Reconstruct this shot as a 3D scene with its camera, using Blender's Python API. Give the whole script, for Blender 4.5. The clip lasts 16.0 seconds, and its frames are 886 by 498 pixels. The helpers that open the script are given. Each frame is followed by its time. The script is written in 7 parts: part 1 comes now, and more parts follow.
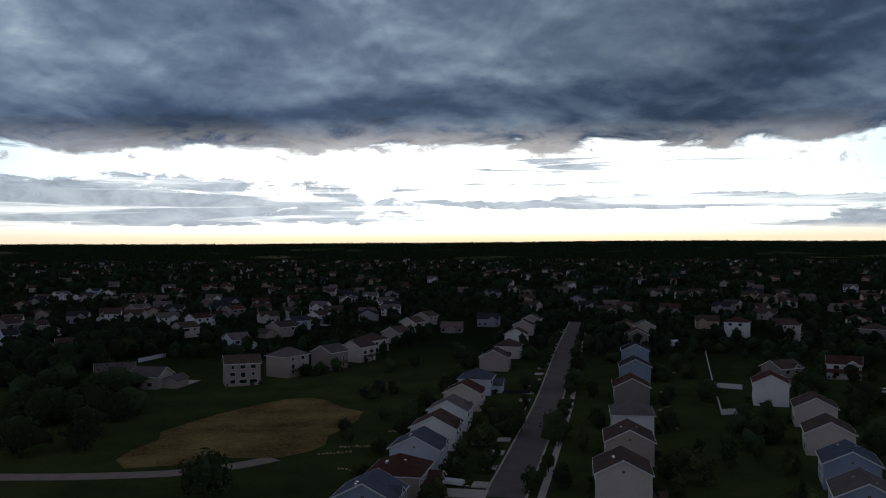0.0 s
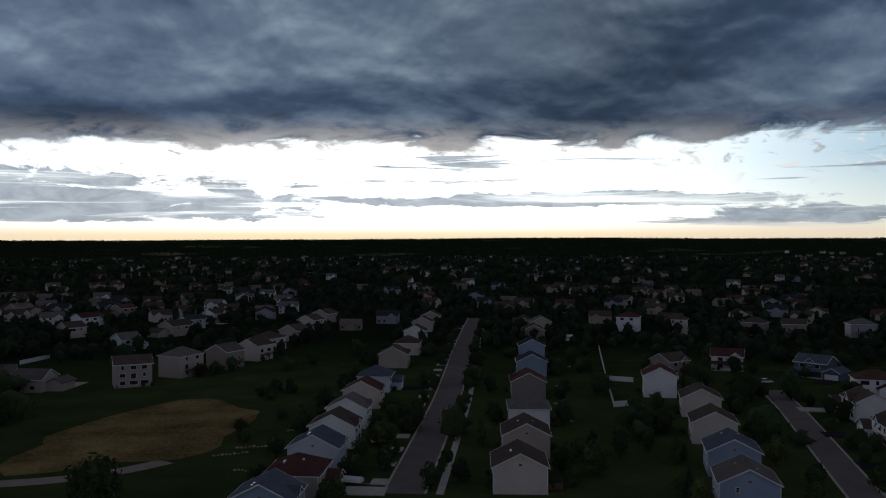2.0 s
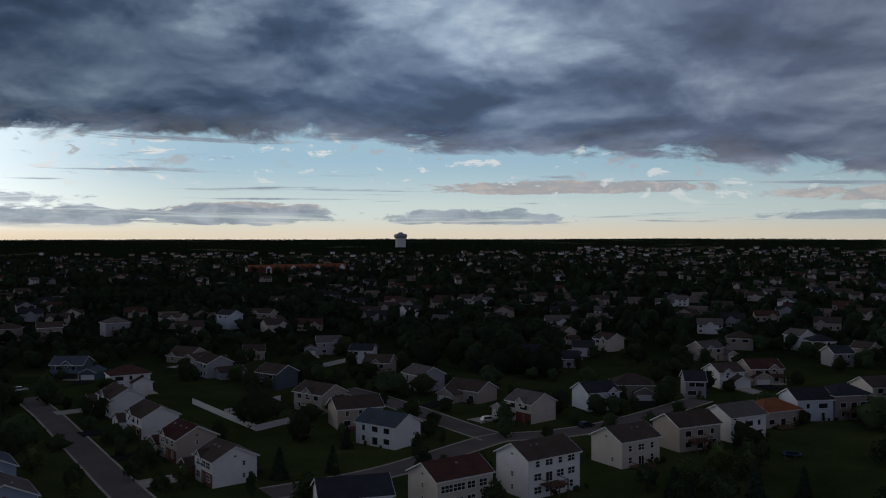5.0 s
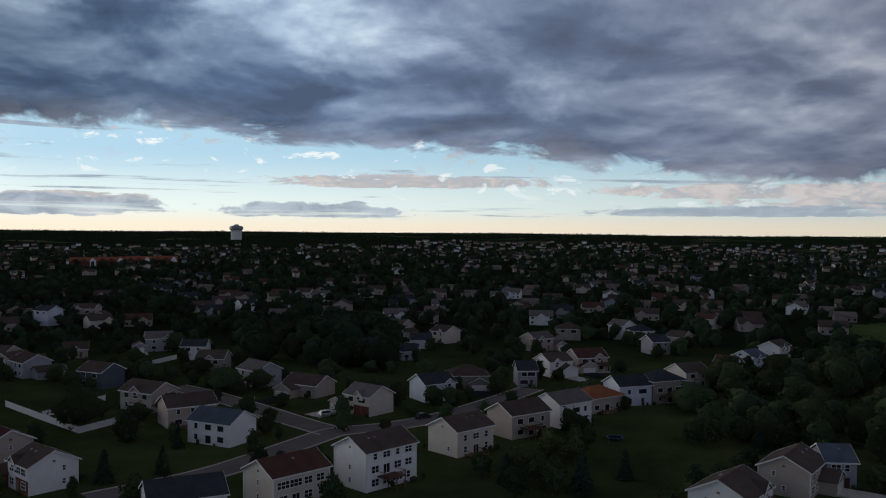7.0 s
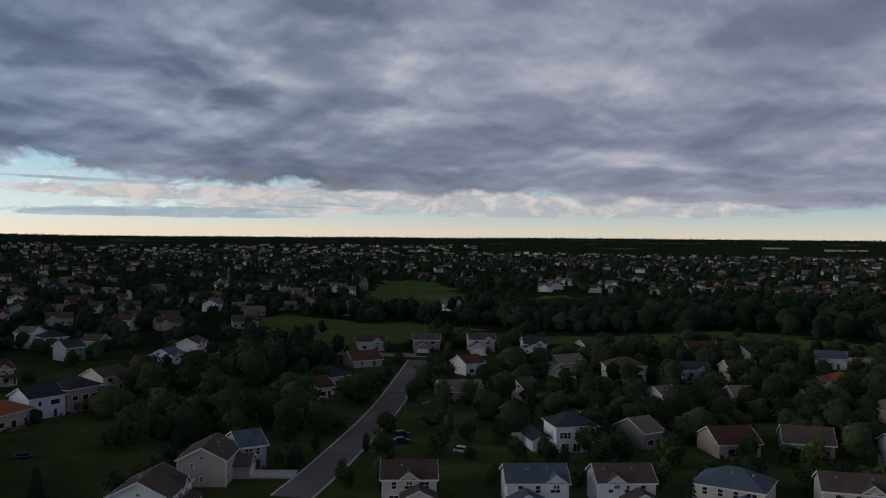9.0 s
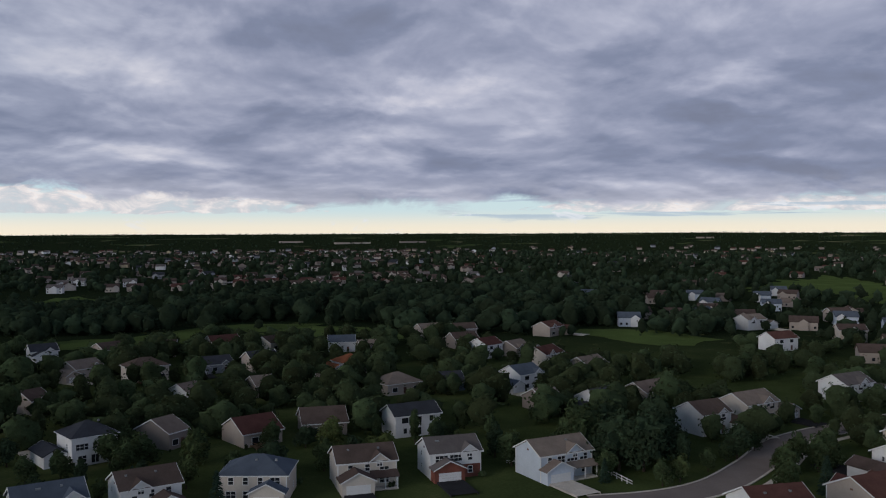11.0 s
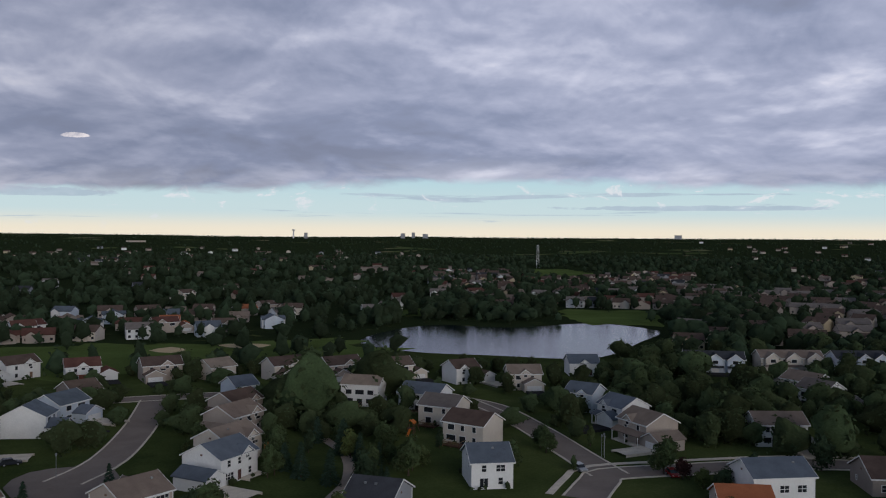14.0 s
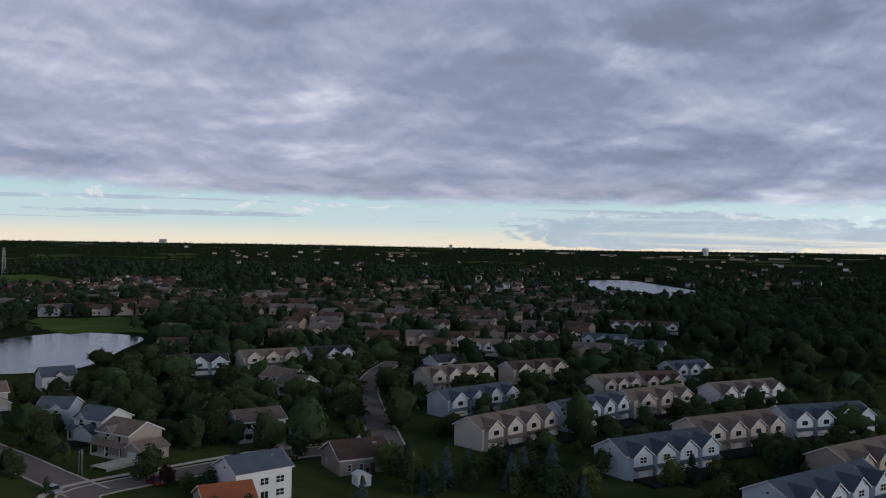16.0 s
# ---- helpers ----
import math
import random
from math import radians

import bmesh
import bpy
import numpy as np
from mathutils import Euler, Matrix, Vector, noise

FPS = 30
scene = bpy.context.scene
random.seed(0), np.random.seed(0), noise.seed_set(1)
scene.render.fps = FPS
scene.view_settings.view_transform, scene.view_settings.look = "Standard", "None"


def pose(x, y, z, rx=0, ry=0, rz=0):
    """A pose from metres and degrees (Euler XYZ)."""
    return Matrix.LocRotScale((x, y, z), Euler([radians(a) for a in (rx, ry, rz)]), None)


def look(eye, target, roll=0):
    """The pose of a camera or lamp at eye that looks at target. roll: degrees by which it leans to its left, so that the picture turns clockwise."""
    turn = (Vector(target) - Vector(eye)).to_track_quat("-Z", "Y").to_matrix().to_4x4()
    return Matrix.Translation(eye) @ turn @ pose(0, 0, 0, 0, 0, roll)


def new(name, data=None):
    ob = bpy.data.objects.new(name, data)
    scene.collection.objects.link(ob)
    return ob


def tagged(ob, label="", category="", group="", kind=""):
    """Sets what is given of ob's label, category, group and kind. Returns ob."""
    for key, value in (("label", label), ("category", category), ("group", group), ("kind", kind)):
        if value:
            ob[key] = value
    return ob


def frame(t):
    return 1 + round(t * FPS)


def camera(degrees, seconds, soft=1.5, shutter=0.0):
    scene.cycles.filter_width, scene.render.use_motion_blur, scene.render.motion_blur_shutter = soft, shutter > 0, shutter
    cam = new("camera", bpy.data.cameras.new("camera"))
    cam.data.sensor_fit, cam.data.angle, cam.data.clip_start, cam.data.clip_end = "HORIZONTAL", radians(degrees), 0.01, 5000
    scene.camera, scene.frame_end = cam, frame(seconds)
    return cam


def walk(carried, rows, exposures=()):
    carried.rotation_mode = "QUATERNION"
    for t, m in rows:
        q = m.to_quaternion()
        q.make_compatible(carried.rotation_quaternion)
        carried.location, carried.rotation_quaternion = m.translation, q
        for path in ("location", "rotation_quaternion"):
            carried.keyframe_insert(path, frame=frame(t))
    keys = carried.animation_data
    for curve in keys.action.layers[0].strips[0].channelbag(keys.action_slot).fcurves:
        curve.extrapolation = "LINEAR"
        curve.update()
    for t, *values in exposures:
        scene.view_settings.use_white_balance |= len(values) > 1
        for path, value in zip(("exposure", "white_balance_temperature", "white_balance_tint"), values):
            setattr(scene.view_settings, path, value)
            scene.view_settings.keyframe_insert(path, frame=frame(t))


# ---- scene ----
cam = camera(54.6, 16.0, soft=1.1)
EYE = 52.0
EXP0, EXP1, EXP2, EXP3, EXP4, EXP5, EXP6, EXP7 = -0.35, -0.45, -0.14, -0.24, -0.18, 0.3, 0.33, 0.22
PATH = [
    (0.0, -0.00, -0.48, 0.25),
    (0.5, -1.43, -0.56, 0.17),
    (1.0, -1.39, -0.63, 0.13),
    (1.5, -0.99, -0.72, 0.06),
    (2.0, -6.71, -0.71, 0.13),
    (2.1, -11.34, -0.68, 0.10),
    (2.4, -27.17, -0.58, 0.01),
    (2.5, -29.30, -0.54, -0.02),
    (3.0, -28.91, -0.63, 0.10),
    (3.5, -28.04, -0.72, 0.04),
    (4.0, -27.19, -0.75, 0.12),
    (4.5, -27.43, -0.80, 0.13),
    (4.7, -34.61, -0.76, 0.22),
    (4.8, -39.96, -0.74, 0.26),
    (4.9, -46.91, -0.72, 0.19),
    (5.0, -53.63, -0.70, 0.12),
    (5.2, -63.84, -0.57, -0.28),
    (5.3, -65.60, -0.60, -0.30),
    (5.4, -66.10, -0.64, -0.31),
    (6.3, -65.10, -0.88, -0.39),
    (7.3, -63.88, -1.12, -0.46),
    (7.5, -63.61, -1.09, -0.51),
    (7.9, -66.29, -1.10, -0.56),
    (8.0, -69.67, -1.10, -0.57),
    (8.1, -74.12, -1.03, -0.56),
    (8.2, -78.95, -0.96, -0.55),
    (8.3, -86.29, -0.88, -0.55),
    (8.4, -93.07, -0.81, -0.55),
    (8.5, -98.47, -0.73, -0.55),
    (8.6, -101.23, -0.74, -0.59),
    (8.7, -101.67, -0.76, -0.62),
    (8.9, -101.80, -0.80, -0.58),
    (10.2, -101.70, -1.02, -0.08),
    (10.4, -103.50, -1.05, 0.00),
    (10.6, -111.60, -1.08, 0.04),
    (10.7, -116.70, -1.08, 0.06),
    (10.8, -122.25, -1.08, 0.08),
    (10.9, -127.72, -1.06, 0.15),
    (11.0, -133.03, -1.04, 0.21),
    (11.3, -150.74, -1.11, 0.14),
    (11.5, -153.31, -1.17, 0.09),
    (12.0, -153.81, -1.15, -0.02),
    (12.5, -154.37, -1.14, -0.07),
    (13.0, -154.72, -1.14, -0.20),
    (13.2, -156.58, -1.11, -0.19),
    (13.4, -165.43, -1.08, -0.17),
    (13.5, -170.13, -1.07, -0.13),
    (13.6, -177.37, -1.04, -0.12),
    (13.7, -184.80, -1.01, -0.11),
    (13.8, -191.63, -0.95, -0.25),
    (13.9, -198.57, -0.89, -0.33),
    (14.0, -205.68, -0.85, -0.48),
    (14.1, -213.12, -0.73, -0.61),
    (14.2, -220.24, -0.60, -0.74),
    (14.4, -231.66, -0.42, -0.83),
    (14.5, -233.33, -0.33, -0.87),
    (15.0, -236.37, -0.27, -0.96),
    (15.5, -237.69, -0.18, -1.03),
    (16.0, -239.08, -0.14, -1.02),
]
# the hovering camera only turns: seconds, yaw, pitch, roll
walk(cam, [(t, pose(0, 0, EYE, 90 + p, r, y)) for t, y, p, r in PATH],
     exposures=[(0.0, EXP0), (1.5, EXP0 - 0.2), (2.5, EXP1 - 0.1), (4.5, EXP1 - 0.1), (5.2, EXP1 - 0.2), (7.4, EXP2), (8.0, EXP3), (8.7, EXP4), (10.8, EXP5), (11.5, EXP6), (13.2, EXP6), (14.5, EXP7), (16.0, EXP7)])

# ---- light ----
SUN_AZ, SUN_EL = 0.0, 4.0
world = bpy.data.worlds.new("evening_sky")
scene.world = world
world.use_nodes = True


class Nodes:
    """Short hand for a node tree."""

    def __init__(self, tree):
        self.tree = tree
        tree.nodes.clear()

    def add(self, kind, **values):
        node = self.tree.nodes.new(kind)
        for key, value in values.items():
            setattr(node, key, value)
        return node

    def put(self, socket, value):
        if hasattr(value, "is_linked"):
            self.tree.links.new(value, socket)
        else:
            socket.default_value = value

    def math(self, op, a, b=0.0, c=0.0, clamp=False):
        node = self.add("ShaderNodeMath", operation=op, use_clamp=clamp)
        for i, v in enumerate((a, b, c)):
            self.put(node.inputs[i], v)
        return node.outputs[0]

    def xyz(self, x, y, z=0.0):
        node = self.add("ShaderNodeCombineXYZ")
        for i, v in enumerate((x, y, z)):
            self.put(node.inputs[i], v)
        return node.outputs[0]

    def noise(self, vector, scale, detail=4.0, rough=0.5, distort=0.0):
        node = self.add("ShaderNodeTexNoise")
        self.put(node.inputs["Vector"], vector)
        for key, v in (("Scale", scale), ("Detail", detail), ("Roughness", rough), ("Distortion", distort)):
            self.put(node.inputs[key], v)
        return node.outputs[0]

    def step(self, value, lo, hi, a=0.0, b=1.0):
        node = self.add("ShaderNodeMapRange", interpolation_type="SMOOTHSTEP")
        for i, v in enumerate((value, lo, hi, a, b)):
            self.put(node.inputs[i], v)
        return node.outputs[0]

    def ramp(self, value, *stops):
        node = self.add("ShaderNodeValToRGB")
        ramp = node.color_ramp
        while len(ramp.elements) < len(stops):
            ramp.elements.new(0.5)
        for e, (at, colour) in zip(ramp.elements, stops):
            e.position, e.color = at, (*colour, 1)
        self.put(node.inputs[0], value)
        return node.outputs[0]

    def mix(self, f, a, b, kind="MIX"):
        node = self.add("ShaderNodeMix", data_type="RGBA", blend_type=kind)
        node.clamp_factor = True
        for i, v in ((0, f), (6, a), (7, b)):
            self.put(node.inputs[i], (*v, 1) if isinstance(v, tuple) and len(v) == 3 else v)
        return node.outputs[2]


def build_sky():
    n = Nodes(world.node_tree)
    coord = n.add("ShaderNodeTexCoord").outputs["Generated"]
    sep = n.add("ShaderNodeSeparateXYZ")
    n.put(sep.inputs[0], coord)
    x, y, z = sep.outputs
    el = n.math("MULTIPLY", n.math("ARCSINE", z), 57.2958)          # degrees
    az = n.math("MULTIPLY", n.math("ARCTAN2", x, y), 57.2958)       # degrees clockwise from the sunset
    # clouds lie on a level deck, so their pattern crowds towards the horizon
    az = n.math("WRAP", az, 300.0, -60.0)
    zz = n.math("ADD", n.math("MAXIMUM", z, 0.0), 0.20)
    flat = n.xyz(n.math("DIVIDE", x, zz), n.math("DIVIDE", y, zz), n.math("MULTIPLY", z, 1.5))

    def moved(scale, shift):
        node = n.add("ShaderNodeVectorMath", operation="MULTIPLY_ADD")
        for i, v in enumerate((flat, (scale, scale, 1.0), (shift, shift * 0.7, shift))):
            n.put(node.inputs[i], v)
        return node.outputs[0]

    big = n.noise(flat, 0.62, 3.0, 0.5, 0.3)
    rise = n.math("MULTIPLY", n.math("LOGARITHM", n.math("ADD", 1.0, n.math("DIVIDE", n.math("MAXIMUM", el, -2.0), 4.0)), 2.71828), 9.0)
    lumps = lambda up, k, d: n.noise(n.xyz(n.math("MULTIPLY", az, 0.105 * k), n.math("MULTIPLY", n.math("ADD", rise, up), 0.33 * k), 1.3 * k), 1.0, d, 0.52, 0.35)
    mid = lumps(0.0, 1.0, 6.0)
    lit = n.math("ADD", n.math("SUBTRACT", mid, lumps(0.45, 1.0, 6.0)), n.math("MULTIPLY", n.math("SUBTRACT", lumps(0.0, 2.6, 4.0), lumps(0.25, 2.6, 3.0)), 0.35))
    masses = n.step(n.noise(moved(1.0, 3.1), 1.25, 6.0, 0.52, 0.35), 0.47, 0.60)
    gaps = n.step(n.noise(moved(1.0, 7.4), 2.3, 7.0, 0.52, 0.3), 0.52, 0.70)
    fine = n.noise(n.xyz(n.math("MULTIPLY", az, 0.20), n.math("MULTIPLY", el, 0.75), 3.0), 1.0, 8.0, 0.56, 0.8)
    # rows of small heaped clouds low down
    cells = n.add("ShaderNodeTexVoronoi", feature="SMOOTH_F1")
    ripple = n.add("ShaderNodeTexNoise")
    n.put(ripple.inputs["Vector"], flat)
    ripple.inputs["Scale"].default_value, ripple.inputs["Detail"].default_value = 3.0, 4.0
    stir = n.add("ShaderNodeVectorMath", operation="MULTIPLY_ADD")
    for i, v in enumerate((ripple.outputs[1], (0.55, 0.55, 0.2), flat)):
        n.put(stir.inputs[i], v)
    n.put(cells.inputs["Vector"], stir.outputs[0])
    cells.inputs["Scale"].default_value, cells.inputs["Smoothness"].default_value = 3.4, 0.6
    heaps = n.math("SUBTRACT", 0.42, cells.outputs["Distance"])
    # the great masses and the thin places of the deck, with torn outlines
    tear = n.add("ShaderNodeTexNoise")
    n.put(tear.inputs["Vector"], n.xyz(n.math("MULTIPLY", az, 0.11), n.math("MULTIPLY", el, 0.26), 5.0))
    tear.inputs["Scale"].default_value, tear.inputs["Detail"].default_value, tear.inputs["Roughness"].default_value = 1.0, 7.0, 0.55
    torn = n.add("ShaderNodeVectorMath", operation="MULTIPLY_ADD")
    for i, v in enumerate((tear.outputs[1], (17.0, 5.5, 0.0), n.xyz(n.math("ADD", az, -8.5), n.math("ADD", el, -2.75)))):
        n.put(torn.inputs[i], v)

    def placed(list_of_masses):
        total = 0.0
        for a0, e0, ha, he in list_of_masses:
            node = n.add("ShaderNodeVectorMath", operation="MULTIPLY_ADD")
            for i, v in enumerate((torn.outputs[0], (1 / ha, 1 / he, 0.0), (-a0 / ha, -e0 / he, 0.0))):
                n.put(node.inputs[i], v)
            size = n.add("ShaderNodeVectorMath", operation="LENGTH")
            n.put(size.inputs[0], node.outputs[0])
            total = n.math("MAXIMUM", total, n.step(size.outputs["Value"], 1.45, 0.25))
        return total

    heavy = n.math("MAXIMUM", placed(HEAVY_WEST), placed(HEAVY_EAST))
    light = placed(LIGHT_PLACES)
    # lower edge of the deck, degrees above the horizon, round the compass
    turn = n.math("DIVIDE", n.math("WRAP", az, 310.0, -50.0), 360.0)
    turn = n.math("ADD", turn, 50.0 / 360.0)
    edge = n.ramp(turn, *[((a + 50) / 360, (e / 10, e / 10, e / 10)) for a, e in SKY_EDGE])
    edge = n.math("MULTIPLY", edge, 10.0)
    rag = n.noise(n.xyz(n.math("MULTIPLY", az, 0.20), n.math("MULTIPLY", el, 0.55), 0.0), 1.0, 9.0, 0.60, 0.5)
    ragged = n.ramp(turn, *[((a + 50) / 360, (e / 10, e / 10, e / 10)) for a, e in SKY_RAGS])
    over = n.math("ADD", n.math("SUBTRACT", el, edge), n.math("MULTIPLY", n.math("SUBTRACT", rag, 0.5), n.math("MULTIPLY", ragged, 10.0)))
    cover = n.step(over, -0.30, 0.40)
    # long low bars of cloud in the clear band
    bars = n.noise(n.xyz(n.math("MULTIPLY", az, 0.055), n.math("MULTIPLY", el, 1.3), 7.0), 1.0, 8.0, 0.62, 0.5)
    bar = n.math("MULTIPLY", n.step(bars, 0.57, 0.64), n.step(el, 0.5, 1.2))
    wisp = n.math("MULTIPLY", n.math("SUBTRACT", n.noise(n.xyz(n.math("MULTIPLY", az, 0.30), n.math("MULTIPLY", el, 1.1), 2.0), 1.0, 9.0, 0.64, 0.4), 0.5), 4.6)
    # torn scraps under the deck's edge
    scrap = n.noise(n.xyz(n.math("MULTIPLY", az, 0.42), n.math("MULTIPLY", el, 0.95), 11.0), 1.0, 9.0, 0.62, 0.6)
    scud = n.math("MULTIPLY", n.step(scrap, 0.585, 0.66), n.step(over, -2.6, -0.6))
    flecks = n.math("MULTIPLY", n.step(scrap, 0.43, 0.36), n.math("MULTIPLY", n.step(over, -3.6, -2.0), n.step(el, 1.0, 2.2)))

    def bank(list_of_banks):
        total = 0.0
        for a0, e0, ha, he in list_of_banks:
            u = n.math("POWER", n.math("ABSOLUTE", n.math("DIVIDE", n.math("SUBTRACT", az, a0), ha)), 2.0)
            up = n.math("DIVIDE", n.math("SUBTRACT", el, e0), he)
            # lumpy top, level base
            w = n.math("ADD", n.math("POWER", n.math("MAXIMUM", up, 0.0), 2.0), n.math("POWER", n.math("MULTIPLY", n.math("MINIMUM", up, 0.0), 1.25), 4.0))
            d = n.math("ADD", n.math("ADD", u, w), wisp)
            total = n.math("MAXIMUM", total, n.step(d, 1.15, 0.70))
        return total

    bar = n.math("MAXIMUM", bar, n.math("MULTIPLY", bank(GREY_BANKS), n.step(bars, 0.34, 0.52, 0.25, 1.0)))
    gleam = n.math("MULTIPLY", n.math("MULTIPLY", bank(GLEAMS), n.step(scrap, 0.38, 0.66)), 0.62)
    puff = n.math("MULTIPLY", bank(PALE_BANKS), n.step(scrap, 0.30, 0.55, 0.45, 1.0))
    # distance from the sunset
    away = n.math("ABSOLUTE", n.math("WRAP", az, 180.0, -180.0))
    glow = n.step(away, 40.0, 3.0)
    low = n.step(el, 9.0, 0.0)
    # clear sky: brightest over the sunset, pale towards the horizon
    sky = n.add("ShaderNodeTexSky", sky_type="NISHITA", sun_disc=False, sun_elevation=radians(SUN_EL), sun_rotation=radians(SUN_AZ), air_density=1.0, dust_density=1.2, ozone_density=2.0)
    clear = n.mix(1.0, sky.outputs[0], (0.12, 0.12, 0.12), "MULTIPLY")
    west = n.step(away, 115.0, 40.0)
    pale = n.mix(n.step(el, 5.5, 1.2), n.mix(west, (0.36, 0.57, 0.68), (0.56, 0.86, 1.08)), n.mix(west, (0.52, 0.65, 0.69), (1.08, 1.22, 1.18)))
    pale = n.mix(n.step(el, 1.7, 0.2), pale, n.mix(west, (0.80, 0.73, 0.60), (1.25, 1.12, 0.90)))
    clear = n.mix(0.88, clear, pale)
    hot = n.mix(n.step(el, 1.5, 0.1), (2.6, 2.7, 2.7), (1.45, 1.18, 0.78))
    clear = n.mix(n.math("MULTIPLY", glow, n.step(el, 14.0, 7.0)), clear, hot)
    # cloud shades: undersides dark blue grey, thin parts paler
    shade = n.math("ADD", 0.245, n.math("ADD", n.math("MULTIPLY", big, 0.28), n.math("ADD", n.math("MULTIPLY", mid, 0.20), n.math("MULTIPLY", fine, 0.05))))
    shade = n.math("ADD", shade, n.math("MULTIPLY", lit, RELIEF))
    shade = n.math("ADD", shade, n.math("SUBTRACT", n.math("MULTIPLY", gaps, 0.075), n.math("MULTIPLY", masses, 0.06)))
    shade = n.math("ADD", shade, n.math("MULTIPLY", heaps, n.step(el, 13.0, 3.0, 0.05, 0.17)))
    shade = n.math("ADD", shade, n.math("SUBTRACT", n.math("MULTIPLY", light, 0.085), n.math("MULTIPLY", heavy, 0.105)))
    cloud = n.ramp(shade, (0.31, tuple(0.6 * c for c in CLOUD_DARK)), (0.41, CLOUD_DARK), (0.515, CLOUD_MID), (0.60, CLOUD_PALE), (0.70, CLOUD_RIM))
    back = n.step(away, 40.0, 125.0)
    soft = n.mix(0.45, cloud, CLOUD_MID)
    cloud = n.mix(back, n.mix(1.0, cloud, (0.51, 0.68, 0.79), "MULTIPLY"), n.mix(1.0, soft, (0.92, 0.95, 1.015), "MULTIPLY"))
    # the deck is thinner in some quarters than in others
    thick = n.ramp(turn, *[((a + 50) / 360, (g / 2, g / 2, g / 2)) for a, g in SKY_THIN])
    gain = n.add("ShaderNodeVectorMath", operation="SCALE")
    n.put(gain.inputs[0], cloud)
    n.put(gain.inputs["Scale"], n.math("MULTIPLY", thick, 2.0))
    cloud = gain.outputs[0]
    cloud = n.mix(gleam, cloud, (0.95, 0.86, 0.84))
    # above the view the deck is dimmed by ZENITH to cut light on the ground
    cloud = n.mix(n.step(el, 17.0, 34.0), cloud, n.mix(1.0, cloud, (ZENITH, ZENITH, ZENITH), "MULTIPLY"))
    thin = n.math("MULTIPLY", n.step(over, 2.2, 0.1), n.math("ADD", 0.12, n.math("MULTIPLY", glow, 0.5)))
    cloud = n.mix(n.math("MULTIPLY", thin, n.step(rag, 0.35, 0.6)), cloud, (1.0, 0.94, 0.88))
    barcol = n.mix(west, (0.34, 0.42, 0.50), (0.30, 0.37, 0.47))
    lobes = n.step(n.math("ADD", scrap, n.math("MULTIPLY", wisp, -0.04)), 0.36, 0.66)
    clear = n.mix(puff, clear, n.mix(lobes, (0.42, 0.43, 0.48), (0.74, 0.69, 0.67)))
    clear = n.mix(n.math("MULTIPLY", flecks, n.math("MULTIPLY", west, 0.8)), clear, (1.15, 1.15, 1.12))
    clear = n.mix(n.math("MULTIPLY", bar, 0.88), clear, n.mix(n.math("MULTIPLY", lobes, 0.45), barcol, n.mix(west, (0.45, 0.52, 0.60), (0.80, 0.90, 1.0))))
    clear = n.mix(n.math("MULTIPLY", scud, 0.85), clear, n.mix(lobes, barcol, (0.62, 0.64, 0.68)))
    out = n.mix(cover, clear, cloud)
    out = n.mix(n.step(el, -0.4, -3.0), out, (0.03, 0.035, 0.03))
    bg = n.add("ShaderNodeBackground")
    n.put(bg.inputs[0], out)
    bg.inputs[1].default_value = SKY_POWER
    n.put(n.add("ShaderNodeOutputWorld").inputs[0], bg.outputs[0])



SKY_POWER, ZENITH, RELIEF = 1.0, 0.42, 0.40
# azimuth and height of the middle, half width and half height, degrees
HEAVY_WEST = [(-18, 7.0, 14, 1.0), (-4, 9.3, 5, 1.3), (8, 8.9, 9, 1.5), (25, 13, 6, 3.0), (23.5, 11, 5, 1.4), (21, 7.7, 11, 1.0), (31, 14.8, 6, 1.6), (36.5, 7.0, 5, 0.9), (54.5, 8.5, 4, 2.2), (45, 12.5, 4, 2.0), (64.7, 10.2, 5, 1.8), (71, 12.4, 4, 1.6), (69, 6.6, 9, 0.8), (94, 11.5, 4, 2.0), (86.5, 8.7, 2.5, 0.7), (96, 9.3, 5, 1.5), (80, 11, 6, 2.2)]
HEAVY_EAST = [(96, 15, 5, 1.2), (126, 13, 5, 2.0), (124, 8, 5, 1.1), (132.5, 5.4, 3, 0.9), (149.5, 7.3, 4, 1.0), (159, 9.5, 5, 2.0), (144, 11, 4, 1.0), (164, 6.6, 2, 1.4), (180, 6.5, 5, 1.6), (167, 13.3, 6, 2.0), (156, 3.9, 8, 0.7), (200, 5.4, 9, 0.9), (188, 3.5, 6, 0.6), (210, 4.6, 8, 0.7), (249, 6.2, 8, 0.9), (256, 14, 6, 1.7), (225, 15, 5, 1.2)]
LIGHT_PLACES = [(-25, 11, 8, 2.2), (39, 14, 2, 1.2), (50, 15, 3, 1.4), (57, 13, 6, 1.6), (85, 9.6, 3.5, 0.8), (105.5, 10.6, 6, 1.6), (101, 7.6, 5, 0.9), (110, 10.2, 6, 1.2), (130, 8.9, 10, 0.7), (178.5, 9.4, 4, 1.0), (191.5, 13, 6, 1.3), (229, 8.8, 5, 1.1), (250.5, 12.3, 6, 0.9), (239.5, 14, 3, 0.9), (116, 5.5, 6, 0.7), (212, 9.5, 6, 1.6)]
GREY_BANKS = [(-24, 2.5, 23, 1.8), (15, 2.5, 15, 0.55), (30, 1.5, 6, 0.7), (40, 1.5, 7, 0.75), (56, 1.4, 6, 0.6), (222, 1.9, 8, 0.18), (256, 1.1, 14, 1.3), (180, 2.5, 5, 0.3), (84, 1.4, 9, 0.4)]
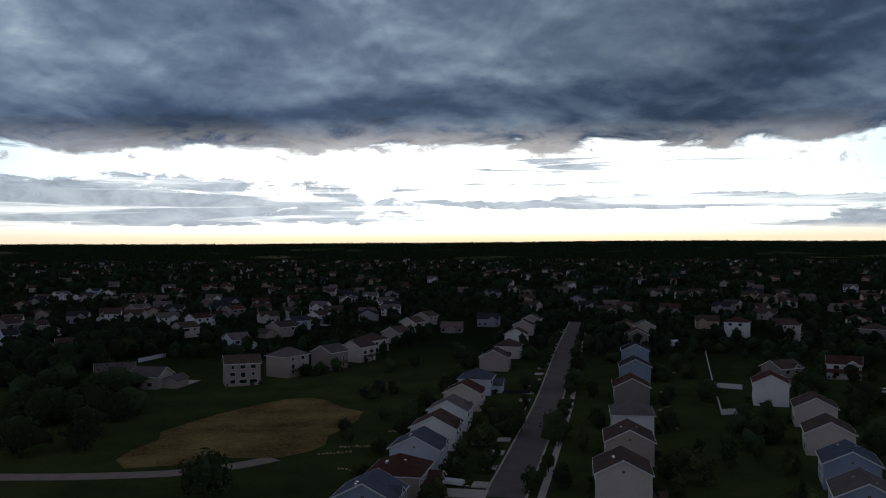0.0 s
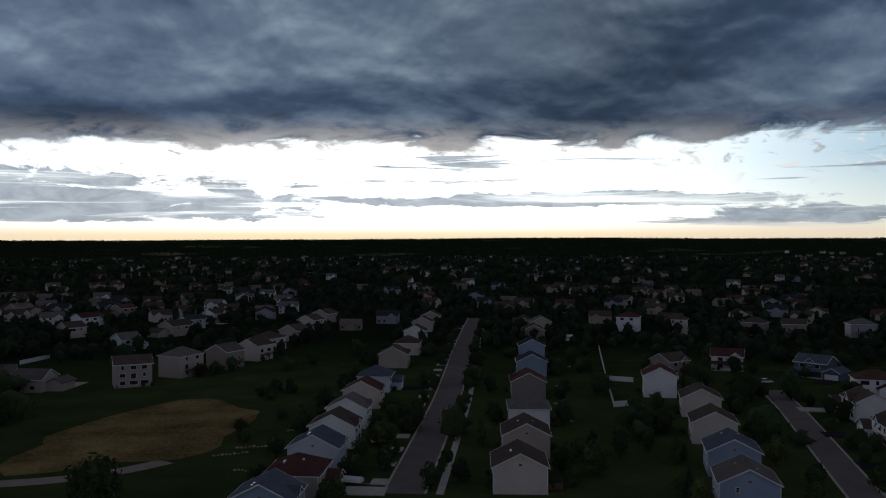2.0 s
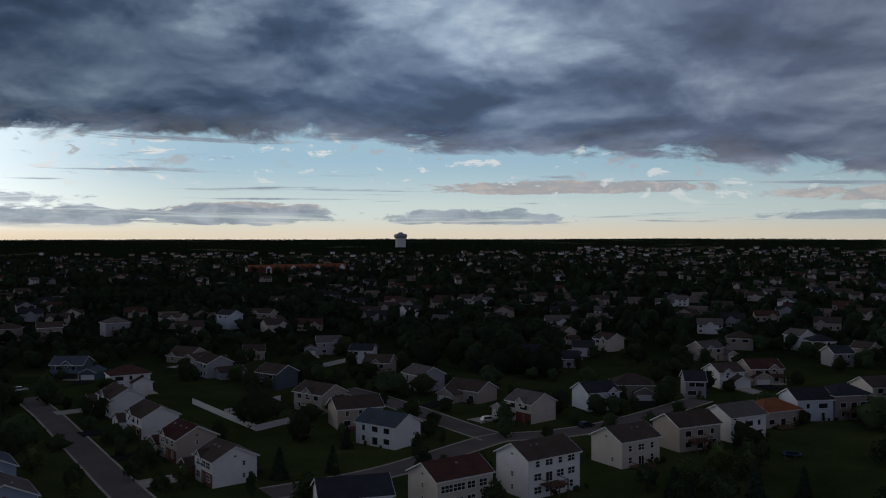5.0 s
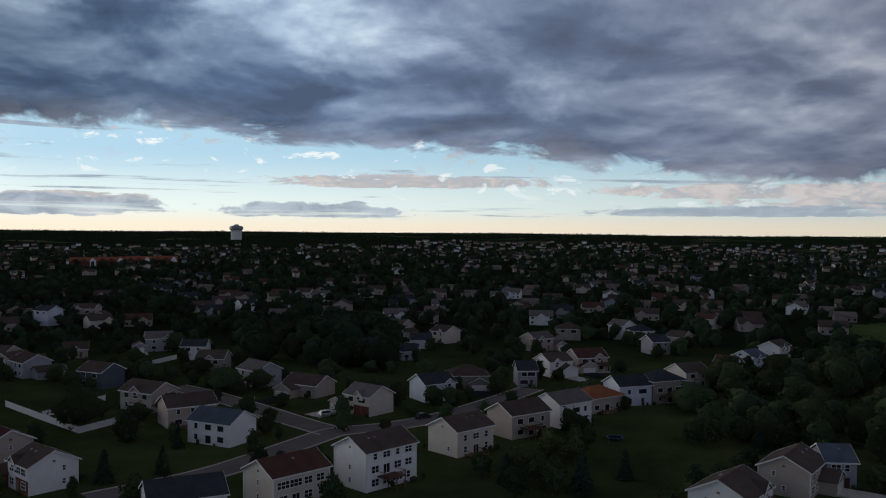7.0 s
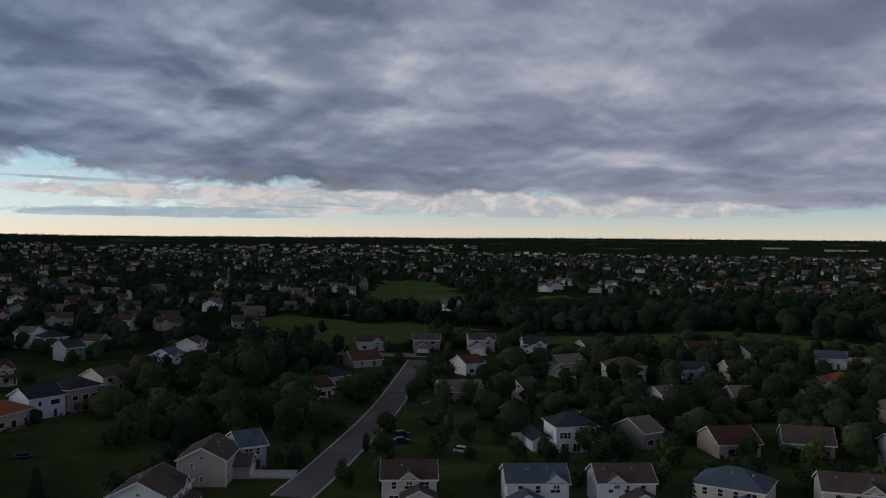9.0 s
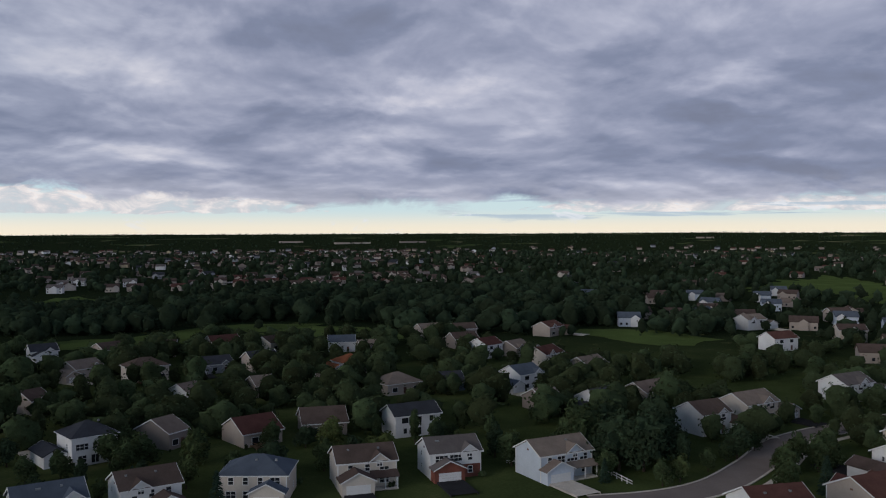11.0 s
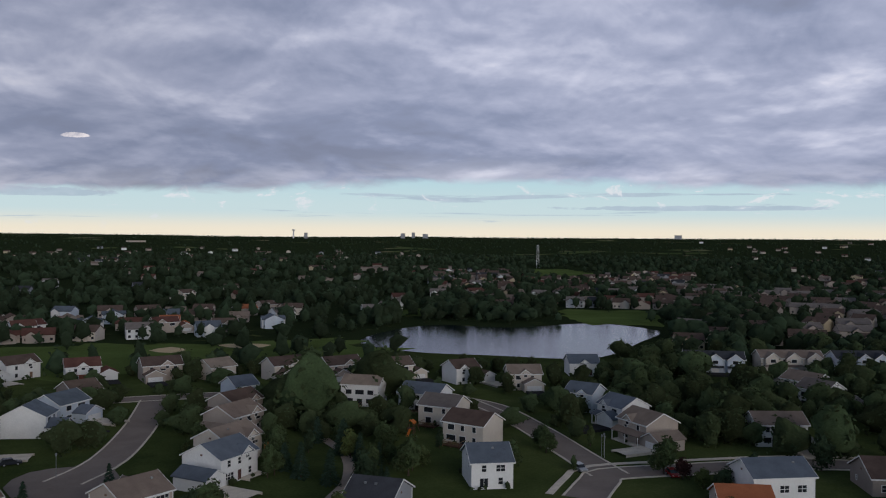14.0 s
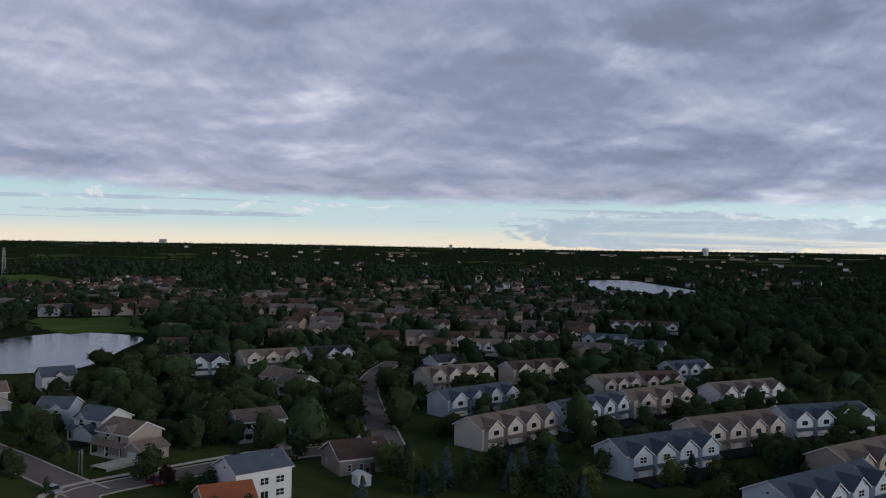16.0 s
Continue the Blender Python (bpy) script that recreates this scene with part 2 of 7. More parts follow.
PALE_BANKS = [(62, 3.3, 9, 0.5), (152, 1.75, 13, 0.55), (40, 2.0, 6, 0.4), (97, 2.3, 14, 1.2), (113, 2.0, 12, 0.9), (84, 2.7, 8, 0.6)]
GLEAMS = [(166.6, 6.5, 0.9, 0.26), (169.4, 6.5, 1.2, 0.27), (173.8, 6.8, 1.9, 0.26), (182.5, 6.0, 0.8, 0.18)]
SKY_EDGE = [(-50, 5.9), (-18, 5.8), (0, 6.2), (15, 5.8), (26, 6.2), (37, 6.5), (46, 7.0), (57, 5.7), (70, 5.4), (78, 4.0), (88, 3.2), (105, 2.6), (130, 2.0), (152, 2.0), (165, 2.3), (180, 2.7), (192, 2.9), (207, 3.8), (225, 3.2), (245, 3.0), (275, 3.0), (305, 5.5)]
SKY_RAGS = [(-50, 3.0), (30, 4.0), (75, 4.5), (110, 4.0), (150, 2.6), (200, 1.6), (250, 1.6), (300, 2.5)]
SKY_THIN = [(-50, 1.3), (-20, 1.3), (0, 1.12), (18, 0.74), (38, 1.3), (54, 1.85), (70, 1.45), (92, 0.98), (150, 1.05), (185, 1.08), (205, 1.3), (225, 1.32), (265, 1.3)]
CLOUD_DARK, CLOUD_MID, CLOUD_PALE, CLOUD_RIM = (0.12, 0.145, 0.215), (0.27, 0.285, 0.36), (0.47, 0.47, 0.53), (0.80, 0.75, 0.74)
build_sky()

sun = new("sun", bpy.data.lights.new("sun", "SUN"))
sun.data.energy, sun.data.angle, sun.data.color = 0.80, radians(35), (1.0, 0.93, 0.88)
sun.matrix_world = look((0, 400, 60), (0, 0, 60 - 400 * math.tan(radians(10))))

from mathutils.geometry import delaunay_2d_cdt


# ---- materials ----
def material(name, colour, rough=0.8, spots=0.25, scale=0.4, fine=6.0, bump=0.0, tint=(0, 0, 0), metal=0.0, vary=0.0, island=False, shine=0.12):
    """A worn surface: base colour with wide stains and fine grain, a little relief, and a shift from thing to thing."""
    m = bpy.data.materials.new(name)
    m.use_nodes = True
    n = Nodes(m.node_tree)
    pos = n.add("ShaderNodeNewGeometry").outputs["Position"]
    wide = n.noise(pos, scale, 4.0, 0.6)
    grain = n.noise(pos, fine, 3.0, 0.6)
    f = n.math("ADD", n.math("MULTIPLY", wide, 0.6), n.math("MULTIPLY", grain, 0.4))
    dark = tuple(c * (1 - spots) for c in colour)
    pale = tuple(min(1.0, c * (1 + spots) + t) for c, t in zip(colour, tint))
    col = n.ramp(f, (0.32, dark), (0.5, colour), (0.68, pale))
    if vary:
        r = n.add("ShaderNodeNewGeometry").outputs["Random Per Island"] if island else n.add("ShaderNodeObjectInfo").outputs["Random"]
        hsv = n.add("ShaderNodeHueSaturation")
        n.put(hsv.inputs["Value"], n.math("ADD", 1 - vary, n.math("MULTIPLY", r, 2 * vary)))
        n.put(hsv.inputs["Hue"], n.math("ADD", 0.5 - vary * 0.06, n.math("MULTIPLY", r, vary * 0.12)))
        n.put(hsv.inputs["Color"], col)
        col = hsv.outputs[0]
    if rough >= 0.85:
        b = n.add("ShaderNodeBsdfDiffuse")
        n.put(b.inputs["Color"], col)
        b.inputs["Roughness"].default_value = 1.0
    else:
        b = n.add("ShaderNodeBsdfPrincipled")
        n.put(b.inputs["Base Color"], col)
        n.put(b.inputs["Roughness"], rough)
        b.inputs["Metallic"].default_value = metal
        b.inputs["Specular IOR Level"].default_value = shine
    if bump:
        bp = n.add("ShaderNodeBump")
        n.put(bp.inputs["Height"], grain)
        bp.inputs["Strength"].default_value = bump
        bp.inputs["Distance"].default_value = 0.1
        n.put(b.inputs["Normal"], bp.outputs[0])
    n.put(n.add("ShaderNodeOutputMaterial").inputs[0], b.outputs[0])
    return m


def siding(name, colour):
    """Lapped boards: a fine saw of relief up the wall."""
    m = material(name, colour, 0.62, 0.10, 0.25, 2.5, vary=0.06)
    n = m.node_tree
    b = next(k for k in n.nodes if k.type == "BSDF_PRINCIPLED")
    tex = n.nodes.new("ShaderNodeTexWave")
    tex.bands_direction, tex.wave_profile = "Z", "SAW"
    tex.inputs["Scale"].default_value = 2.6
    geo = n.nodes.new("ShaderNodeNewGeometry")
    n.links.new(geo.outputs["Position"], tex.inputs["Vector"])
    bp = n.nodes.new("ShaderNodeBump")
    bp.inputs["Strength"].default_value, bp.inputs["Distance"].default_value = 0.5, 0.02
    n.links.new(tex.outputs[1], bp.inputs["Height"])
    n.links.new(bp.outputs[0], b.inputs["Normal"])
    return m


WALLS = {
    "white": siding("white_siding", (0.80, 0.79, 0.78)),
    "cream": siding("cream_siding", (0.64, 0.57, 0.50)),
    "tan": siding("tan_siding", (0.45, 0.38, 0.33)),
    "taupe": siding("taupe_siding", (0.30, 0.255, 0.23)),
    "grey": siding("grey_siding", (0.34, 0.345, 0.37)),
    "blue": siding("blue_siding", (0.30, 0.36, 0.47)),
    "slate": siding("slate_siding", (0.10, 0.125, 0.16)),
    "pale": siding("pale_blue_siding", (0.58, 0.63, 0.70)),
    "gold": siding("golden_siding", (0.44, 0.36, 0.25)),
    "brick": material("red_brick", (0.22, 0.085, 0.065), 0.85, 0.3, 0.6, 9.0, 0.3),
}
ROOFS = {
    "brown": material("brown_shingle", (0.111, 0.081, 0.070), 0.9, 0.25, 0.35, 5.0, 0.4, vary=0.15),
    "grey": material("grey_shingle", (0.163, 0.143, 0.137), 0.9, 0.22, 0.35, 5.0, 0.4, vary=0.15),
    "dark": material("charcoal_shingle", (0.055, 0.058, 0.068), 0.9, 0.25, 0.35, 5.0, 0.4, vary=0.15),
    "red": material("red_brown_shingle", (0.111, 0.055, 0.047), 0.9, 0.25, 0.35, 5.0, 0.4, vary=0.15),
    "blue": material("blue_grey_shingle", (0.111, 0.130, 0.163), 0.9, 0.22, 0.35, 5.0, 0.4, vary=0.12),
    "tan": material("tan_shingle", (0.221, 0.176, 0.150), 0.9, 0.22, 0.35, 5.0, 0.4, vary=0.12),
    "orange": material("orange_shingle", (0.340, 0.125, 0.065), 0.9, 0.2, 0.35, 5.0, 0.4),
}
WHITE = material("white_trim", (0.76, 0.75, 0.74), 0.55, 0.06)
DOOR = material("painted_door", (0.16, 0.09, 0.07), 0.5, 0.15, vary=0.5)
CONCRETE = material("concrete", (0.52, 0.47, 0.41), 0.9, 0.2, 0.5, 4.0, 0.2)
ASPHALT = material("asphalt", (0.190, 0.162, 0.150), 0.92, 0.18, 0.12, 3.0, 0.3)
BLACKTOP = material("fresh_blacktop", (0.035, 0.035, 0.037), 0.9, 0.25, 0.4, 4.0, 0.2)
PATH_GREY = material("path_asphalt", (0.32, 0.26, 0.22), 0.92, 0.2, 0.3, 3.0, 0.2)
DECKWOOD = material("deck_timber", (0.17, 0.10, 0.065), 0.8, 0.35, 0.8, 7.0, vary=0.4)
METAL = material("galvanised_metal", (0.35, 0.36, 0.37), 0.45, 0.15, metal=0.7)
BARK = material("bark", (0.075, 0.058, 0.045), 0.95, 0.35, 1.2, 9.0, 0.5)
RUBBER = material("tyre_rubber", (0.02, 0.02, 0.02), 0.9, 0.2)
ORANGE = material("orange_plastic", (0.62, 0.17, 0.03), 0.5, 0.1)
BLUE_CLOTH = material("blue_mat", (0.05, 0.13, 0.27), 0.8, 0.15)
STRAW = material("dry_grass", (0.20, 0.145, 0.06), 0.95, 0.75, 0.06, 0.9, 0.4)
LAWN = material("mown_grass", (0.070, 0.100, 0.032), 0.95, 0.35, 0.03, 1.2, 0.3)
SAND = material("sand", (0.42, 0.33, 0.22), 0.95, 0.15, 0.1, 2.0, 0.2)
PAINT = {"white": material("white_paint", (0.75, 0.75, 0.75), 0.25, 0.04, shine=0.5), "dark": material("dark_paint", (0.03, 0.035, 0.045), 0.25, 0.1),
         "red": material("red_paint", (0.3, 0.03, 0.03), 0.25, 0.1), "silver": material("silver_paint", (0.4, 0.41, 0.42), 0.3, 0.06, metal=0.4)}


def glass_material():
    m = material("window_glass", (0.025, 0.028, 0.033), 0.08, 0.3, 0.3, 1.0, shine=0.6)
    return m


GLASS = glass_material()


def leaf_material(name, colour, vary=0.38):
    m = material(name, colour, 0.85, 0.35, 0.5, 3.0, vary=vary, island=True)
    return m


LEAVES = [leaf_material("maple_leaves", (0.054, 0.074, 0.034)), leaf_material("ash_leaves", (0.072, 0.092, 0.038)), leaf_material("dark_leaves", (0.037, 0.055, 0.031)),
          leaf_material("lime_leaves", (0.098, 0.118, 0.042)), leaf_material("plum_leaves", (0.042, 0.020, 0.020))]
NEEDLES = leaf_material("spruce_needles", (0.032, 0.054, 0.036))
BLUE_NEEDLES = leaf_material("blue_spruce_needles", (0.080, 0.110, 0.108))
FAR_LEAVES = material("woodland_leaves", (0.034, 0.050, 0.029), 0.85, 0.40, 0.02, 0.4, vary=0.30, island=True)
GARDEN_LEAVES = material("garden_leaves", (0.050, 0.067, 0.032), 0.85, 0.45, 0.09, 1.5, vary=0.38, island=True)


def ground_material():
    m = bpy.data.materials.new("grassland")
    m.use_nodes = True
    n = Nodes(m.node_tree)
    pos = n.add("ShaderNodeNewGeometry").outputs["Position"]
    a = n.noise(pos, 0.006, 5.0, 0.6)
    b = n.noise(pos, 0.06, 5.0, 0.65)
    c = n.noise(pos, 1.6, 3.0, 0.7)
    f = n.math("ADD", n.math("MULTIPLY", a, 0.35), n.math("ADD", n.math("MULTIPLY", b, 0.4), n.math("MULTIPLY", c, 0.25)))
    grass = n.ramp(f, (0.36, (0.026, 0.038, 0.014)), (0.46, (0.043, 0.060, 0.021)), (0.56, (0.066, 0.084, 0.030)), (0.66, (0.125, 0.112, 0.050)))
    # out of the estate the ground colour is darkened to hide gaps between far trees
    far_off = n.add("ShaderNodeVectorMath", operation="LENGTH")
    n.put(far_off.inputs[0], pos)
    far_dark = n.math("MULTIPLY", n.step(far_off.outputs["Value"], 300.0, 460.0), n.step(b, 0.72, 0.60))
    col = n.mix(far_dark, grass, n.ramp(c, (0.35, (0.010, 0.016, 0.008)), (0.65, (0.024, 0.034, 0.016))))
    # open fields, hay and stubble between the far woods
    fields = n.noise(pos, 0.0032, 3.0, 0.55, 0.4)
    crop = n.noise(pos, 0.0075, 2.0, 0.5)
    field = n.math("MULTIPLY", n.step(far_off.outputs["Value"], 1300.0, 1900.0), n.step(fields, 0.615, 0.635))
    col = n.mix(field, col, n.ramp(crop, (0.40, (0.040, 0.060, 0.024)), (0.55, (0.075, 0.090, 0.040)), (0.66, (0.16, 0.14, 0.09))))
    s = n.add("ShaderNodeBsdfDiffuse")
    n.put(s.inputs["Color"], col)
    s.inputs["Roughness"].default_value = 1.0
    bp = n.add("ShaderNodeBump")
    n.put(bp.inputs["Height"], c)
    bp.inputs["Strength"].default_value, bp.inputs["Distance"].default_value = 0.4, 0.15
    n.put(s.inputs["Normal"], bp.outputs[0])
    n.put(n.add("ShaderNodeOutputMaterial").inputs[0], s.outputs[0])
    return m


def water_material():
    m = bpy.data.materials.new("pond_water")
    m.use_nodes = True
    n = Nodes(m.node_tree)
    pos = n.add("ShaderNodeNewGeometry").outputs["Position"]
    s = n.add("ShaderNodeBsdfPrincipled")
    s.inputs["Base Color"].default_value = (0.012, 0.018, 0.022, 1)
    s.inputs["Roughness"].default_value = 0.09
    s.inputs["IOR"].default_value = 1.33
    bp = n.add("ShaderNodeBump")
    n.put(bp.inputs["Height"], n.noise(pos, 1.3, 4.0, 0.6))
    bp.inputs["Strength"].default_value, bp.inputs["Distance"].default_value = 0.35, 0.12
    n.put(s.inputs["Normal"], bp.outputs[0])
    n.put(n.add("ShaderNodeOutputMaterial").inputs[0], s.outputs[0])
    return m


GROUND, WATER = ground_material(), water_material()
LAKE = material("lake_water", (0.05, 0.06, 0.075), 0.22, 0.1, 0.01, 0.2, shine=0.35)


# ---- mesh tools ----
class Geo:
    """Collects faces of one mesh."""

    def __init__(self):
        self.v, self.f, self.m = [], [], []

    def poly(self, *points, slot=0):
        i = len(self.v)
        self.v += [tuple(p) for p in points]
        self.f.append(tuple(range(i, i + len(points))))
        self.m.append(slot)
        return self

    def box(self, x0, x1, y0, y1, z0, z1, slot=0):
        i = len(self.v)
        self.v += [(x, y, z) for z in (z0, z1) for y in (y0, y1) for x in (x0, x1)]
        self.f += [tuple(i + k for k in q) for q in ((0, 2, 3, 1), (4, 5, 7, 6), (0, 1, 5, 4), (2, 6, 7, 3), (0, 4, 6, 2), (1, 3, 7, 5))]
        self.m += [slot] * 6
        return self

    def prism(self, profile, x0, x1, axis="x", slot=0):
        """A closed profile of (across, up) points, drawn out along an axis."""
        i, n = len(self.v), len(profile)
        put = (lambda s, a, z: (s, a, z)) if axis == "x" else (lambda s, a, z: (a, s, z))
        self.v += [put(s, a, z) for s in (x0, x1) for a, z in profile]
        self.f += [tuple(range(i, i + n))[::-1], tuple(range(i + n, i + 2 * n))]
        self.f += [(i + k, i + (k + 1) % n, i + n + (k + 1) % n, i + n + k) for k in range(n)]
        self.m += [slot] * (n + 2)
        return self

    def tube(self, a, b, ra, rb, sides=6, slot=0):
        a, b = Vector(a), Vector(b)
        d = (b - a).normalized()
        u = d.orthogonal().normalized()
        w = d.cross(u)
        i = len(self.v)
        for p, r in ((a, ra), (b, rb)):
            self.v += [tuple(p + (u * math.cos(t) + w * math.sin(t)) * r) for t in (2 * math.pi * k / sides for k in range(sides))]
        self.f += [(i + k, i + (k + 1) % sides, i + sides + (k + 1) % sides, i + sides + k) for k in range(sides)]
        self.f += [tuple(range(i, i + sides))[::-1], tuple(range(i + sides, i + 2 * sides))]
        self.m += [slot] * (sides + 2)
        return self

    def mesh(self, name, *materials):
        me = bpy.data.meshes.new(name)
        me.from_pydata(self.v, [], self.f)
        for m in materials:
            me.materials.append(m)
        if len(materials) > 1:
            me.polygons.foreach_set("material_index", self.m)
        bm = bmesh.new()
        bm.from_mesh(me)
        if len(bm.faces) < 400:
            bmesh.ops.recalc_face_normals(bm, faces=bm.faces)
            bm.to_mesh(me)
        bm.free()
        me.update()
        return me


def part(name, geo, mat, parent, label="", at=None):
    me = geo.mesh(name, mat) if isinstance(geo, Geo) else geo
    ob = new(name, me)
    ob.parent = parent
    if at is not None:
        ob.matrix_basis = at
    return tagged(ob, label)


def thing(name, m, label, category, group="", kind=""):
    ob = new(name)
    ob.empty_display_size = 0.5
    ob.matrix_basis = m
    return tagged(ob, label, category, group, kind)


SHARED = {}


def shared(key, make):
    if key not in SHARED:
        SHARED[key] = make()
    return SHARED[key]


# ---- ground ----
def ground_height(x, y):
    """Level under the estate, then flat country that closes up to wooded ridges at the skyline."""
    r, a = math.hypot(x, y), math.atan2(x, y)
    if r < 2000:
        return 0.0
    q = (r - 2000) / 2760
    away = r + 50000 * q ** 3
    k = min(1.0, q * 3)
    lift = EYE - r * EYE / away
    hills = noise.noise((x / 1100, y / 1100, 0.3)) * 9 + noise.noise((x / 420, y / 420, 4.0)) * 4.5
    ridge = 3.0 * math.sin(a * 3.0 + 0.7) + 1.6 * math.sin(a * 7.0) + 1.0 * math.sin(a * 19.0 + r / 300)
    return lift + k * (hills * (1.0 - 0.45 * q) + ridge * q)


def build_ground():
    rings = [0, 40, 70, 100] + list(range(110, 700, 10)) + [720, 760, 820, 900, 1000, 1100, 1200, 1300, 1400, 1500, 1600, 1700, 1800, 1900, 2000, 2100, 2200, 2350, 2500, 2650, 2800, 2950, 3100, 3250, 3400, 3550, 3700, 3850, 4000, 4150, 4300, 4400, 4500, 4600, 4680, 4760]
    sides = 300
    v, f = [(0, 0, 0)], []
    for r in rings[1:]:
        for k in range(sides):
            a = 2 * math.pi * k / sides
            x, y = r * math.sin(a), r * math.cos(a)
            v.append((x, y, ground_height(x, y)))
    f += [(0, 1 + (k + 1) % sides, 1 + k) for k in range(sides)]
    for j in range(len(rings) - 2):
        a, b = 1 + j * sides, 1 + (j + 1) * sides
        f += [(a + k, a + (k + 1) % sides, b + (k + 1) % sides, b + k) for k in range(sides)]
    me = bpy.data.meshes.new("ground")
    me.from_pydata(v, [], f)
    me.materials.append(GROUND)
    me.polygons.foreach_set("use_smooth", [True] * len(f))
    tagged(new("ground", me), "dark green grassy ground rolling to wooded ridges", "ground", kind="structure")


build_ground()


def smooth_line(points, step=4.0, closed=False):
    """A flowing line through a few points of the plan."""
    p = [Vector((a, b)) for a, b in points]
    n = len(p)
    out = []
    for i in range(n if closed else n - 1):
        if closed:
            a, b, c, d = p[i - 1], p[i], p[(i + 1) % n], p[(i + 2) % n]
        else:
            a, b, c, d = p[max(i - 1, 0)], p[i], p[i + 1], p[min(i + 2, n - 1)]
        m = max(2, int((c - b).length / step))
        for k in range(m):
            t = k / m
            out.append(0.5 * (2 * b + (c - a) * t + (2 * a - 5 * b + 4 * c - d) * t * t + (3 * b - a - 3 * c + d) * t ** 3))
    if not closed:
        out.append(p[-1])
    return out


BLOCKED = {}       # plan circles where no loose tree grows, by 40 m squares
YARDS = []         # plan places of the houses


def block(x, y, r):
    for i in range(int((x - r) // 40), int((x + r) // 40) + 1):
        for j in range(int((y - r) // 40), int((y + r) // 40) + 1):
            BLOCKED.setdefault((i, j), []).append((x, y, r))


def is_free(x, y, pad=0.0):
    i, j = int(x // 40), int(y // 40)
    for k in (-1, 0, 1):
        for m in (-1, 0, 1):
            for a, b, r in BLOCKED.get((i + k, j + m), ()):
                if (x - a) ** 2 + (y - b) ** 2 <= max(0.0, r + pad) ** 2:
                    return False
    return True


LAYER = [0]
OPEN_CELLS = {}    # 5 m squares of streets, houses and fences
ROADS = []         # lines of the streets, for the trees beside them


def lift_layer():
    """Each flat sheet lies a few millimetres above the last."""
    LAYER[0] += 1
    return 0.004 * LAYER[0]


def strip(name, line, offset, width, depth, rise, mat, label, category, kind="structure"):
    """A slab along a line, offset metres to its right, following the ground."""
    g = Geo()
    pts = []
    for i, p in enumerate(line):
        d = (line[min(i + 1, len(line) - 1)] - line[max(i - 1, 0)]).normalized()
        right = Vector((d.y, -d.x))
        a, b = p + right * (offset - width / 2), p + right * (offset + width / 2)
        pts.append((a, b, ground_height(*a), ground_height(*b)))
    for (a, b, za, zb), (c, d, zc, zd) in zip(pts, pts[1:]):
        g.poly((*a, za + rise), (*b, zb + rise), (*d, zd + rise), (*c, zc + rise))
        g.poly((*a, za - depth), (*a, za + rise), (*c, zc + rise), (*c, zc - depth))
        g.poly((*b, zb + rise), (*b, zb - depth), (*d, zd - depth), (*d, zd + rise))
    ob = new(name, g.mesh(name, mat))
    return tagged(ob, label, category, kind=kind)


def road(points, width=8.2, walks=(1, -1)):
    line = smooth_line(points)
    up = 0.05 + lift_layer()
    strip("road", line, 0, width, 0.3, up, ASPHALT, "brown-grey asphalt residential street", "road")
    for s in (1, -1):
        strip("kerb", line, s * (width / 2 + 0.25), 0.5, 0.3, up + 0.10, CONCRETE, "pale concrete kerb along the street", "kerb")
    for s in walks:
        strip("pavement", line, s * (width / 2 + 3.2), 1.6, 0.3, up + 0.02, CONCRETE, "pale concrete pavement beside the street", "pavement")
    for p in line[::2]:
        block(p.x, p.y, width / 2 + 1.0)
    ROADS.append((line, width, 5.6))
    OPEN_CELLS.update({(int(p.x // 5), int(p.y // 5)): 0.3 for p in line})


def inside(x, y, line):
    odd = False
    for a, b in zip(line, line[1:] + line[:1]):
        if (a[1] > y) != (b[1] > y) and x < (b[0] - a[0]) * (y - a[1]) / (b[1] - a[1]) + a[0]:
            odd = not odd
    return odd


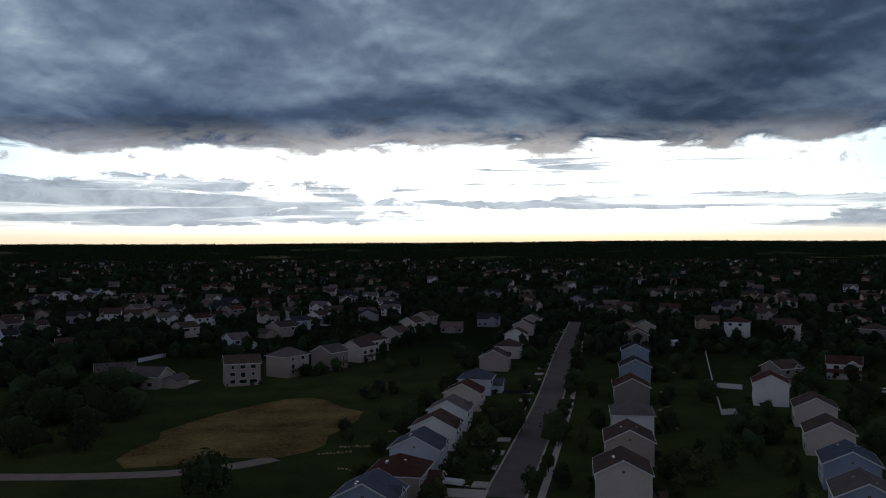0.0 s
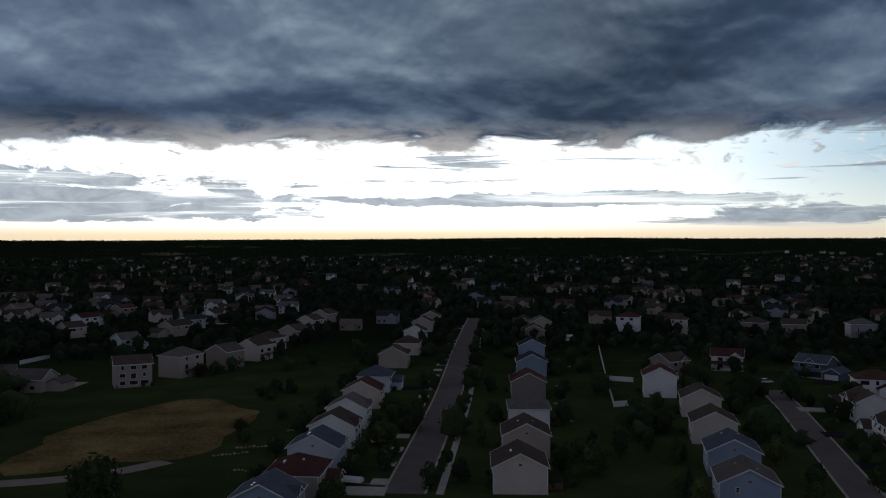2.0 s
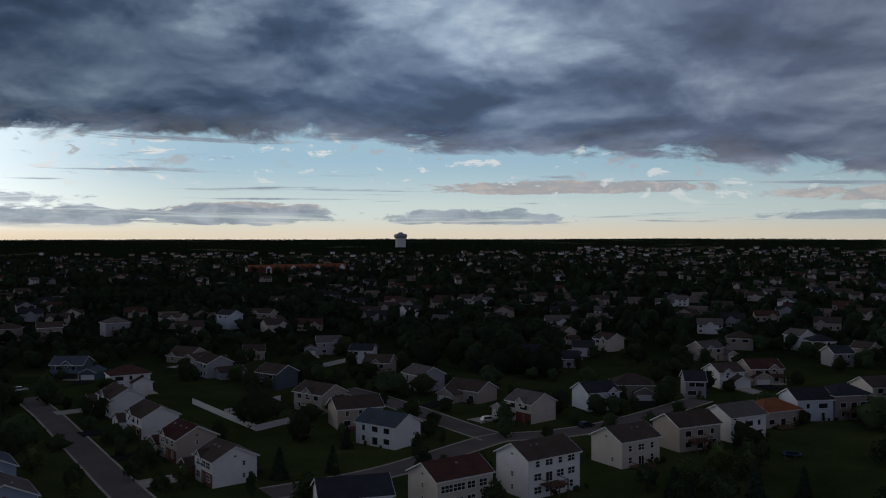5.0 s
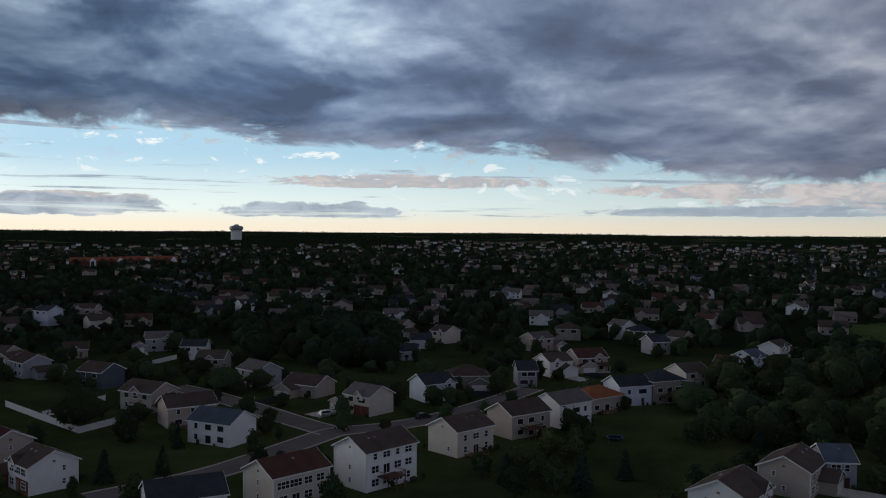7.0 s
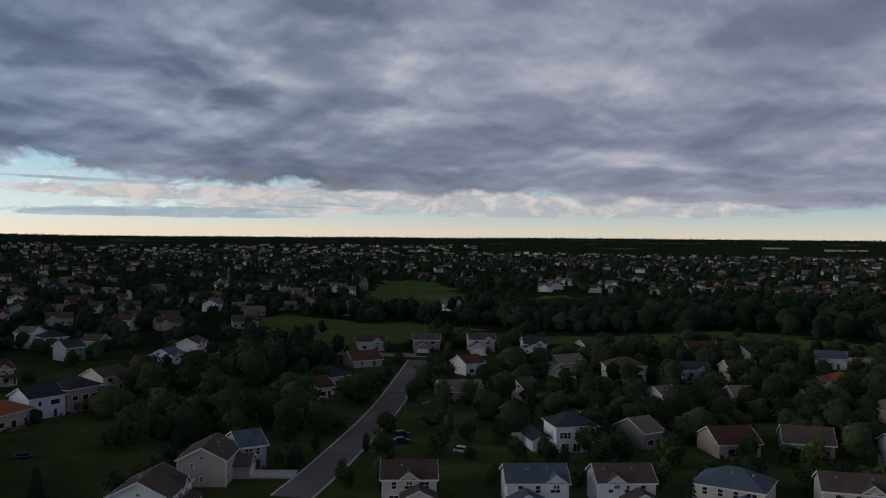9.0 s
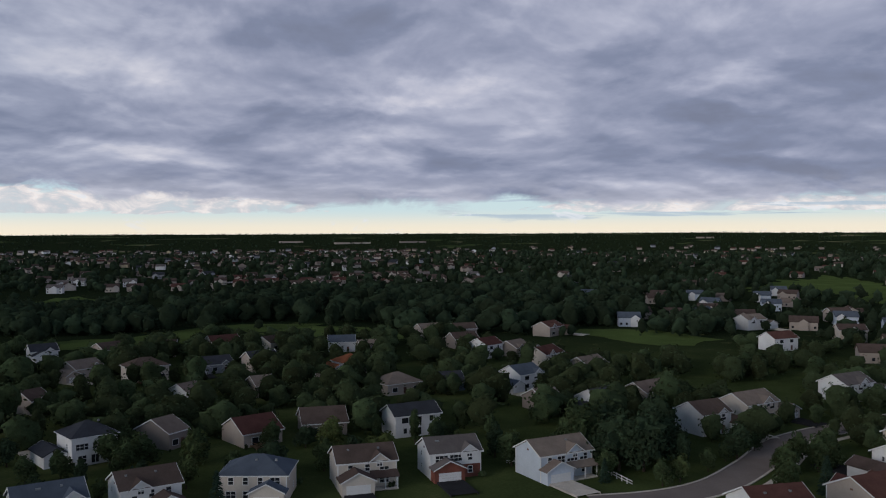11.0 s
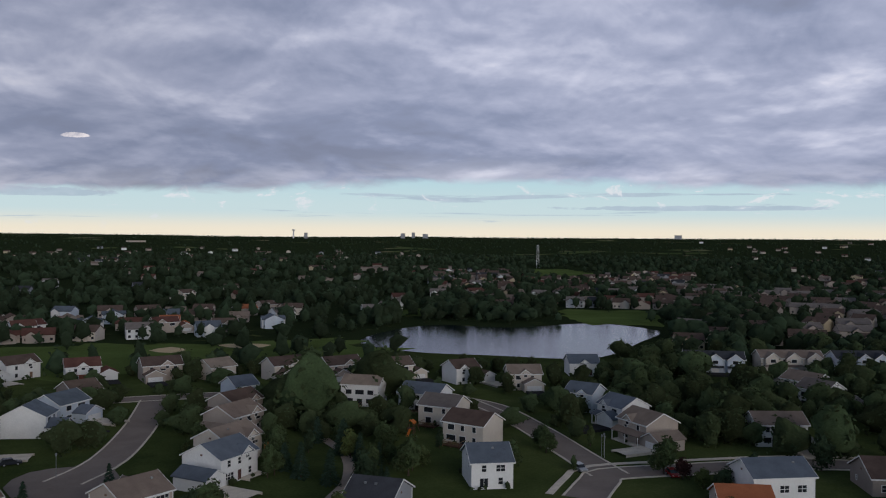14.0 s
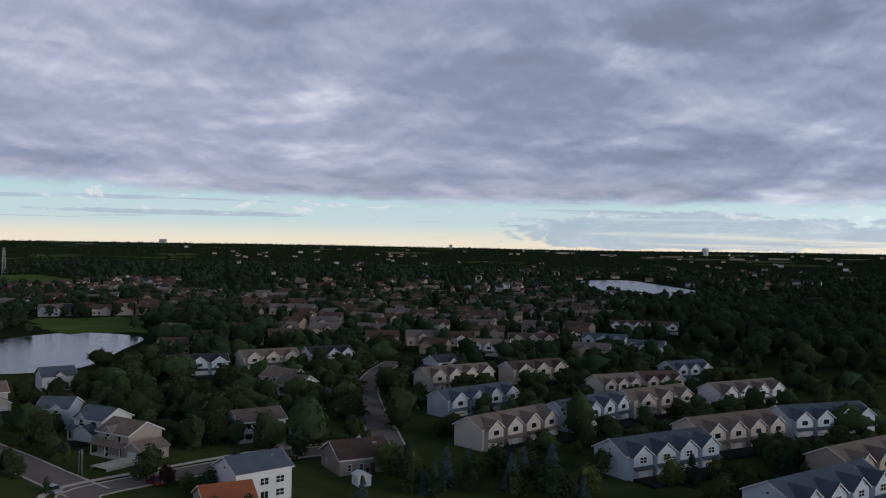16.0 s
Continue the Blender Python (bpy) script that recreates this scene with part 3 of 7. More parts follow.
def patch(name, points, rise, mat, label, category, kind="structure", level=None):
    """An area with a flowing outline, laid on the ground, or level like water."""
    line = smooth_line(points, 8.0, True)
    if category in ("grass", "meadow"):
        # grass runs out unevenly
        mid_x, mid_y = sum(p.x for p in line) / len(line), sum(p.y for p in line) / len(line)
        for p in line:
            k = 1 + 0.34 * noise.noise((p.x / 23, p.y / 23, 1.7)) + 0.16 * noise.noise((p.x / 7, p.y / 7, 5.1))
            p.x, p.y = mid_x + (p.x - mid_x) * k, mid_y + (p.y - mid_y) * k
    n = len(line)
    coords = [Vector((p.x, p.y)) for p in line]
    xs, ys = [p.x for p in line], [p.y for p in line]
    pitch = max(9.0, (max(xs) - min(xs) + max(ys) - min(ys)) / 60)
    x = min(xs)
    while x < max(xs):
        y = min(ys)
        while y < max(ys):
            if inside(x, y, line):
                coords.append(Vector((x, y)))
            y += pitch
        x += pitch
    v, _, f, *_ = delaunay_2d_cdt(coords, [], [list(range(n))], 1, 0.01)
    up = rise + lift_layer()
    g = Geo()
    z = (lambda p: level) if level is not None else (lambda p: ground_height(p.x, p.y) + up)
    g.v = [(p.x, p.y, z(p)) for p in v]
    g.f = [tuple(q) if (v[q[1]] - v[q[0]]).cross(v[q[2]] - v[q[0]]) > 0 else tuple(q[::-1]) for q in f]
    g.m = [0] * len(g.f)
    me = bpy.data.meshes.new(name)
    me.from_pydata(g.v, [], g.f)
    me.materials.append(mat)
    if name == "pond":
        for p in coords:
            OPEN_CELLS.update({(int(p.x // 5) + i, int(p.y // 5) + k): 0.06 for i in (-1, 0, 1) for k in (-1, 0, 1)})
    for p in coords:
        block(p.x, p.y, pitch * (0.75 if category in ("water", "road") else 0.5))
    return tagged(new(name, me), label, category, kind=kind)


# ---- houses ----
PITCH, LEVEL = 0.5, 2.65


def lattice(xs, zs, solid, y0, y1):
    """A flat frame cut from one board: cells of a grid, some of them open."""
    g = Geo()
    index = {}

    def at(i, k, y):
        if (i, k, y) not in index:
            index[(i, k, y)] = len(g.v)
            g.v.append((xs[i], y, zs[k]))
        return index[(i, k, y)]

    nx, nz = len(xs) - 1, len(zs) - 1
    full = lambda i, k: 0 <= i < nx and 0 <= k < nz and solid(i, k)
    for i in range(nx):
        for k in range(nz):
            if not full(i, k):
                continue
            g.f.append((at(i, k, y0), at(i + 1, k, y0), at(i + 1, k + 1, y0), at(i, k + 1, y0)))
            for di, dk, p, q in ((-1, 0, (i, k), (i, k + 1)), (1, 0, (i + 1, k), (i + 1, k + 1)), (0, -1, (i, k), (i + 1, k)), (0, 1, (i, k + 1), (i + 1, k + 1))):
                if not full(i + di, k + dk):
                    g.f.append((at(*p, y0), at(*q, y0), at(*q, y1), at(*p, y1)))
    g.m = [0] * len(g.f)
    return g


def window_mesh(w, h, cols, rows):
    """Casing, sill and glazing bars in one piece."""
    b, m = 0.12, 0.045
    xs, zs = [-w / 2, -w / 2 + b], [-h / 2, -h / 2 + b]
    for k in range(1, cols):
        xs += [-w / 2 + w * k / cols - m, -w / 2 + w * k / cols + m]
    for k in range(1, rows):
        zs += [-h / 2 + h * k / rows - m, -h / 2 + h * k / rows + m]
    xs, zs = xs + [w / 2 - b, w / 2], zs + [h / 2 - b, h / 2]
    return lattice(xs, zs, lambda i, k: i % 2 == 0 or k % 2 == 0, -0.08, 0.05).mesh("window_frame", WHITE)


def pane_mesh(w, h):
    return Geo().box(-w / 2 + 0.1, w / 2 - 0.1, -0.025, 0.02, -h / 2 + 0.1, h / 2 - 0.1).mesh("pane", GLASS)


FINE = [True]


def far_window_mesh(w, h):
    g = Geo().box(-w / 2, w / 2, -0.05, 0.05, -h / 2, h / 2, 0)
    g.box(-w / 2 + 0.12, w / 2 - 0.12, -0.06, 0.04, -h / 2 + 0.12, h / 2 - 0.12, 1)
    return g.mesh("window", WHITE, GLASS)


def window(parent, x, y, z, turn, w, h, cols=1, rows=2, name="window"):
    at = pose(x, y, z, 0, 0, turn)
    if not FINE[0]:
        return part(name, shared(("far", w, h), lambda: far_window_mesh(w, h)), None, parent, at=at)
    ob = part(name, shared(("win", w, h, cols, rows), lambda: window_mesh(w, h, cols, rows)), None, parent, at=at)
    part("pane", shared(("pane", w, h), lambda: pane_mesh(w, h)), None, ob)
    return ob


def gable_roof(L, D, eave, over=0.45, pitch=PITCH, axis="x", s0=None, s1=None):
    """Two slopes with thickness, ridge along the axis."""
    h, e, t = D / 2, D / 2 + over, 0.24
    zr, ze = eave + h * pitch, eave - over * pitch
    g = Geo()
    s0 = -L / 2 - over if s0 is None else s0
    s1 = L / 2 + over if s1 is None else s1
    g.prism([(-e, ze), (0, zr), (e, ze), (e, ze + t), (0, zr + t), (-e, ze + t)], s0, s1, axis)
    return g


def hip_roof(L, D, eave, over=0.45, pitch=PITCH):
    x, y, z, t = L / 2 + over, D / 2 + over, eave - over * pitch, 0.22
    r = max(0.3, L / 2 - D / 2)
    zr = eave + D / 2 * pitch + t
    g = Geo()
    c = [(-x, -y, z + t), (x, -y, z + t), (x, y, z + t), (-x, y, z + t)]
    a, b = (-r, 0, zr), (r, 0, zr)
    g.poly(c[0], c[1], b, a).poly(c[1], c[2], b).poly(c[2], c[3], a, b).poly(c[3], c[0], a)
    low = [(p[0], p[1], z) for p in c]
    for k in range(4):
        g.poly(low[k], low[(k + 1) % 4], c[(k + 1) % 4], c[k])
    g.poly(*low[::-1])
    return g


def ribbon(g, loop, low, high, out=0.06):
    """A board that runs round a roof's edge, mitred at the corners; loop: points in order, with the way outwards at each."""
    i, n = len(g.v), len(loop)
    for (x, y, z), (ox, oy) in loop:
        g.v += [(x, y, z + low), (x + ox * out, y + oy * out, z + low), (x + ox * out, y + oy * out, z + high), (x, y, z + high)]
    for k in range(n):
        a, b = i + 4 * k, i + 4 * ((k + 1) % n)
        g.f += [(a + q, b + q, b + (q + 1) % 4, a + (q + 1) % 4) for q in range(4)]
    g.m += [0] * (4 * n)
    return g


def rake_trim(L, D, eave, over=0.45, pitch=PITCH):
    """White boards along the gable slopes and the eaves, in one run."""
    e, x = D / 2 + over, L / 2 + over
    zr, ze = eave + D / 2 * pitch, eave - over * pitch
    loop = [((-x, -e, ze), (-1, -1)), ((x, -e, ze), (1, -1)), ((x, 0, zr), (1, 0)), ((x, e, ze), (1, 1)), ((-x, e, ze), (-1, 1)), ((-x, 0, zr), (-1, 0))]
    return ribbon(Geo(), loop, -0.03, 0.255)


def garage_door_mesh(w):
    g = Geo()
    for k in range(4):
        g.box(-w / 2, w / 2, -0.05, 0.04, 0.02 + k * 0.54, 0.52 + k * 0.54)
    return g.mesh("garage_door", WHITE)


COLOUR_WORDS = {"white": "white", "cream": "cream", "tan": "tan", "taupe": "brown-grey", "grey": "grey", "blue": "blue", "slate": "dark slate", "pale": "pale blue", "gold": "golden", "brick": "red brick"}
ROOF_WORDS = {"brown": "brown", "grey": "grey", "dark": "charcoal", "red": "red-brown", "blue": "blue-grey", "tan": "tan", "orange": "orange"}


def house(x, y, turn, L, D, levels, wall, roof, hip=False, garage=0, out=4.5, cross=(), deck=0, porch=False, face="", group="", units=0):
    """A house: ridge along its own x, front towards its own -y. levels: storeys seen at the back.
    garage: a gabled garage wing at that end (1, -1; 0 none); cross: places of small gables on the front slope;
    deck: a timber deck behind (1 low, 2 on posts); face: a second cladding on the front."""
    side_wing = 0.0
    if not units and L > 14.5:
        # a main block with a lower garage wing at its end
        main, end = min(13.0, 0.66 * L), garage or random.Random(int(x * 3 + y * 5)).choice((-1, 1))
        side_wing, garage, out = max(5.2, min(7.4, L - main)), end, random.Random(int(x + y)).uniform(0.6, 2.6)
        shift = -end * (min(L, 20.0) - main) / 2
        x, y = x + math.cos(radians(turn)) * shift, y + math.sin(radians(turn)) * shift
        L = main
        cross = tuple(max(-L * 0.3, min(L * 0.3, c)) for c in cross) or (() if hip else (-end * L * 0.2,))
    base = ground_height(x, y)
    if units:
        cross = [((k + 0.5) / units - 0.5) * L for k in range(units)]
    FINE[0] = near = math.hypot(x, y) < 215
    high = LEVEL * levels + 0.2
    words = f"{COLOUR_WORDS[wall]} sided {('one', 'two', 'three')[int(levels + 0.4) - 1]}-storey house with {ROOF_WORDS[roof]} {'hipped' if hip else 'gabled'} roof"
    if face == "brick":
        words += " and brick front"
    ob = thing("house", pose(x, y, base, 0, 0, turn), words, "house", group or "houses of the estate")
    rnd = random.Random(int(x * 7 + y * 13))
    W = WALLS[wall]
    span = math.hypot(x, y)
    facing = (-y * -math.cos(radians(turn)) + -x * math.sin(radians(turn))) / max(span, 1.0)
    if not (units or garage or cross) and span < 340 and levels >= 1.6 and L >= 9.5 and facing > 0.15:
        # most fronts have a garage wing, a small gable and a porch
        garage, out = rnd.choice((-1, 1)), rnd.uniform(1.8, 3.6)
        if not hip:
            cross = (-garage * L * 0.2,)
        porch = rnd.random() < 0.4
    # body with its gable ends
    g = Geo()
    if hip:
        g.box(-L / 2, L / 2, -D / 2, D / 2, -1.2, high)
    else:
        g.prism([(-D / 2, -1.2), (D / 2, -1.2), (D / 2, high), (0, high + D / 2 * PITCH), (-D / 2, high)], -L / 2, L / 2)
    part("wall", g, W, ob)
    top = part("roof", (hip_roof if hip else gable_roof)(L, D, high), ROOFS[roof], ob)
    if hip:
        e, f, z = D / 2 + 0.45, L / 2 + 0.45, high - 0.45 * PITCH
        g = ribbon(Geo(), [((-f, -e, z), (-1, -1)), ((f, -e, z), (1, -1)), ((f, e, z), (1, 1)), ((-f, e, z), (-1, 1))], 0.0, 0.2)
    else:
        g = rake_trim(L, D, high)
    part("fascia", g, WHITE, ob, "white fascia boards")
    for s in (-1, 1) if near else ():
        for q in (-1, 1):
            cx, cy = s * L / 2, q * D / 2
            if span > 190:
                continue
            part("corner_board", shared(("corner", round(high, 2)), lambda: Geo().box(-0.09, 0.09, -0.09, 0.09, -0.3, high - 0.15).mesh("corner_board", WHITE)), None, ob, at=pose(cx, cy, 0))
    # roof vents and a flue
    for k in range(2 + rnd.randrange(2) if near else 0):
        vx, vy = rnd.uniform(-0.35, 0.35) * L, D * 0.16
        vz = high + (D / 2 - vy) * PITCH
        part("roof_vent", shared("vent", lambda: Geo().box(-0.22, 0.22, -0.22, 0.22, 0, 0.42).mesh("roof_vent", METAL)), None, top, at=pose(vx, vy * rnd.choice((1, -1)), vz))
    storeys = [(k + 0.5) * LEVEL + 0.25 for k in range(int(levels + 0.1))]
    gx = (garage * (L / 2 + side_wing / 2 - 0.2) if side_wing else garage * (L / 2 - 3.3)) if garage else None
    if face:
        x0, x1 = (-L / 2 + 0.1, L / 2 - 0.1) if face != "brick" else (-L * 0.1, L / 2 - 0.1) if garage <= 0 else (-L / 2 + 0.1, L * 0.1)
        part("front_cladding", Geo().box(x0, x1, -D / 2 - 0.05, -D / 2 + 0.02, -0.3, 2.8), WALLS[face], ob, COLOUR_WORDS[face] + " front cladding")
    # front and back windows
    cols = max(2, int(round(L / (3.6 if near else 4.6 if math.hypot(x, y) < 340 else 6.5))))
    for side in (-1, 1):
        ty = side * D / 2 + (-0.02 if side < 0 else 0.02) + (-0.04 if side < 0 and face else 0)
        tn = 0 if side < 0 else 180
        for k, z in enumerate(storeys):
            if (side < 0 and levels > 2.5 and k == 0) or (k < len(storeys) - 1 and math.hypot(x, y) > 420):
                continue
            for c in range(cols):
                wx = (c + 0.5 - cols / 2) * (L - 1.6) / cols
                if side < 0 and gx is not None and abs(wx - gx) < 3.6 and k == (1 if levels > 2.5 else 0):
                    continue
                pick = rnd.random()
                if side < 0 and c == cols // 2 and k == (1 if levels > 2.5 else 0):
                    part("front_door", shared("fdoor", lambda: Geo().box(-0.5, 0.5, -0.06, 0.05, 0, 2.1).mesh("front_door", DOOR)), None, ob, at=pose(wx, ty, z - 1.3))
                elif side > 0 and c == cols // 2 and k == max(0, len(storeys) - 2):
                    window(ob, wx, ty, z - 0.2, tn, 1.9, 2.05, 2, 1, "patio_door")
                elif pick < 0.46:
                    window(ob, wx, ty, z + 0.1, tn, 2.05, 1.55, 2, 2)
                elif pick < 0.84:
                    window(ob, wx, ty, z + 0.1, tn, 1.15, 1.55, 1, 2)
                else:
                    window(ob, wx, ty, z + 0.1, tn, 2.9, 1.55, 3, 2)
    # end windows
    for side in (-1, 1):
        if garage == side and levels < 2:
            continue
        for k, z in enumerate(storeys):
            if rnd.random() < (0.6 if near else 0.0):
                window(ob, side * (L / 2 + 0.02), rnd.choice((-0.22, 0.0, 0.2)) * D, z + 0.1, 90 * side, 0.8, 1.15, 1, 2)
        if near and not hip:
            part("gable_vent", shared("gvent", lambda: Geo().box(-0.05, 0.05, -0.28, 0.28, -0.18, 0.18).mesh("gable_vent", DOOR)), None, ob, at=pose(side * (L / 2 + 0.03), 0, high + 0.5))
    # small gables on the front slope
    for c in cross:
        w = min(5.8, L / units * 0.80) if units else min(4.4, L * 0.34)
        yb, yf = -D / 2 + 1.9, -D / 2 - (1.5 if units else 0.25)
        low = -1.0 if units else high - 1.2
        g = Geo().prism([(c - w / 2, low), (c + w / 2, low), (c + w / 2, high), (c, high + w / 2 * 0.75), (c - w / 2, high)], yf, yb + 0.4, "y")
        dormer = part("front_gable", g, WALLS[wall] if face != "brick" else W, ob)
        h, e, t = w / 2, w / 2 + 0.35, 0.2
        zr, ze = high + h * 0.75, high - 0.35 * 0.75
        yr = -D / 2 + h * 0.75 / PITCH + 0.1
        g = Geo().prism([(c - e, ze), (c, zr), (c + e, ze), (c + e, ze + t), (c, zr + t), (c - e, ze + t)], yf - 0.4, yr, "y")
        part("gable_roof", g, ROOFS[roof], dormer)
        g = Geo().prism([(c - e, ze - 0.02), (c, zr - 0.02), (c, zr + 0.24), (c - e, ze + 0.24)], yf - 0.45, yf - 0.4, "y")
        g.prism([(c, zr - 0.02), (c + e, ze - 0.02), (c + e, ze + 0.24), (c, zr + 0.24)], yf - 0.45, yf - 0.4, "y")
        part("gable_trim", g, WHITE, dormer)
        window(dormer, c, yf - 0.02, high - (0.95 if units else 0.45), 0, 2.2 if units else 1.3, 1.5 if units else 1.3, 2, 2)
    if garage:
        w, e1 = side_wing or 6.6, 2.85
        y0, y1 = -D / 2 - out, D * 0.22 if side_wing else -D / 2 + 0.2
        g = Geo().prism([(gx - w / 2, -1.0), (gx + w / 2, -1.0), (gx + w / 2, e1), (gx, e1 + w / 2 * PITCH), (gx - w / 2, e1)], y0, y1, "y")
        gar = part("garage", g, WALLS[face] if face == "brick" and rnd.random() < 0.5 else W, ob)
        h, e, t = w / 2, w / 2 + 0.4, 0.22
        zr, ze = e1 + h * PITCH, e1 - 0.4 * PITCH
        back = y1 + 0.35 if side_wing else y1 if levels > 1.5 else min(0.0, -D / 2 + h)
        g = Geo().prism([(gx - e, ze), (gx, zr), (gx + e, ze), (gx + e, ze + t), (gx, zr + t), (gx - e, ze + t)], y0 - 0.4, back, "y")
        part("garage_roof", g, ROOFS[roof], gar)
        g = Geo().prism([(gx - e, ze - 0.02), (gx, zr - 0.02), (gx, zr + 0.24), (gx - e, ze + 0.24)], y0 - 0.45, y0 - 0.4, "y")
        g.prism([(gx, zr - 0.02), (gx + e, ze - 0.02), (gx + e, ze + 0.24), (gx, zr + 0.24)], y0 - 0.45, y0 - 0.4, "y")
        part("garage_trim", g, WHITE, gar)
        part("garage_door", shared(("gdoor", w > 6), lambda: garage_door_mesh(4.9 if w > 6 else 3.6)), None, gar, "white panelled garage door", at=pose(gx, y0 - 0.03, 0))
        m = pose(x, y, 0, 0, 0, turn)
        line = [(m @ Vector((gx, y0 - 9.5 * k / 4, 0))).xy for k in range(5)]
        strip("driveway", line, 0, 5.8, 0.3, 0.05 + lift_layer(), CONCRETE if rnd.random() < 0.45 else BLACKTOP, "driveway in front of a garage", "driveway")
    if units:
        m = pose(x, y, 0, 0, 0, turn)
        line = [(m @ Vector((-L / 2 + 0.6 + (L - 1.2) * k / 6, -D / 2 - 4.9, 0))).xy for k in range(7)]
        strip("driveway", line, 0, 6.6, 0.3, 0.05 + lift_layer(), BLACKTOP, "dark driveways in front of town house garages", "driveway")
        for k in range(5):
            p = m @ Vector((-L / 2 + L * k / 4, -D / 2 - 4.9, 0))
            block(p.x, p.y, 3.6)
    for k in range(units):
        c, w = ((k + 0.5) / units - 0.5) * L, min(5.8, L / units * 0.80)
        g = Geo().prism([(-D / 2 - 2.5, 2.5), (-D / 2 - 1.5, 3.05), (-D / 2 - 1.5, 3.2), (-D / 2 - 2.5, 2.65)], c - w / 2 - 0.2, c + w / 2 + 0.2)
        part("pent_roof", g, ROOFS[roof], ob)
        part("garage_door", shared("gdoor_small", lambda: garage_door_mesh(2.7)), None, ob, "white panelled garage door", at=pose(((k + 0.5) / units - 0.5) * L, -D / 2 - 1.53, 0))
    if porch:
        px0, px1 = (-L / 2 + 0.2, L / 2 - 0.2) if not garage else ((max(-L / 2, gx + 3.4), L / 2) if garage < 0 else (-L / 2, min(L / 2, gx - 3.4)))
        if px1 - px0 > 1.5:
            yp = -D / 2 - 2.0
            g = Geo().prism([(yp - 0.3, 2.55), (-D / 2, 3.45), (-D / 2, 3.65), (yp - 0.3, 2.75)], px0 - 0.2, px1 + 0.2)
            pr = part("porch_roof", g, ROOFS[roof], ob)
            for k in range(3):
                part("porch_post", shared("ppost", lambda: Geo().box(-0.1, 0.1, -0.1, 0.1, 0, 2.6).mesh("porch_post", WHITE)), None, pr, at=pose(px0 + 0.2 + (px1 - px0 - 0.4) * k / 2, yp, 0))
            part("porch_floor", Geo().box(px0, px1, yp - 0.2, -D / 2, -0.2, 0.25), CONCRETE, ob)
    if deck:
        z = 0.5 if deck == 1 else 2.9
        dx = L * 0.12
        g = Geo().box(dx - 2.4, dx + 2.4, D / 2, D / 2 + 3.4, z - 0.2, z)
        dk = part("deck", g, DECKWOOD, ob, "timber deck with railing")
        for px in (-2.3, 0, 2.3):
            part("deck_post", shared(("dpost", deck), lambda: Geo().box(-0.09, 0.09, -0.09, 0.09, 0, z + 1.0).mesh("deck_post", DECKWOOD)), None, dk, at=pose(dx + px, D / 2 + 3.25, 0))
        g = Geo().box(dx - 2.4, dx + 2.4, D / 2 + 3.3, D / 2 + 3.38, z + 0.9, z + 1.0)
        g.box(dx - 2.4, dx - 2.32, D / 2, D / 2 + 3.4, z + 0.9, z + 1.0).box(dx + 2.32, dx + 2.4, D / 2, D / 2 + 3.4, z + 0.9, z + 1.0)
        for k in range(24):
            bx = dx - 2.3 + 4.6 * k / 23
            g.box(bx - 0.03, bx + 0.03, D / 2 + 3.31, D / 2 + 3.36, z, z + 0.9)
        part("deck_railing", g, DECKWOOD, dk)
    stretch = max(0.0, L - D) / 2
    for k in range(-2, 3):
        block(x + math.cos(radians(turn)) * stretch * k / 2, y + math.sin(radians(turn)) * stretch * k / 2, D / 2 + 1.6)
    for k in range(-3, 4):
        OPEN_CELLS[(int((x + math.cos(radians(turn)) * L * k / 7) // 5), int((y + math.sin(radians(turn)) * L * k / 7) // 5))] = 0.3
    YARDS.append((x, y, turn, L, D, units))
    if garage:
        p = pose(x, y, 0, 0, 0, turn) @ Vector((gx, -D / 2 - out, 0))
        block(p.x, p.y, 6.0)
    return ob



# ---- streets, paths, water ----
# the long street
road([(12.3, 173.8), (25.7, 237.1), (36.2, 289.3), (58.1, 409.5), (85.7, 552.7)], width=8.2, walks=(1,))
# second street with its turning head
road([(96.8, 138.9), (101.6, 153.2), (110.8, 178.8), (121.5, 208.1), (135.4, 246.6), (145.0, 276.9)], width=7, walks=())
# corner street
road([(118.9, 132.3), (144.5, 123.5), (175.8, 121.7), (188.1, 120.5), (198.5, 112.2), (214.4, 104.9), (236.3, 100.5), (270.3, 96.7)], walks=())
road([(187.2, 120.8), (193.8, 138.0), (202.5, 158.3), (212.5, 184.0), (217.8, 203.2)], walks=())
# straight street and the road past the green
road([(172.0, -5.8), (201.0, -17.2), (260.4, -37.7), (353.7, -64.1)], walks=())
road([(366.5, -71.4), (374.4, -51.4), (380.4, -32.1), (389.1, -7.7)], width=7, walks=())
# winding street
road([(100.5, -133.4), (93.1, -145.8), (89.8, -160.9), (92.4, -182.7), (96.7, -203.6), (95.5, -223.5), (89.7, -245.1), (85.2, -270.1), (76.2, -293.4)], walks=(1,))
# turning head and ring street by the green
road([(-6.0, -193.9), (-16.1, -209.7), (-26.5, -241.9), (-35.3, -280.2)], walks=())
road([(38.9, -285.7), (3.8, -285.2), (-35.7, -283.2), (-70.4, -279.0), (-91.0, -275.3)], walks=())
road([(-91.0, -275.3), (-111.9, -267.3), (-122.6, -247.7), (-122.2, -213.2)], walks=(1,))
road([(-121.1, -246.6), (-127.1, -229.1), (-123.1, -197.1), (-117.8, -170.6), (-114.4, -152.4)], walks=())
road([(-99.4, -140.8), (-110.0, -150.2), (-114.9, -153.2), (-130.4, -149.9), (-160.3, -141.7), (-179.7, -130.6)], walks=(-1,))
road([(-184.4, -125.8), (-203.1, -141.8), (-226.1, -161.8), (-251.9, -182.1), (-288.2, -202.9), (-321.4, -216.4)], walks=(-1,))
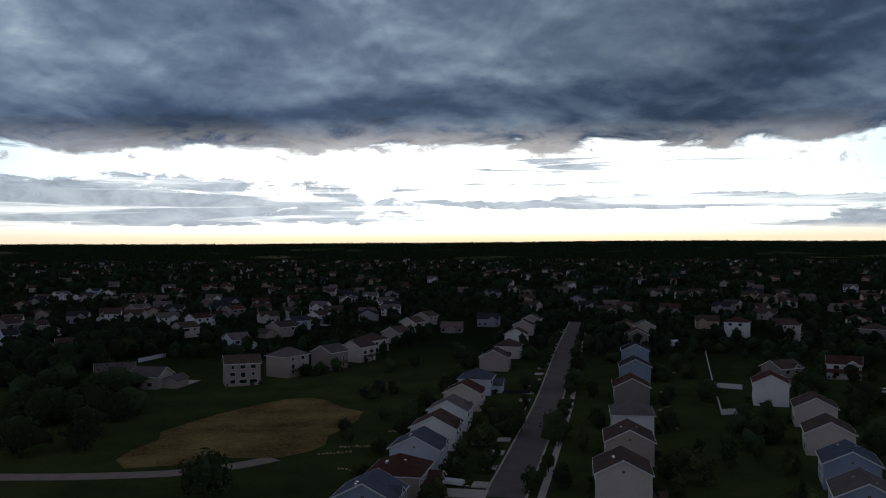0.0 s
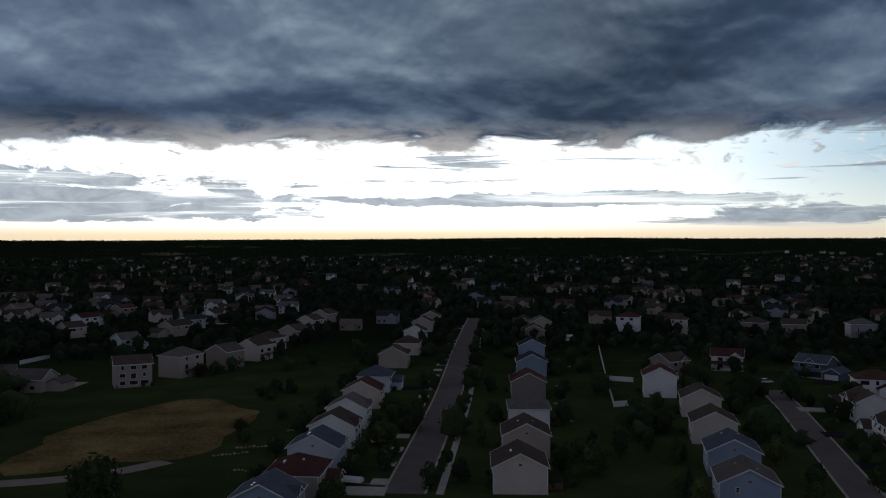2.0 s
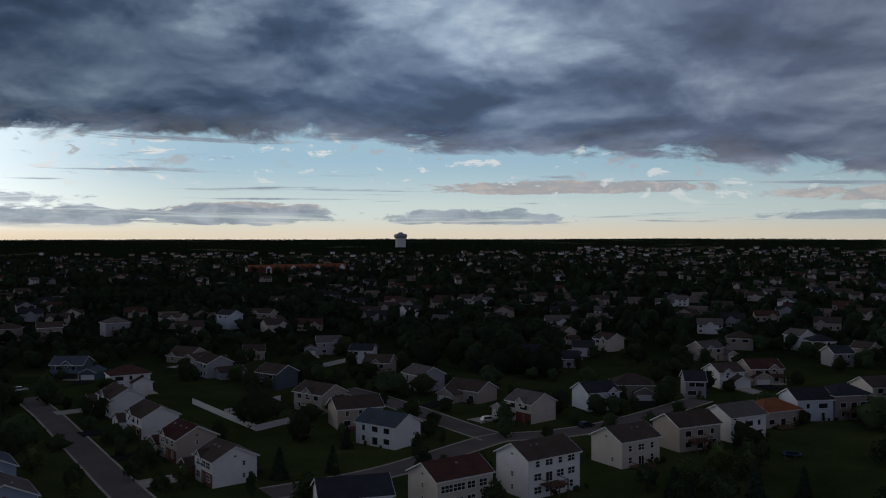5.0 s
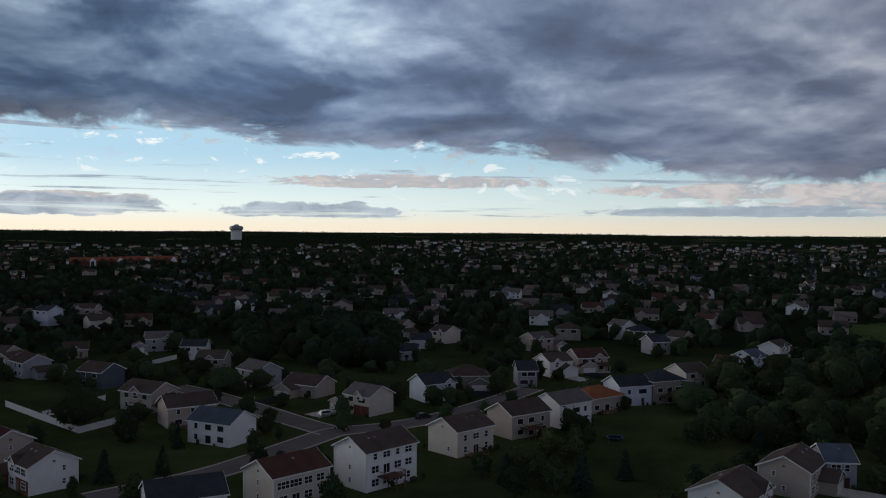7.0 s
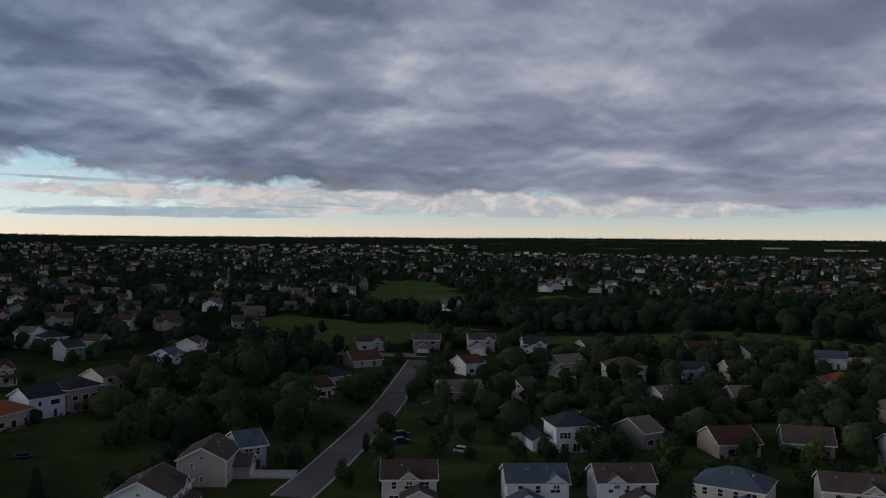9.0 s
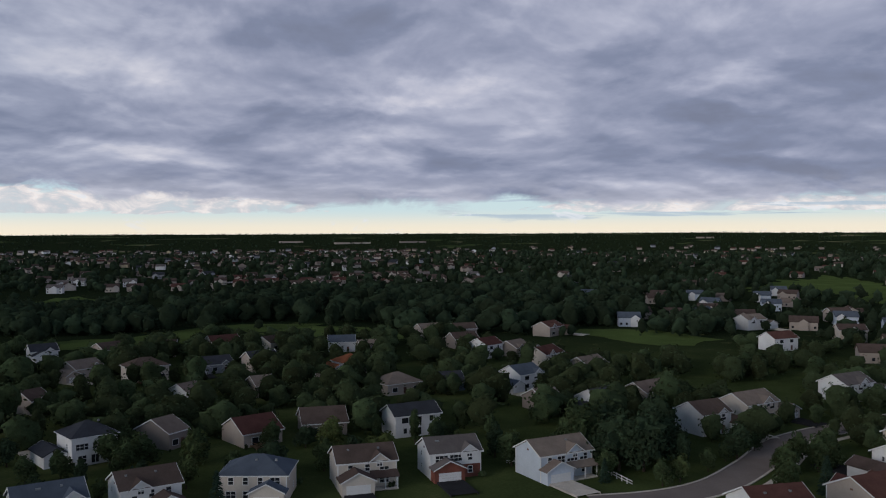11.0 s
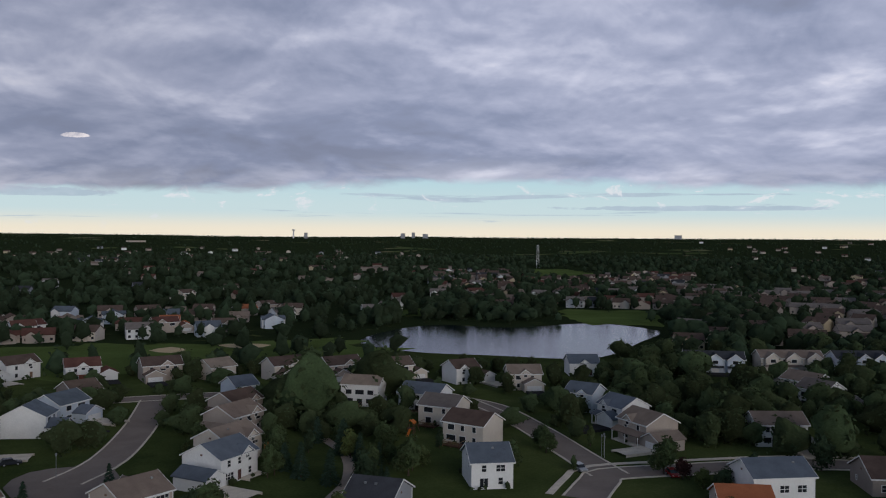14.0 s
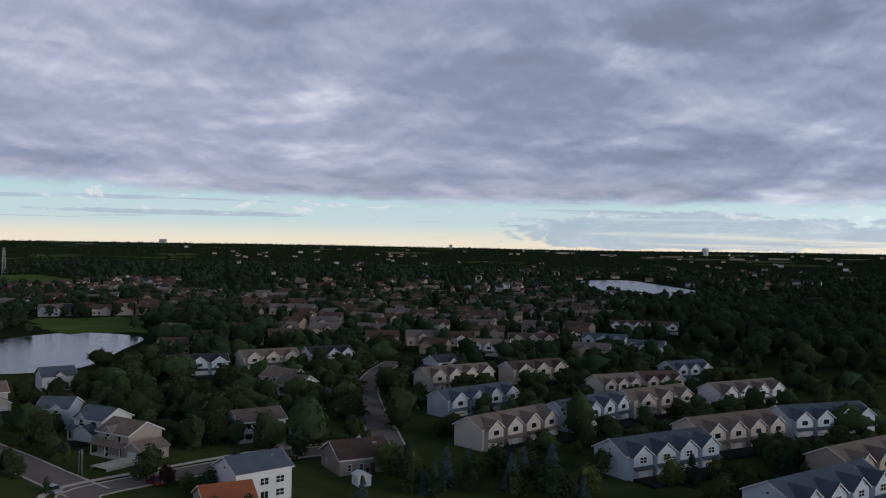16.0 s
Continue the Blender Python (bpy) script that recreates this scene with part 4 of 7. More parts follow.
patch("turning_head", [(5.0, -195.1), (0.2, -205.6), (-9.1, -206.6), (-16.7, -200.9), (-16.2, -187.8), (-10.3, -179.8), (0.2, -181.8)], 0.035, ASPHALT, "round asphalt turning head at the street end", "road")
# foot paths
strip("footpath", smooth_line([(39.6, -164.9), (41.0, -179.0), (40.9, -201.4)]), 0, 2.6, -0.1, 0.04, PATH_GREY, "winding asphalt footpath through grass", "path")
strip("footpath", smooth_line([(-53.5, -161.4), (-61.0, -172.7), (-67.4, -192.9), (-68.8, -219.7), (-82.0, -266.6)]), 0, 2.6, -0.1, 0.04, PATH_GREY, "winding asphalt footpath through grass", "path")
strip("footpath", smooth_line([(-106.5, 190.8), (-86.2, 190.5), (-67.9, 192.0), (-58.4, 194.2), (-48.1, 199.5), (-40.9, 206.1)]), 0, 5.5, -0.1, 0.04, PATH_GREY, "broad pale gravel path", "path")
# water and grass
patch("pond", [(-146.9, -399.5), (-177.9, -435.5), (-215.0, -452.7), (-248.8, -424.6), (-306.8, -427.3), (-316.2, -379.7), (-274.6, -342.4), (-218.9, -304.6), (-179.7, -330.1), (-156.5, -349.8), (-146.6, -372.7)], 0.05, WATER, "still grey pond reflecting the sky", "water", level=0.08)
patch("lake", [(-1321.6, -525.6), (-1420.6, -482.9), (-1251.8, -365.3), (-1106.9, -274.4), (-971.2, -270.3), (-911.8, -296.9), (-1077.9, -404.7)], 0.05, LAKE, "grey lake between woods", "water", level=0.08)
patch("meadow", [(-78.6, 205.1), (-75.4, 235.6), (-65.7, 258.5), (-51.9, 276.2), (-36.8, 285.8), (-26.9, 249.5), (-31.4, 210.9), (-48.4, 206.2), (-63.8, 199.2)], 0.03, STRAW, "dry yellow-brown meadow", "meadow")
patch("fairway", [(53.6, -431.3), (-8.0, -437.0), (-76.1, -416.1), (-144.5, -402.2), (-125.6, -342.7), (-73.0, -336.0), (-27.9, -336.5), (15.8, -351.6)], 0.025, LAWN, "lighter mown green", "grass")
patch("fairway", [(-205.9, -520.2), (-270.6, -574.9), (-311.6, -568.6), (-249.6, -505.6)], 0.025, LAWN, "lighter mown green", "grass")
patch("fairway", [(-349.9, -517.5), (-390.8, -483.0), (-342.8, -423.6), (-302.8, -442.3)], 0.025, LAWN, "lighter mown green", "grass")
patch("fairway", [(432.9, -126.3), (424.9, -171.2), (402.3, -221.2), (377.6, -260.6), (334.0, -290.0), (322.1, -268.7), (367.0, -217.0), (398.9, -160.7)], 0.025, LAWN, "lighter mown green", "grass")
patch("fairway", [(658.3, -192.4), (724.4, -254.9), (624.0, -260.1), (563.5, -219.8), (579.2, -182.6)], 0.025, LAWN, "lighter mown green", "grass")
patch("fairway", [(389.4, -742.7), (419.0, -998.4), (255.9, -810.2), (143.3, -737.2), (229.3, -665.3), (316.5, -714.4)], 0.025, LAWN, "lighter mown green", "grass")
patch("fairway", [(290.5, -361.6), (263.3, -389.9), (212.4, -380.5), (208.9, -352.1), (242.8, -340.2)], 0.025, LAWN, "lighter mown green", "grass")
patch("fairway", [(49.8, -416.6), (2.6, -435.5), (-11.8, -388.8), (-8.7, -330.0), (22.7, -371.8)], 0.025, LAWN, "lighter mown green", "grass")
patch("fairway", [(564.9, -7.4), (516.2, -57.0), (504.6, -106.8), (451.7, -92.6), (392.5, -43.4), (406.9, -8.0)], 0.025, LAWN, "lighter mown green", "grass")
patch("fairway", [(978.0, -140.0), (920.0, -187.9), (707.7, -169.1), (599.6, -114.4), (627.3, -69.1)], 0.025, LAWN, "lighter mown green", "grass")
patch("fairway", [(646.7, -172.7), (703.2, -253.2), (613.6, -261.8), (583.5, -201.7)], 0.025, LAWN, "lighter mown green", "grass")
patch("fairway", [(485.2, -106.0), (424.3, -153.1), (439.5, -259.0), (371.9, -301.8), (344.0, -279.2), (400.3, -235.9), (397.3, -143.3), (435.1, -101.2)], 0.025, LAWN, "lighter mown green", "grass")
patch("fairway", [(-350.7, -517.4), (-390.4, -481.9), (-335.1, -405.2), (-298.7, -428.5)], 0.025, LAWN, "lighter mown green", "grass")
patch("fairway", [(-672.5, -1146.5), (-763.7, -1160.5), (-723.2, -956.4), (-596.9, -906.9)], 0.025, LAWN, "pale dry grass", "grass")
patch("bunker", [(-47.6, -399.1), (-58.1, -408.0), (-63.2, -396.4), (-55.2, -387.7)], 0.05, SAND, "pale sand bunker on the green", "sand")
patch("bunker", [(-78.6, -406.7), (-91.6, -408.9), (-102.6, -398.2), (-88.8, -390.0)], 0.05, SAND, "pale sand bunker on the green", "sand")

# ---- trees ----
def leaf_cloud(rnd, blobs, count, size, flat=0.75):
    """Small leaf sprays over a set of rounded masses; each spray is a bent pair of faces."""
    total = sum(b[3] ** 2 for b in blobs)
    v, f = [], []
    for bx, by, bz, br in blobs:
        for _ in range(max(4, int(count * br * br / total))):
            while True:
                d = Vector((rnd.uniform(-1, 1), rnd.uniform(-1, 1), rnd.uniform(-1, 1)))
                if 0.1 < d.length < 1:
                    break
            d.normalize()
            r = br * (0.80 + 0.34 * rnd.random() ** 0.8)
            c = Vector((bx, by, bz)) + Vector((d.x * r, d.y * r, d.z * r * flat))
            nrm = (d + Vector((rnd.gauss(0, 0.5), rnd.gauss(0, 0.5), rnd.gauss(0.25, 0.5)))).normalized()
            u = nrm.orthogonal().normalized()
            u.rotate(Matrix.Rotation(rnd.uniform(0, 6.28), 3, nrm))
            w = nrm.cross(u)
            s = size * rnd.uniform(0.6, 1.35)
            i = len(v)
            dip = nrm * s * 0.35
            v += [tuple(c - u * s), tuple(c + w * s * 0.55 + dip * 0.3), tuple(c + u * s - dip), tuple(c - w * s * 0.55 + dip * 0.3)]
            f += [(i, i + 1, i + 3), (i + 1, i + 2, i + 3)]
    return v, f


BALLS = {}


def ball(level):
    """Points and triangles of a round body."""
    if level not in BALLS:
        bm = bmesh.new()
        bmesh.ops.create_icosphere(bm, subdivisions=level, radius=1.0)
        bm.verts.index_update()
        BALLS[level] = [v.co.copy() for v in bm.verts], [tuple(v.index for v in f.verts) for f in bm.faces]
        bm.free()
    return BALLS[level]


def add_core(rnd, v, f, level, wide, low, high, rough=0.72):
    """The dense inside of a crown: one uneven leafy mass with lobes and hollows, fuller below its middle."""
    points, faces = ball(level)
    i, at = len(v), Vector((rnd.uniform(0, 90), rnd.uniform(0, 90), rnd.uniform(0, 90)))
    lean = rnd.uniform(-0.25, 0.25), rnd.uniform(-0.25, 0.25)
    tall = (high - low) / 2
    surface = []
    for p in points:
        k = 0.74 + rough * (noise.noise(p * 1.5 + at) + 0.85 * noise.noise(p * 3.1 + at) + (0.5 * noise.noise(p * 7.0 + at) if level > 2 else 0.0))
        q = wide * max(0.25, k) * (1.0 - 0.12 * max(0.0, p.z) ** 2)
        z = low + tall + p.z * tall * (0.75 + 0.25 * k)
        surface.append((p.x * q + lean[0] * z * 0.3, p.y * q + lean[1] * z * 0.3, z))
    v += surface
    f += [tuple(i + k for k in t) for t in faces]
    return surface


def add_sprays(rnd, v, f, surface, centre, count, size):
    """Leaf sprays that break up the outline of a crown."""
    for _ in range(count):
        a, b = rnd.choice(surface), rnd.choice(surface)
        p = Vector(a).lerp(Vector(b), rnd.random() * 0.12)
        d = (p - centre).normalized()
        c = p + d * rnd.uniform(0.0, 0.75) + Vector((rnd.gauss(0, 0.35), rnd.gauss(0, 0.35), rnd.gauss(0, 0.35)))
        nrm = (d + Vector((rnd.gauss(0, 0.5), rnd.gauss(0, 0.5), rnd.gauss(0.3, 0.5)))).normalized()
        u = nrm.orthogonal().normalized()
        u.rotate(Matrix.Rotation(rnd.uniform(0, 6.28), 3, nrm))
        w = nrm.cross(u)
        s = size * rnd.uniform(0.6, 1.3)
        i = len(v)
        v += [tuple(c - u * s), tuple(c + w * s * 0.6), tuple(c + u * s - nrm * s * 0.3), tuple(c - w * s * 0.6)]
        f += [(i, i + 1, i + 3), (i + 1, i + 2, i + 3)]


def mesh_of(name, v, f, mat):
    me = bpy.data.meshes.new(name)
    me.from_pydata(v, [], f)
    me.materials.append(mat)
    me.update()
    return me


def crown_blobs(rnd, kind):
    if kind == "round":
        out = [(0, 0, 4.6, 2.5)]
        for k in range(9):
            a = rnd.uniform(0, 6.28)
            out.append((1.8 * math.cos(a), 1.8 * math.sin(a), 1.9 + 0.5 * k, rnd.uniform(1.15, 1.7)))
        out.append((rnd.uniform(-.5, .5), rnd.uniform(-.5, .5), 7.4, 1.35))
    elif kind == "tall":
        out = [(0, 0, 3.6, 1.9), (0.2, 0.1, 6.6, 1.8)]
        for k in range(10):
            a = rnd.uniform(0, 6.28)
            z = 1.6 + 0.75 * k
            q = 1.45 - abs(z - 4.5) * 0.15
            out.append((q * math.cos(a), q * math.sin(a), z, rnd.uniform(0.85, 1.3)))
        out.append((0, 0, 9.5, 1.0))
    else:
        out = [(0, 0, 4.4, 2.8)]
        for k in range(13):
            a = rnd.uniform(0, 6.28)
            d = rnd.uniform(1.6, 3.0)
            out.append((d * math.cos(a), d * math.sin(a), rnd.uniform(1.9, 6.6), rnd.uniform(1.2, 1.9)))
        out.append((0.3, -0.4, 7.2, 1.6))
    return out


def trunk_mesh(rnd, blobs, height):
    g = Geo()
    lean = Vector((rnd.uniform(-0.25, 0.25), rnd.uniform(-0.25, 0.25), height * 0.62))
    g.tube((0, 0, -0.2), lean * 0.45, 0.24, 0.17, 7).tube(lean * 0.45, lean, 0.17, 0.09, 7)
    for b in blobs[1:8]:
        s = lean * rnd.uniform(0.4, 0.85)
        g.tube(s, Vector(b[:3]) * 0.92, 0.085, 0.025, 5)
    return g.mesh("trunk", BARK)


TREE_KINDS = []


def prepare_trees():
    for kind, count, mats in (("round", 1050, (0, 1, 2)), ("round", 1050, (0, 3, 2)), ("tall", 1050, (0, 2, 1)), ("wide", 1350, (0, 2, 1)), ("wide", 1350, (2, 0, 3))):
        rnd = random.Random(len(TREE_KINDS) + 5)
        blobs = crown_blobs(rnd, kind)
        v, f = leaf_cloud(rnd, blobs, count, 0.36)
        wide, low, high = {"round": (2.75, 1.0, 8.2), "tall": (2.1, 0.9, 10.0), "wide": (3.7, 1.1, 8.2)}[kind]
        add_core(rnd, v, f, 3, wide * 0.80, low + 0.3, high - 0.4)
        trunk = trunk_mesh(rnd, blobs, 7.5)
        TREE_KINDS.append((trunk, [mesh_of("crown", v, f, LEAVES[m]) for m in mats] + [mesh_of("crown", v, f, LEAVES[4])]))
    # conifers: drooping whorls of sprays
    for needles in (NEEDLES, BLUE_NEEDLES):
        rnd = random.Random(40)
        v, f = [], []
        for k in range(620):
            q = rnd.random() ** 0.75
            z = 0.5 + 8.0 * (1 - q)
            r = (0.15 + 2.15 * q) * rnd.uniform(0.55, 1.05)
            a = rnd.uniform(0, 6.28)
            d = Vector((math.cos(a), math.sin(a), -0.25))
            c = Vector((r * math.cos(a), r * math.sin(a), z - 0.15 * r))
            w = Vector((-math.sin(a), math.cos(a), rnd.uniform(-0.3, 0.3)))
            s = 0.66 * rnd.uniform(0.6, 1.2)
            i = len(v)
            v += [tuple(c - d * s), tuple(c + w * s * 0.45), tuple(c + d * s), tuple(c - w * s * 0.45 + Vector((0, 0, 0.05)))]
            f += [(i, i + 1, i + 2), (i, i + 2, i + 3)]
        trunk = Geo().tube((0, 0, -0.2), (0, 0, 8.2), 0.2, 0.03, 6).mesh("trunk", BARK)
        TREE_KINDS.append((trunk, [mesh_of("crown", v, f, needles)]))


prepare_trees()
TREE_WORDS = ["rounded broadleaf tree with dense dark green crown", "rounded broadleaf tree with mid-green crown", "tall oval green broadleaf tree", "wide spreading broadleaf tree with uneven crown", "wide spreading dark broadleaf tree", "dark green conical spruce tree on grass", "blue-green conical spruce tree on grass"]


near_woods, SINGLE = [], []


def tree(x, y, height, kind=0, shade=0, spread=1.0):
    """Notes a tree; the nearest are built one by one, the others as woodland."""
    SINGLE.append((math.hypot(x, y), x, y, height, kind, shade, spread))


def chance(x, y, h):
    """How likely a tree is where it would stand right in front of a street, a fence or a house, which are mostly in the open."""
    k = EYE / (EYE - 0.8 * h)
    best = 1.0
    for i in range(5):
        q = 1 + (k - 1) * i / 4
        best = min(best, OPEN_CELLS.get((int(x * q // 5), int(y * q // 5)), 1.0))
    return best


def build_trees(most):
    keep = random.Random(8)
    SINGLE[:] = [p for p in SINGLE if p[0] > 470 or keep.random() < chance(p[1], p[2], p[3])]
    SINGLE.sort()
    for far_out, x, y, height, kind, shade, spread in SINGLE[:most]:
        trunk, crowns = TREE_KINDS[kind]
        natural = (8.7, 8.7, 10.6, 8.7, 8.7, 8.6, 8.6)[kind]
        s = height / natural
        words = TREE_WORDS[kind]
        if kind < 5 and shade == 3:
            words = "small purple-leaved ornamental tree"
        m = Matrix.LocRotScale((x, y, ground_height(x, y)), Euler((0, 0, (x * 3.7 + y * 1.3) % 6.28)), (s * spread, s * spread, s))
        ob = thing("tree", m, words, "tree", "trees among the houses")
        part("trunk", trunk, None, ob)
        part("crown", crowns[min(shade, len(crowns) - 1)], None, ob)
    return [(x, y, h) for _, x, y, h, *_ in SINGLE[most:]]


def polar(az, r):
    """Degrees clockwise from the sunset, metres from the camera."""
    return r * math.sin(radians(az)), r * math.cos(radians(az))


def woods(name, spots, label, size=1.0, sprays=70, level=2, leaves=FAR_LEAVES):
    """Woodland too dense to count: loose crowns of leaf sprays in one mesh."""
    rnd = random.Random(len(spots) + 3)
    protos = []
    for k in range(9):
        wide, low, high = ((3.7, 0.5, 8.2), (4.5, 0.6, 8.0), (3.3, 0.6, 9.0))[k % 3]
        v, f = [], []
        surface = add_core(rnd, v, f, level, wide, low, high)
        add_sprays(rnd, v, f, surface, Vector((0, 0, 4.4)), sprays, size)
        protos.append((np.array(v), np.array(f)))
    vs, fs, base = [], [], 0
    for x, y, h in spots:
        v, f = protos[rnd.randrange(9)]
        a = rnd.uniform(0, 6.28)
        s = h / 8.5 * min(1.0, 1.25 - math.hypot(x, y) / 5600)
        wide = s * rnd.uniform(0.82, 1.22)
        c, t = math.cos(a) * wide, math.sin(a) * wide
        w = np.stack([v[:, 0] * c - v[:, 1] * t + x, v[:, 0] * t + v[:, 1] * c + y, v[:, 2] * s + ground_height(x, y)], 1)
        vs.append(w)
        fs.append(f + base)
        base += len(v)
    v, f = np.concatenate(vs), np.concatenate(fs)
    me = bpy.data.meshes.new(name)
    me.vertices.add(len(v))
    me.vertices.foreach_set("co", v.ravel().astype(np.float32))
    me.loops.add(f.size)
    me.loops.foreach_set("vertex_index", f.ravel().astype(np.int32))
    me.polygons.add(len(f))
    me.polygons.foreach_set("loop_start", np.arange(0, f.size, 3, dtype=np.int32))
    me.update(calc_edges=True)
    me.materials.append(leaves)
    return tagged(new(name, me), label, "woodland", kind="stuff")


def sector_spots(rnd, az0, az1, r0, r1, count, h0, h1, pad=None):
    out = []
    for _ in range(count * 3):
        if len(out) >= count:
            break
        az = rnd.uniform(az0, az1)
        r = math.sqrt(rnd.uniform(r0 * r0, r1 * r1))
        x, y = polar(az, r)
        if pad is None or is_free(x, y, pad):
            out.append((x, y, rnd.uniform(h0, h1)))
    return out


# ---- the houses ----
# west side of the long street
house(-13.8, 159.4, 79, 10.0, 11.5, 2, "blue", "blue", cross=(0.0,))
house(-9.1, 176.4, 79, 12.0, 11, 2, "tan", "red", hip=True)
house(-5.7, 197.0, 79, 10.0, 11.5, 2, "pale", "blue", cross=(1.0,))
house(-1.8, 218.7, 79, 10.0, 11.5, 2, "white", "brown", cross=(-1.0,))
house(1.9, 240.6, 79, 10.0, 11, 2, "white", "grey", cross=(2.0,))
house(6.6, 267.9, 79, 10.0, 11.5, 2, "cream", "red", cross=(0.0,))
house(11.5, 296.0, 79, 12.0, 11, 2, "pale", "blue", hip=True)
house(21.1, 348.8, 79, 11.0, 11.5, 2, "tan", "brown", cross=(1.0,))
house(29.4, 386.0, 79, 11.0, 11, 2, "cream", "brown", hip=True)
house(37.0, 433.6, 79, 10.0, 11, 2, "white", "brown")
house(44.9, 479.6, 79, 10.0, 11, 2, "tan", "brown")
house(53.4, 516.0, 79, 10.0, 11, 2, "tan", "brown")
# east side of the long street
house(36.7, 176.4, -99, 12.0, 11, 2, "cream", "brown", deck=1)
house(44.0, 204.0, -99, 12.0, 11, 2, "tan", "brown")
house(51.6, 235.3, -99, 13.0, 11, 2, "white", "grey", hip=True)
house(60.8, 278.0, -99, 12.0, 11, 2, "taupe", "red", cross=(0.0,))
house(71.7, 321.7, -99, 11.0, 11, 2, "blue", "dark")
house(82.2, 368.5, -99, 11.0, 11, 2, "blue", "dark")
house(96.6, 428.8, -99, 11.0, 11, 2, "taupe", "brown")
house(110.3, 470.3, -99, 11.0, 11, 2, "tan", "grey")
# the row above the meadow
house(-74.4, 315.8, -161, 12.5, 10, 3, "tan", "brown", cross=(-2.0,))
house(-123.7, 322.6, -158, 14.0, 13, 1.3, "tan", "grey")
house(-102.9, 309.7, 169, 17.3, 11, 1.6, "tan", "grey", deck=2)
house(-220.9, 566.5, -166, 14.9, 11, 2, "white", "brown", cross=(4.0,))
house(-221.5, 616.3, 50, 19.9, 10, 2, "taupe", "grey")
house(-144.7, 473.1, -132, 16.4, 11, 2, "cream", "brown")
house(-150.5, 536.7, -126, 19.5, 10, 2, "white", "red")
house(-149.0, 598.5, -124, 23.8, 10, 2, "taupe", "red")
house(-98.6, 417.8, -140, 14.7, 11, 2, "pale", "grey")
house(-91.8, 474.1, -127, 23.7, 11, 2, "tan", "brown")
house(-86.8, 512.8, 35, 12.0, 10, 2, "pale", "dark")
house(-81.3, 548.4, 61, 24.0, 10, 2, "white", "brown")
house(-222.8, 439.4, 43, 7.2, 11, 2, "pale", "dark")
house(-231.0, 491.0, 46, 17.9, 11, 2, "tan", "brown")
house(-252.7, 500.2, 60, 11.4, 10, 2, "taupe", "brown")
house(-184.7, 415.8, 27, 19.2, 13, 1, "tan", "brown")
house(-348.8, 741.7, 51, 18.7, 10, 2, "taupe", "brown")
house(-349.5, 793.0, 52, 20.9, 10, 2, "white", "grey")
house(-342.1, 836.0, 67, 31.2, 10, 2, "pale", "dark")
house(-61.1, 336.3, -122, 13.0, 10.5, 3, "tan", "grey", hip=True, deck=2)
house(-47.0, 354.4, -122, 11.0, 10.5, 2.6, "taupe", "grey", deck=2)
house(-37.2, 376.6, -122, 11.0, 10.5, 2.4, "cream", "brown", deck=2)
house(-34.4, 407.6, -122, 13.0, 11, 2.2, "cream", "brown", hip=True)
house(-24.3, 444.7, -122, 11.0, 11, 2, "tan", "brown", deck=1)
house(-17.9, 500.2, -122, 11.0, 11, 2, "cream", "brown")
house(-10.8, 539.9, -122, 11.0, 11, 2, "tan", "brown")
# the second street
house(77.9, 158.6, 72, 11.0, 11, 2, "blue", "grey", deck=1)
house(86.0, 181.9, 72, 11.0, 11, 2, "blue", "blue")
house(94.5, 210.6, 72, 11.0, 11, 2, "cream", "brown")
house(104.8, 242.4, 72, 11.0, 11, 2, "cream", "brown")
house(104.3, 273.7, -108, 11.0, 10.5, 2.6, "white", "red")
house(121.7, 150.0, -106, 14.7, 10, 2, "white", "brown", cross=(-2.0,), face="brick", garage=-1, out=3)
house(129.6, 173.6, -105, 16.4, 10, 2, "tan", "red", cross=(-2.0,), face="brick", garage=-1, out=3)
house(139.5, 202.1, -106, 19.0, 10, 2, "white", "brown", cross=(-2.0,), face="brick", garage=-1, out=3)
house(150.5, 233.5, -106, 20.6, 10, 2, "white", "brown", cross=(0.0,))
house(175.5, 266.0, -22, 13.0, 10, 2, "white", "red", hip=True)
house(178.4, 300.9, -53, 18.0, 10, 2, "slate", "blue", cross=(0.0,), porch=True)
house(151.8, 324.8, -26, 11.9, 10, 2, "white", "red", cross=(3.0,), porch=True)
house(121.9, 314.3, 25, 15.7, 10, 2, "taupe", "brown")
house(156.5, 466.2, 150, 18.0, 10, 3, "white", "red", hip=True)
house(183.1, 446.1, 154, 15.0, 10, 3, "cream", "brown", hip=True)
house(219.0, 435.7, 137, 12.0, 10, 2.6, "taupe", "brown", hip=True)
house(234.5, 423.7, 153, 11.7, 10, 2.6, "taupe", "brown", deck=2)
house(268.9, 419.0, 165, 13.0, 10, 2.6, "grey", "grey", hip=True, deck=2)
house(310.8, 419.8, -66, 20.7, 10, 2.3, "tan", "brown", cross=(2.0,))
house(327.9, 395.6, -89, 11.0, 10, 3, "pale", "dark")
house(364.9, 403.3, -69, 19.6, 10, 2.2, "tan", "brown", cross=(-3.0,), face="brick")
house(210.2, 260.9, 73, 17.8, 10, 2, "grey", "brown")
house(230.0, 300.8, -82, 18.4, 13, 1, "tan", "brown")
house(251.0, 286.8, -42, 8.9, 10, 1.3, "tan", "brown", cross=(0.0,))
house(280.2, 274.3, -42, 16.5, 10, 2, "grey", "grey", cross=(3.0,), garage=-1)
house(270.2, 240.8, -63, 9.7, 9, 2, "white", "dark")
house(207.7, 225.6, 90, 10.5, 10, 2, "slate", "brown")
house(188.5, 185.6, -93, 12.6, 10, 2, "tan", "brown", cross=(0.0,))
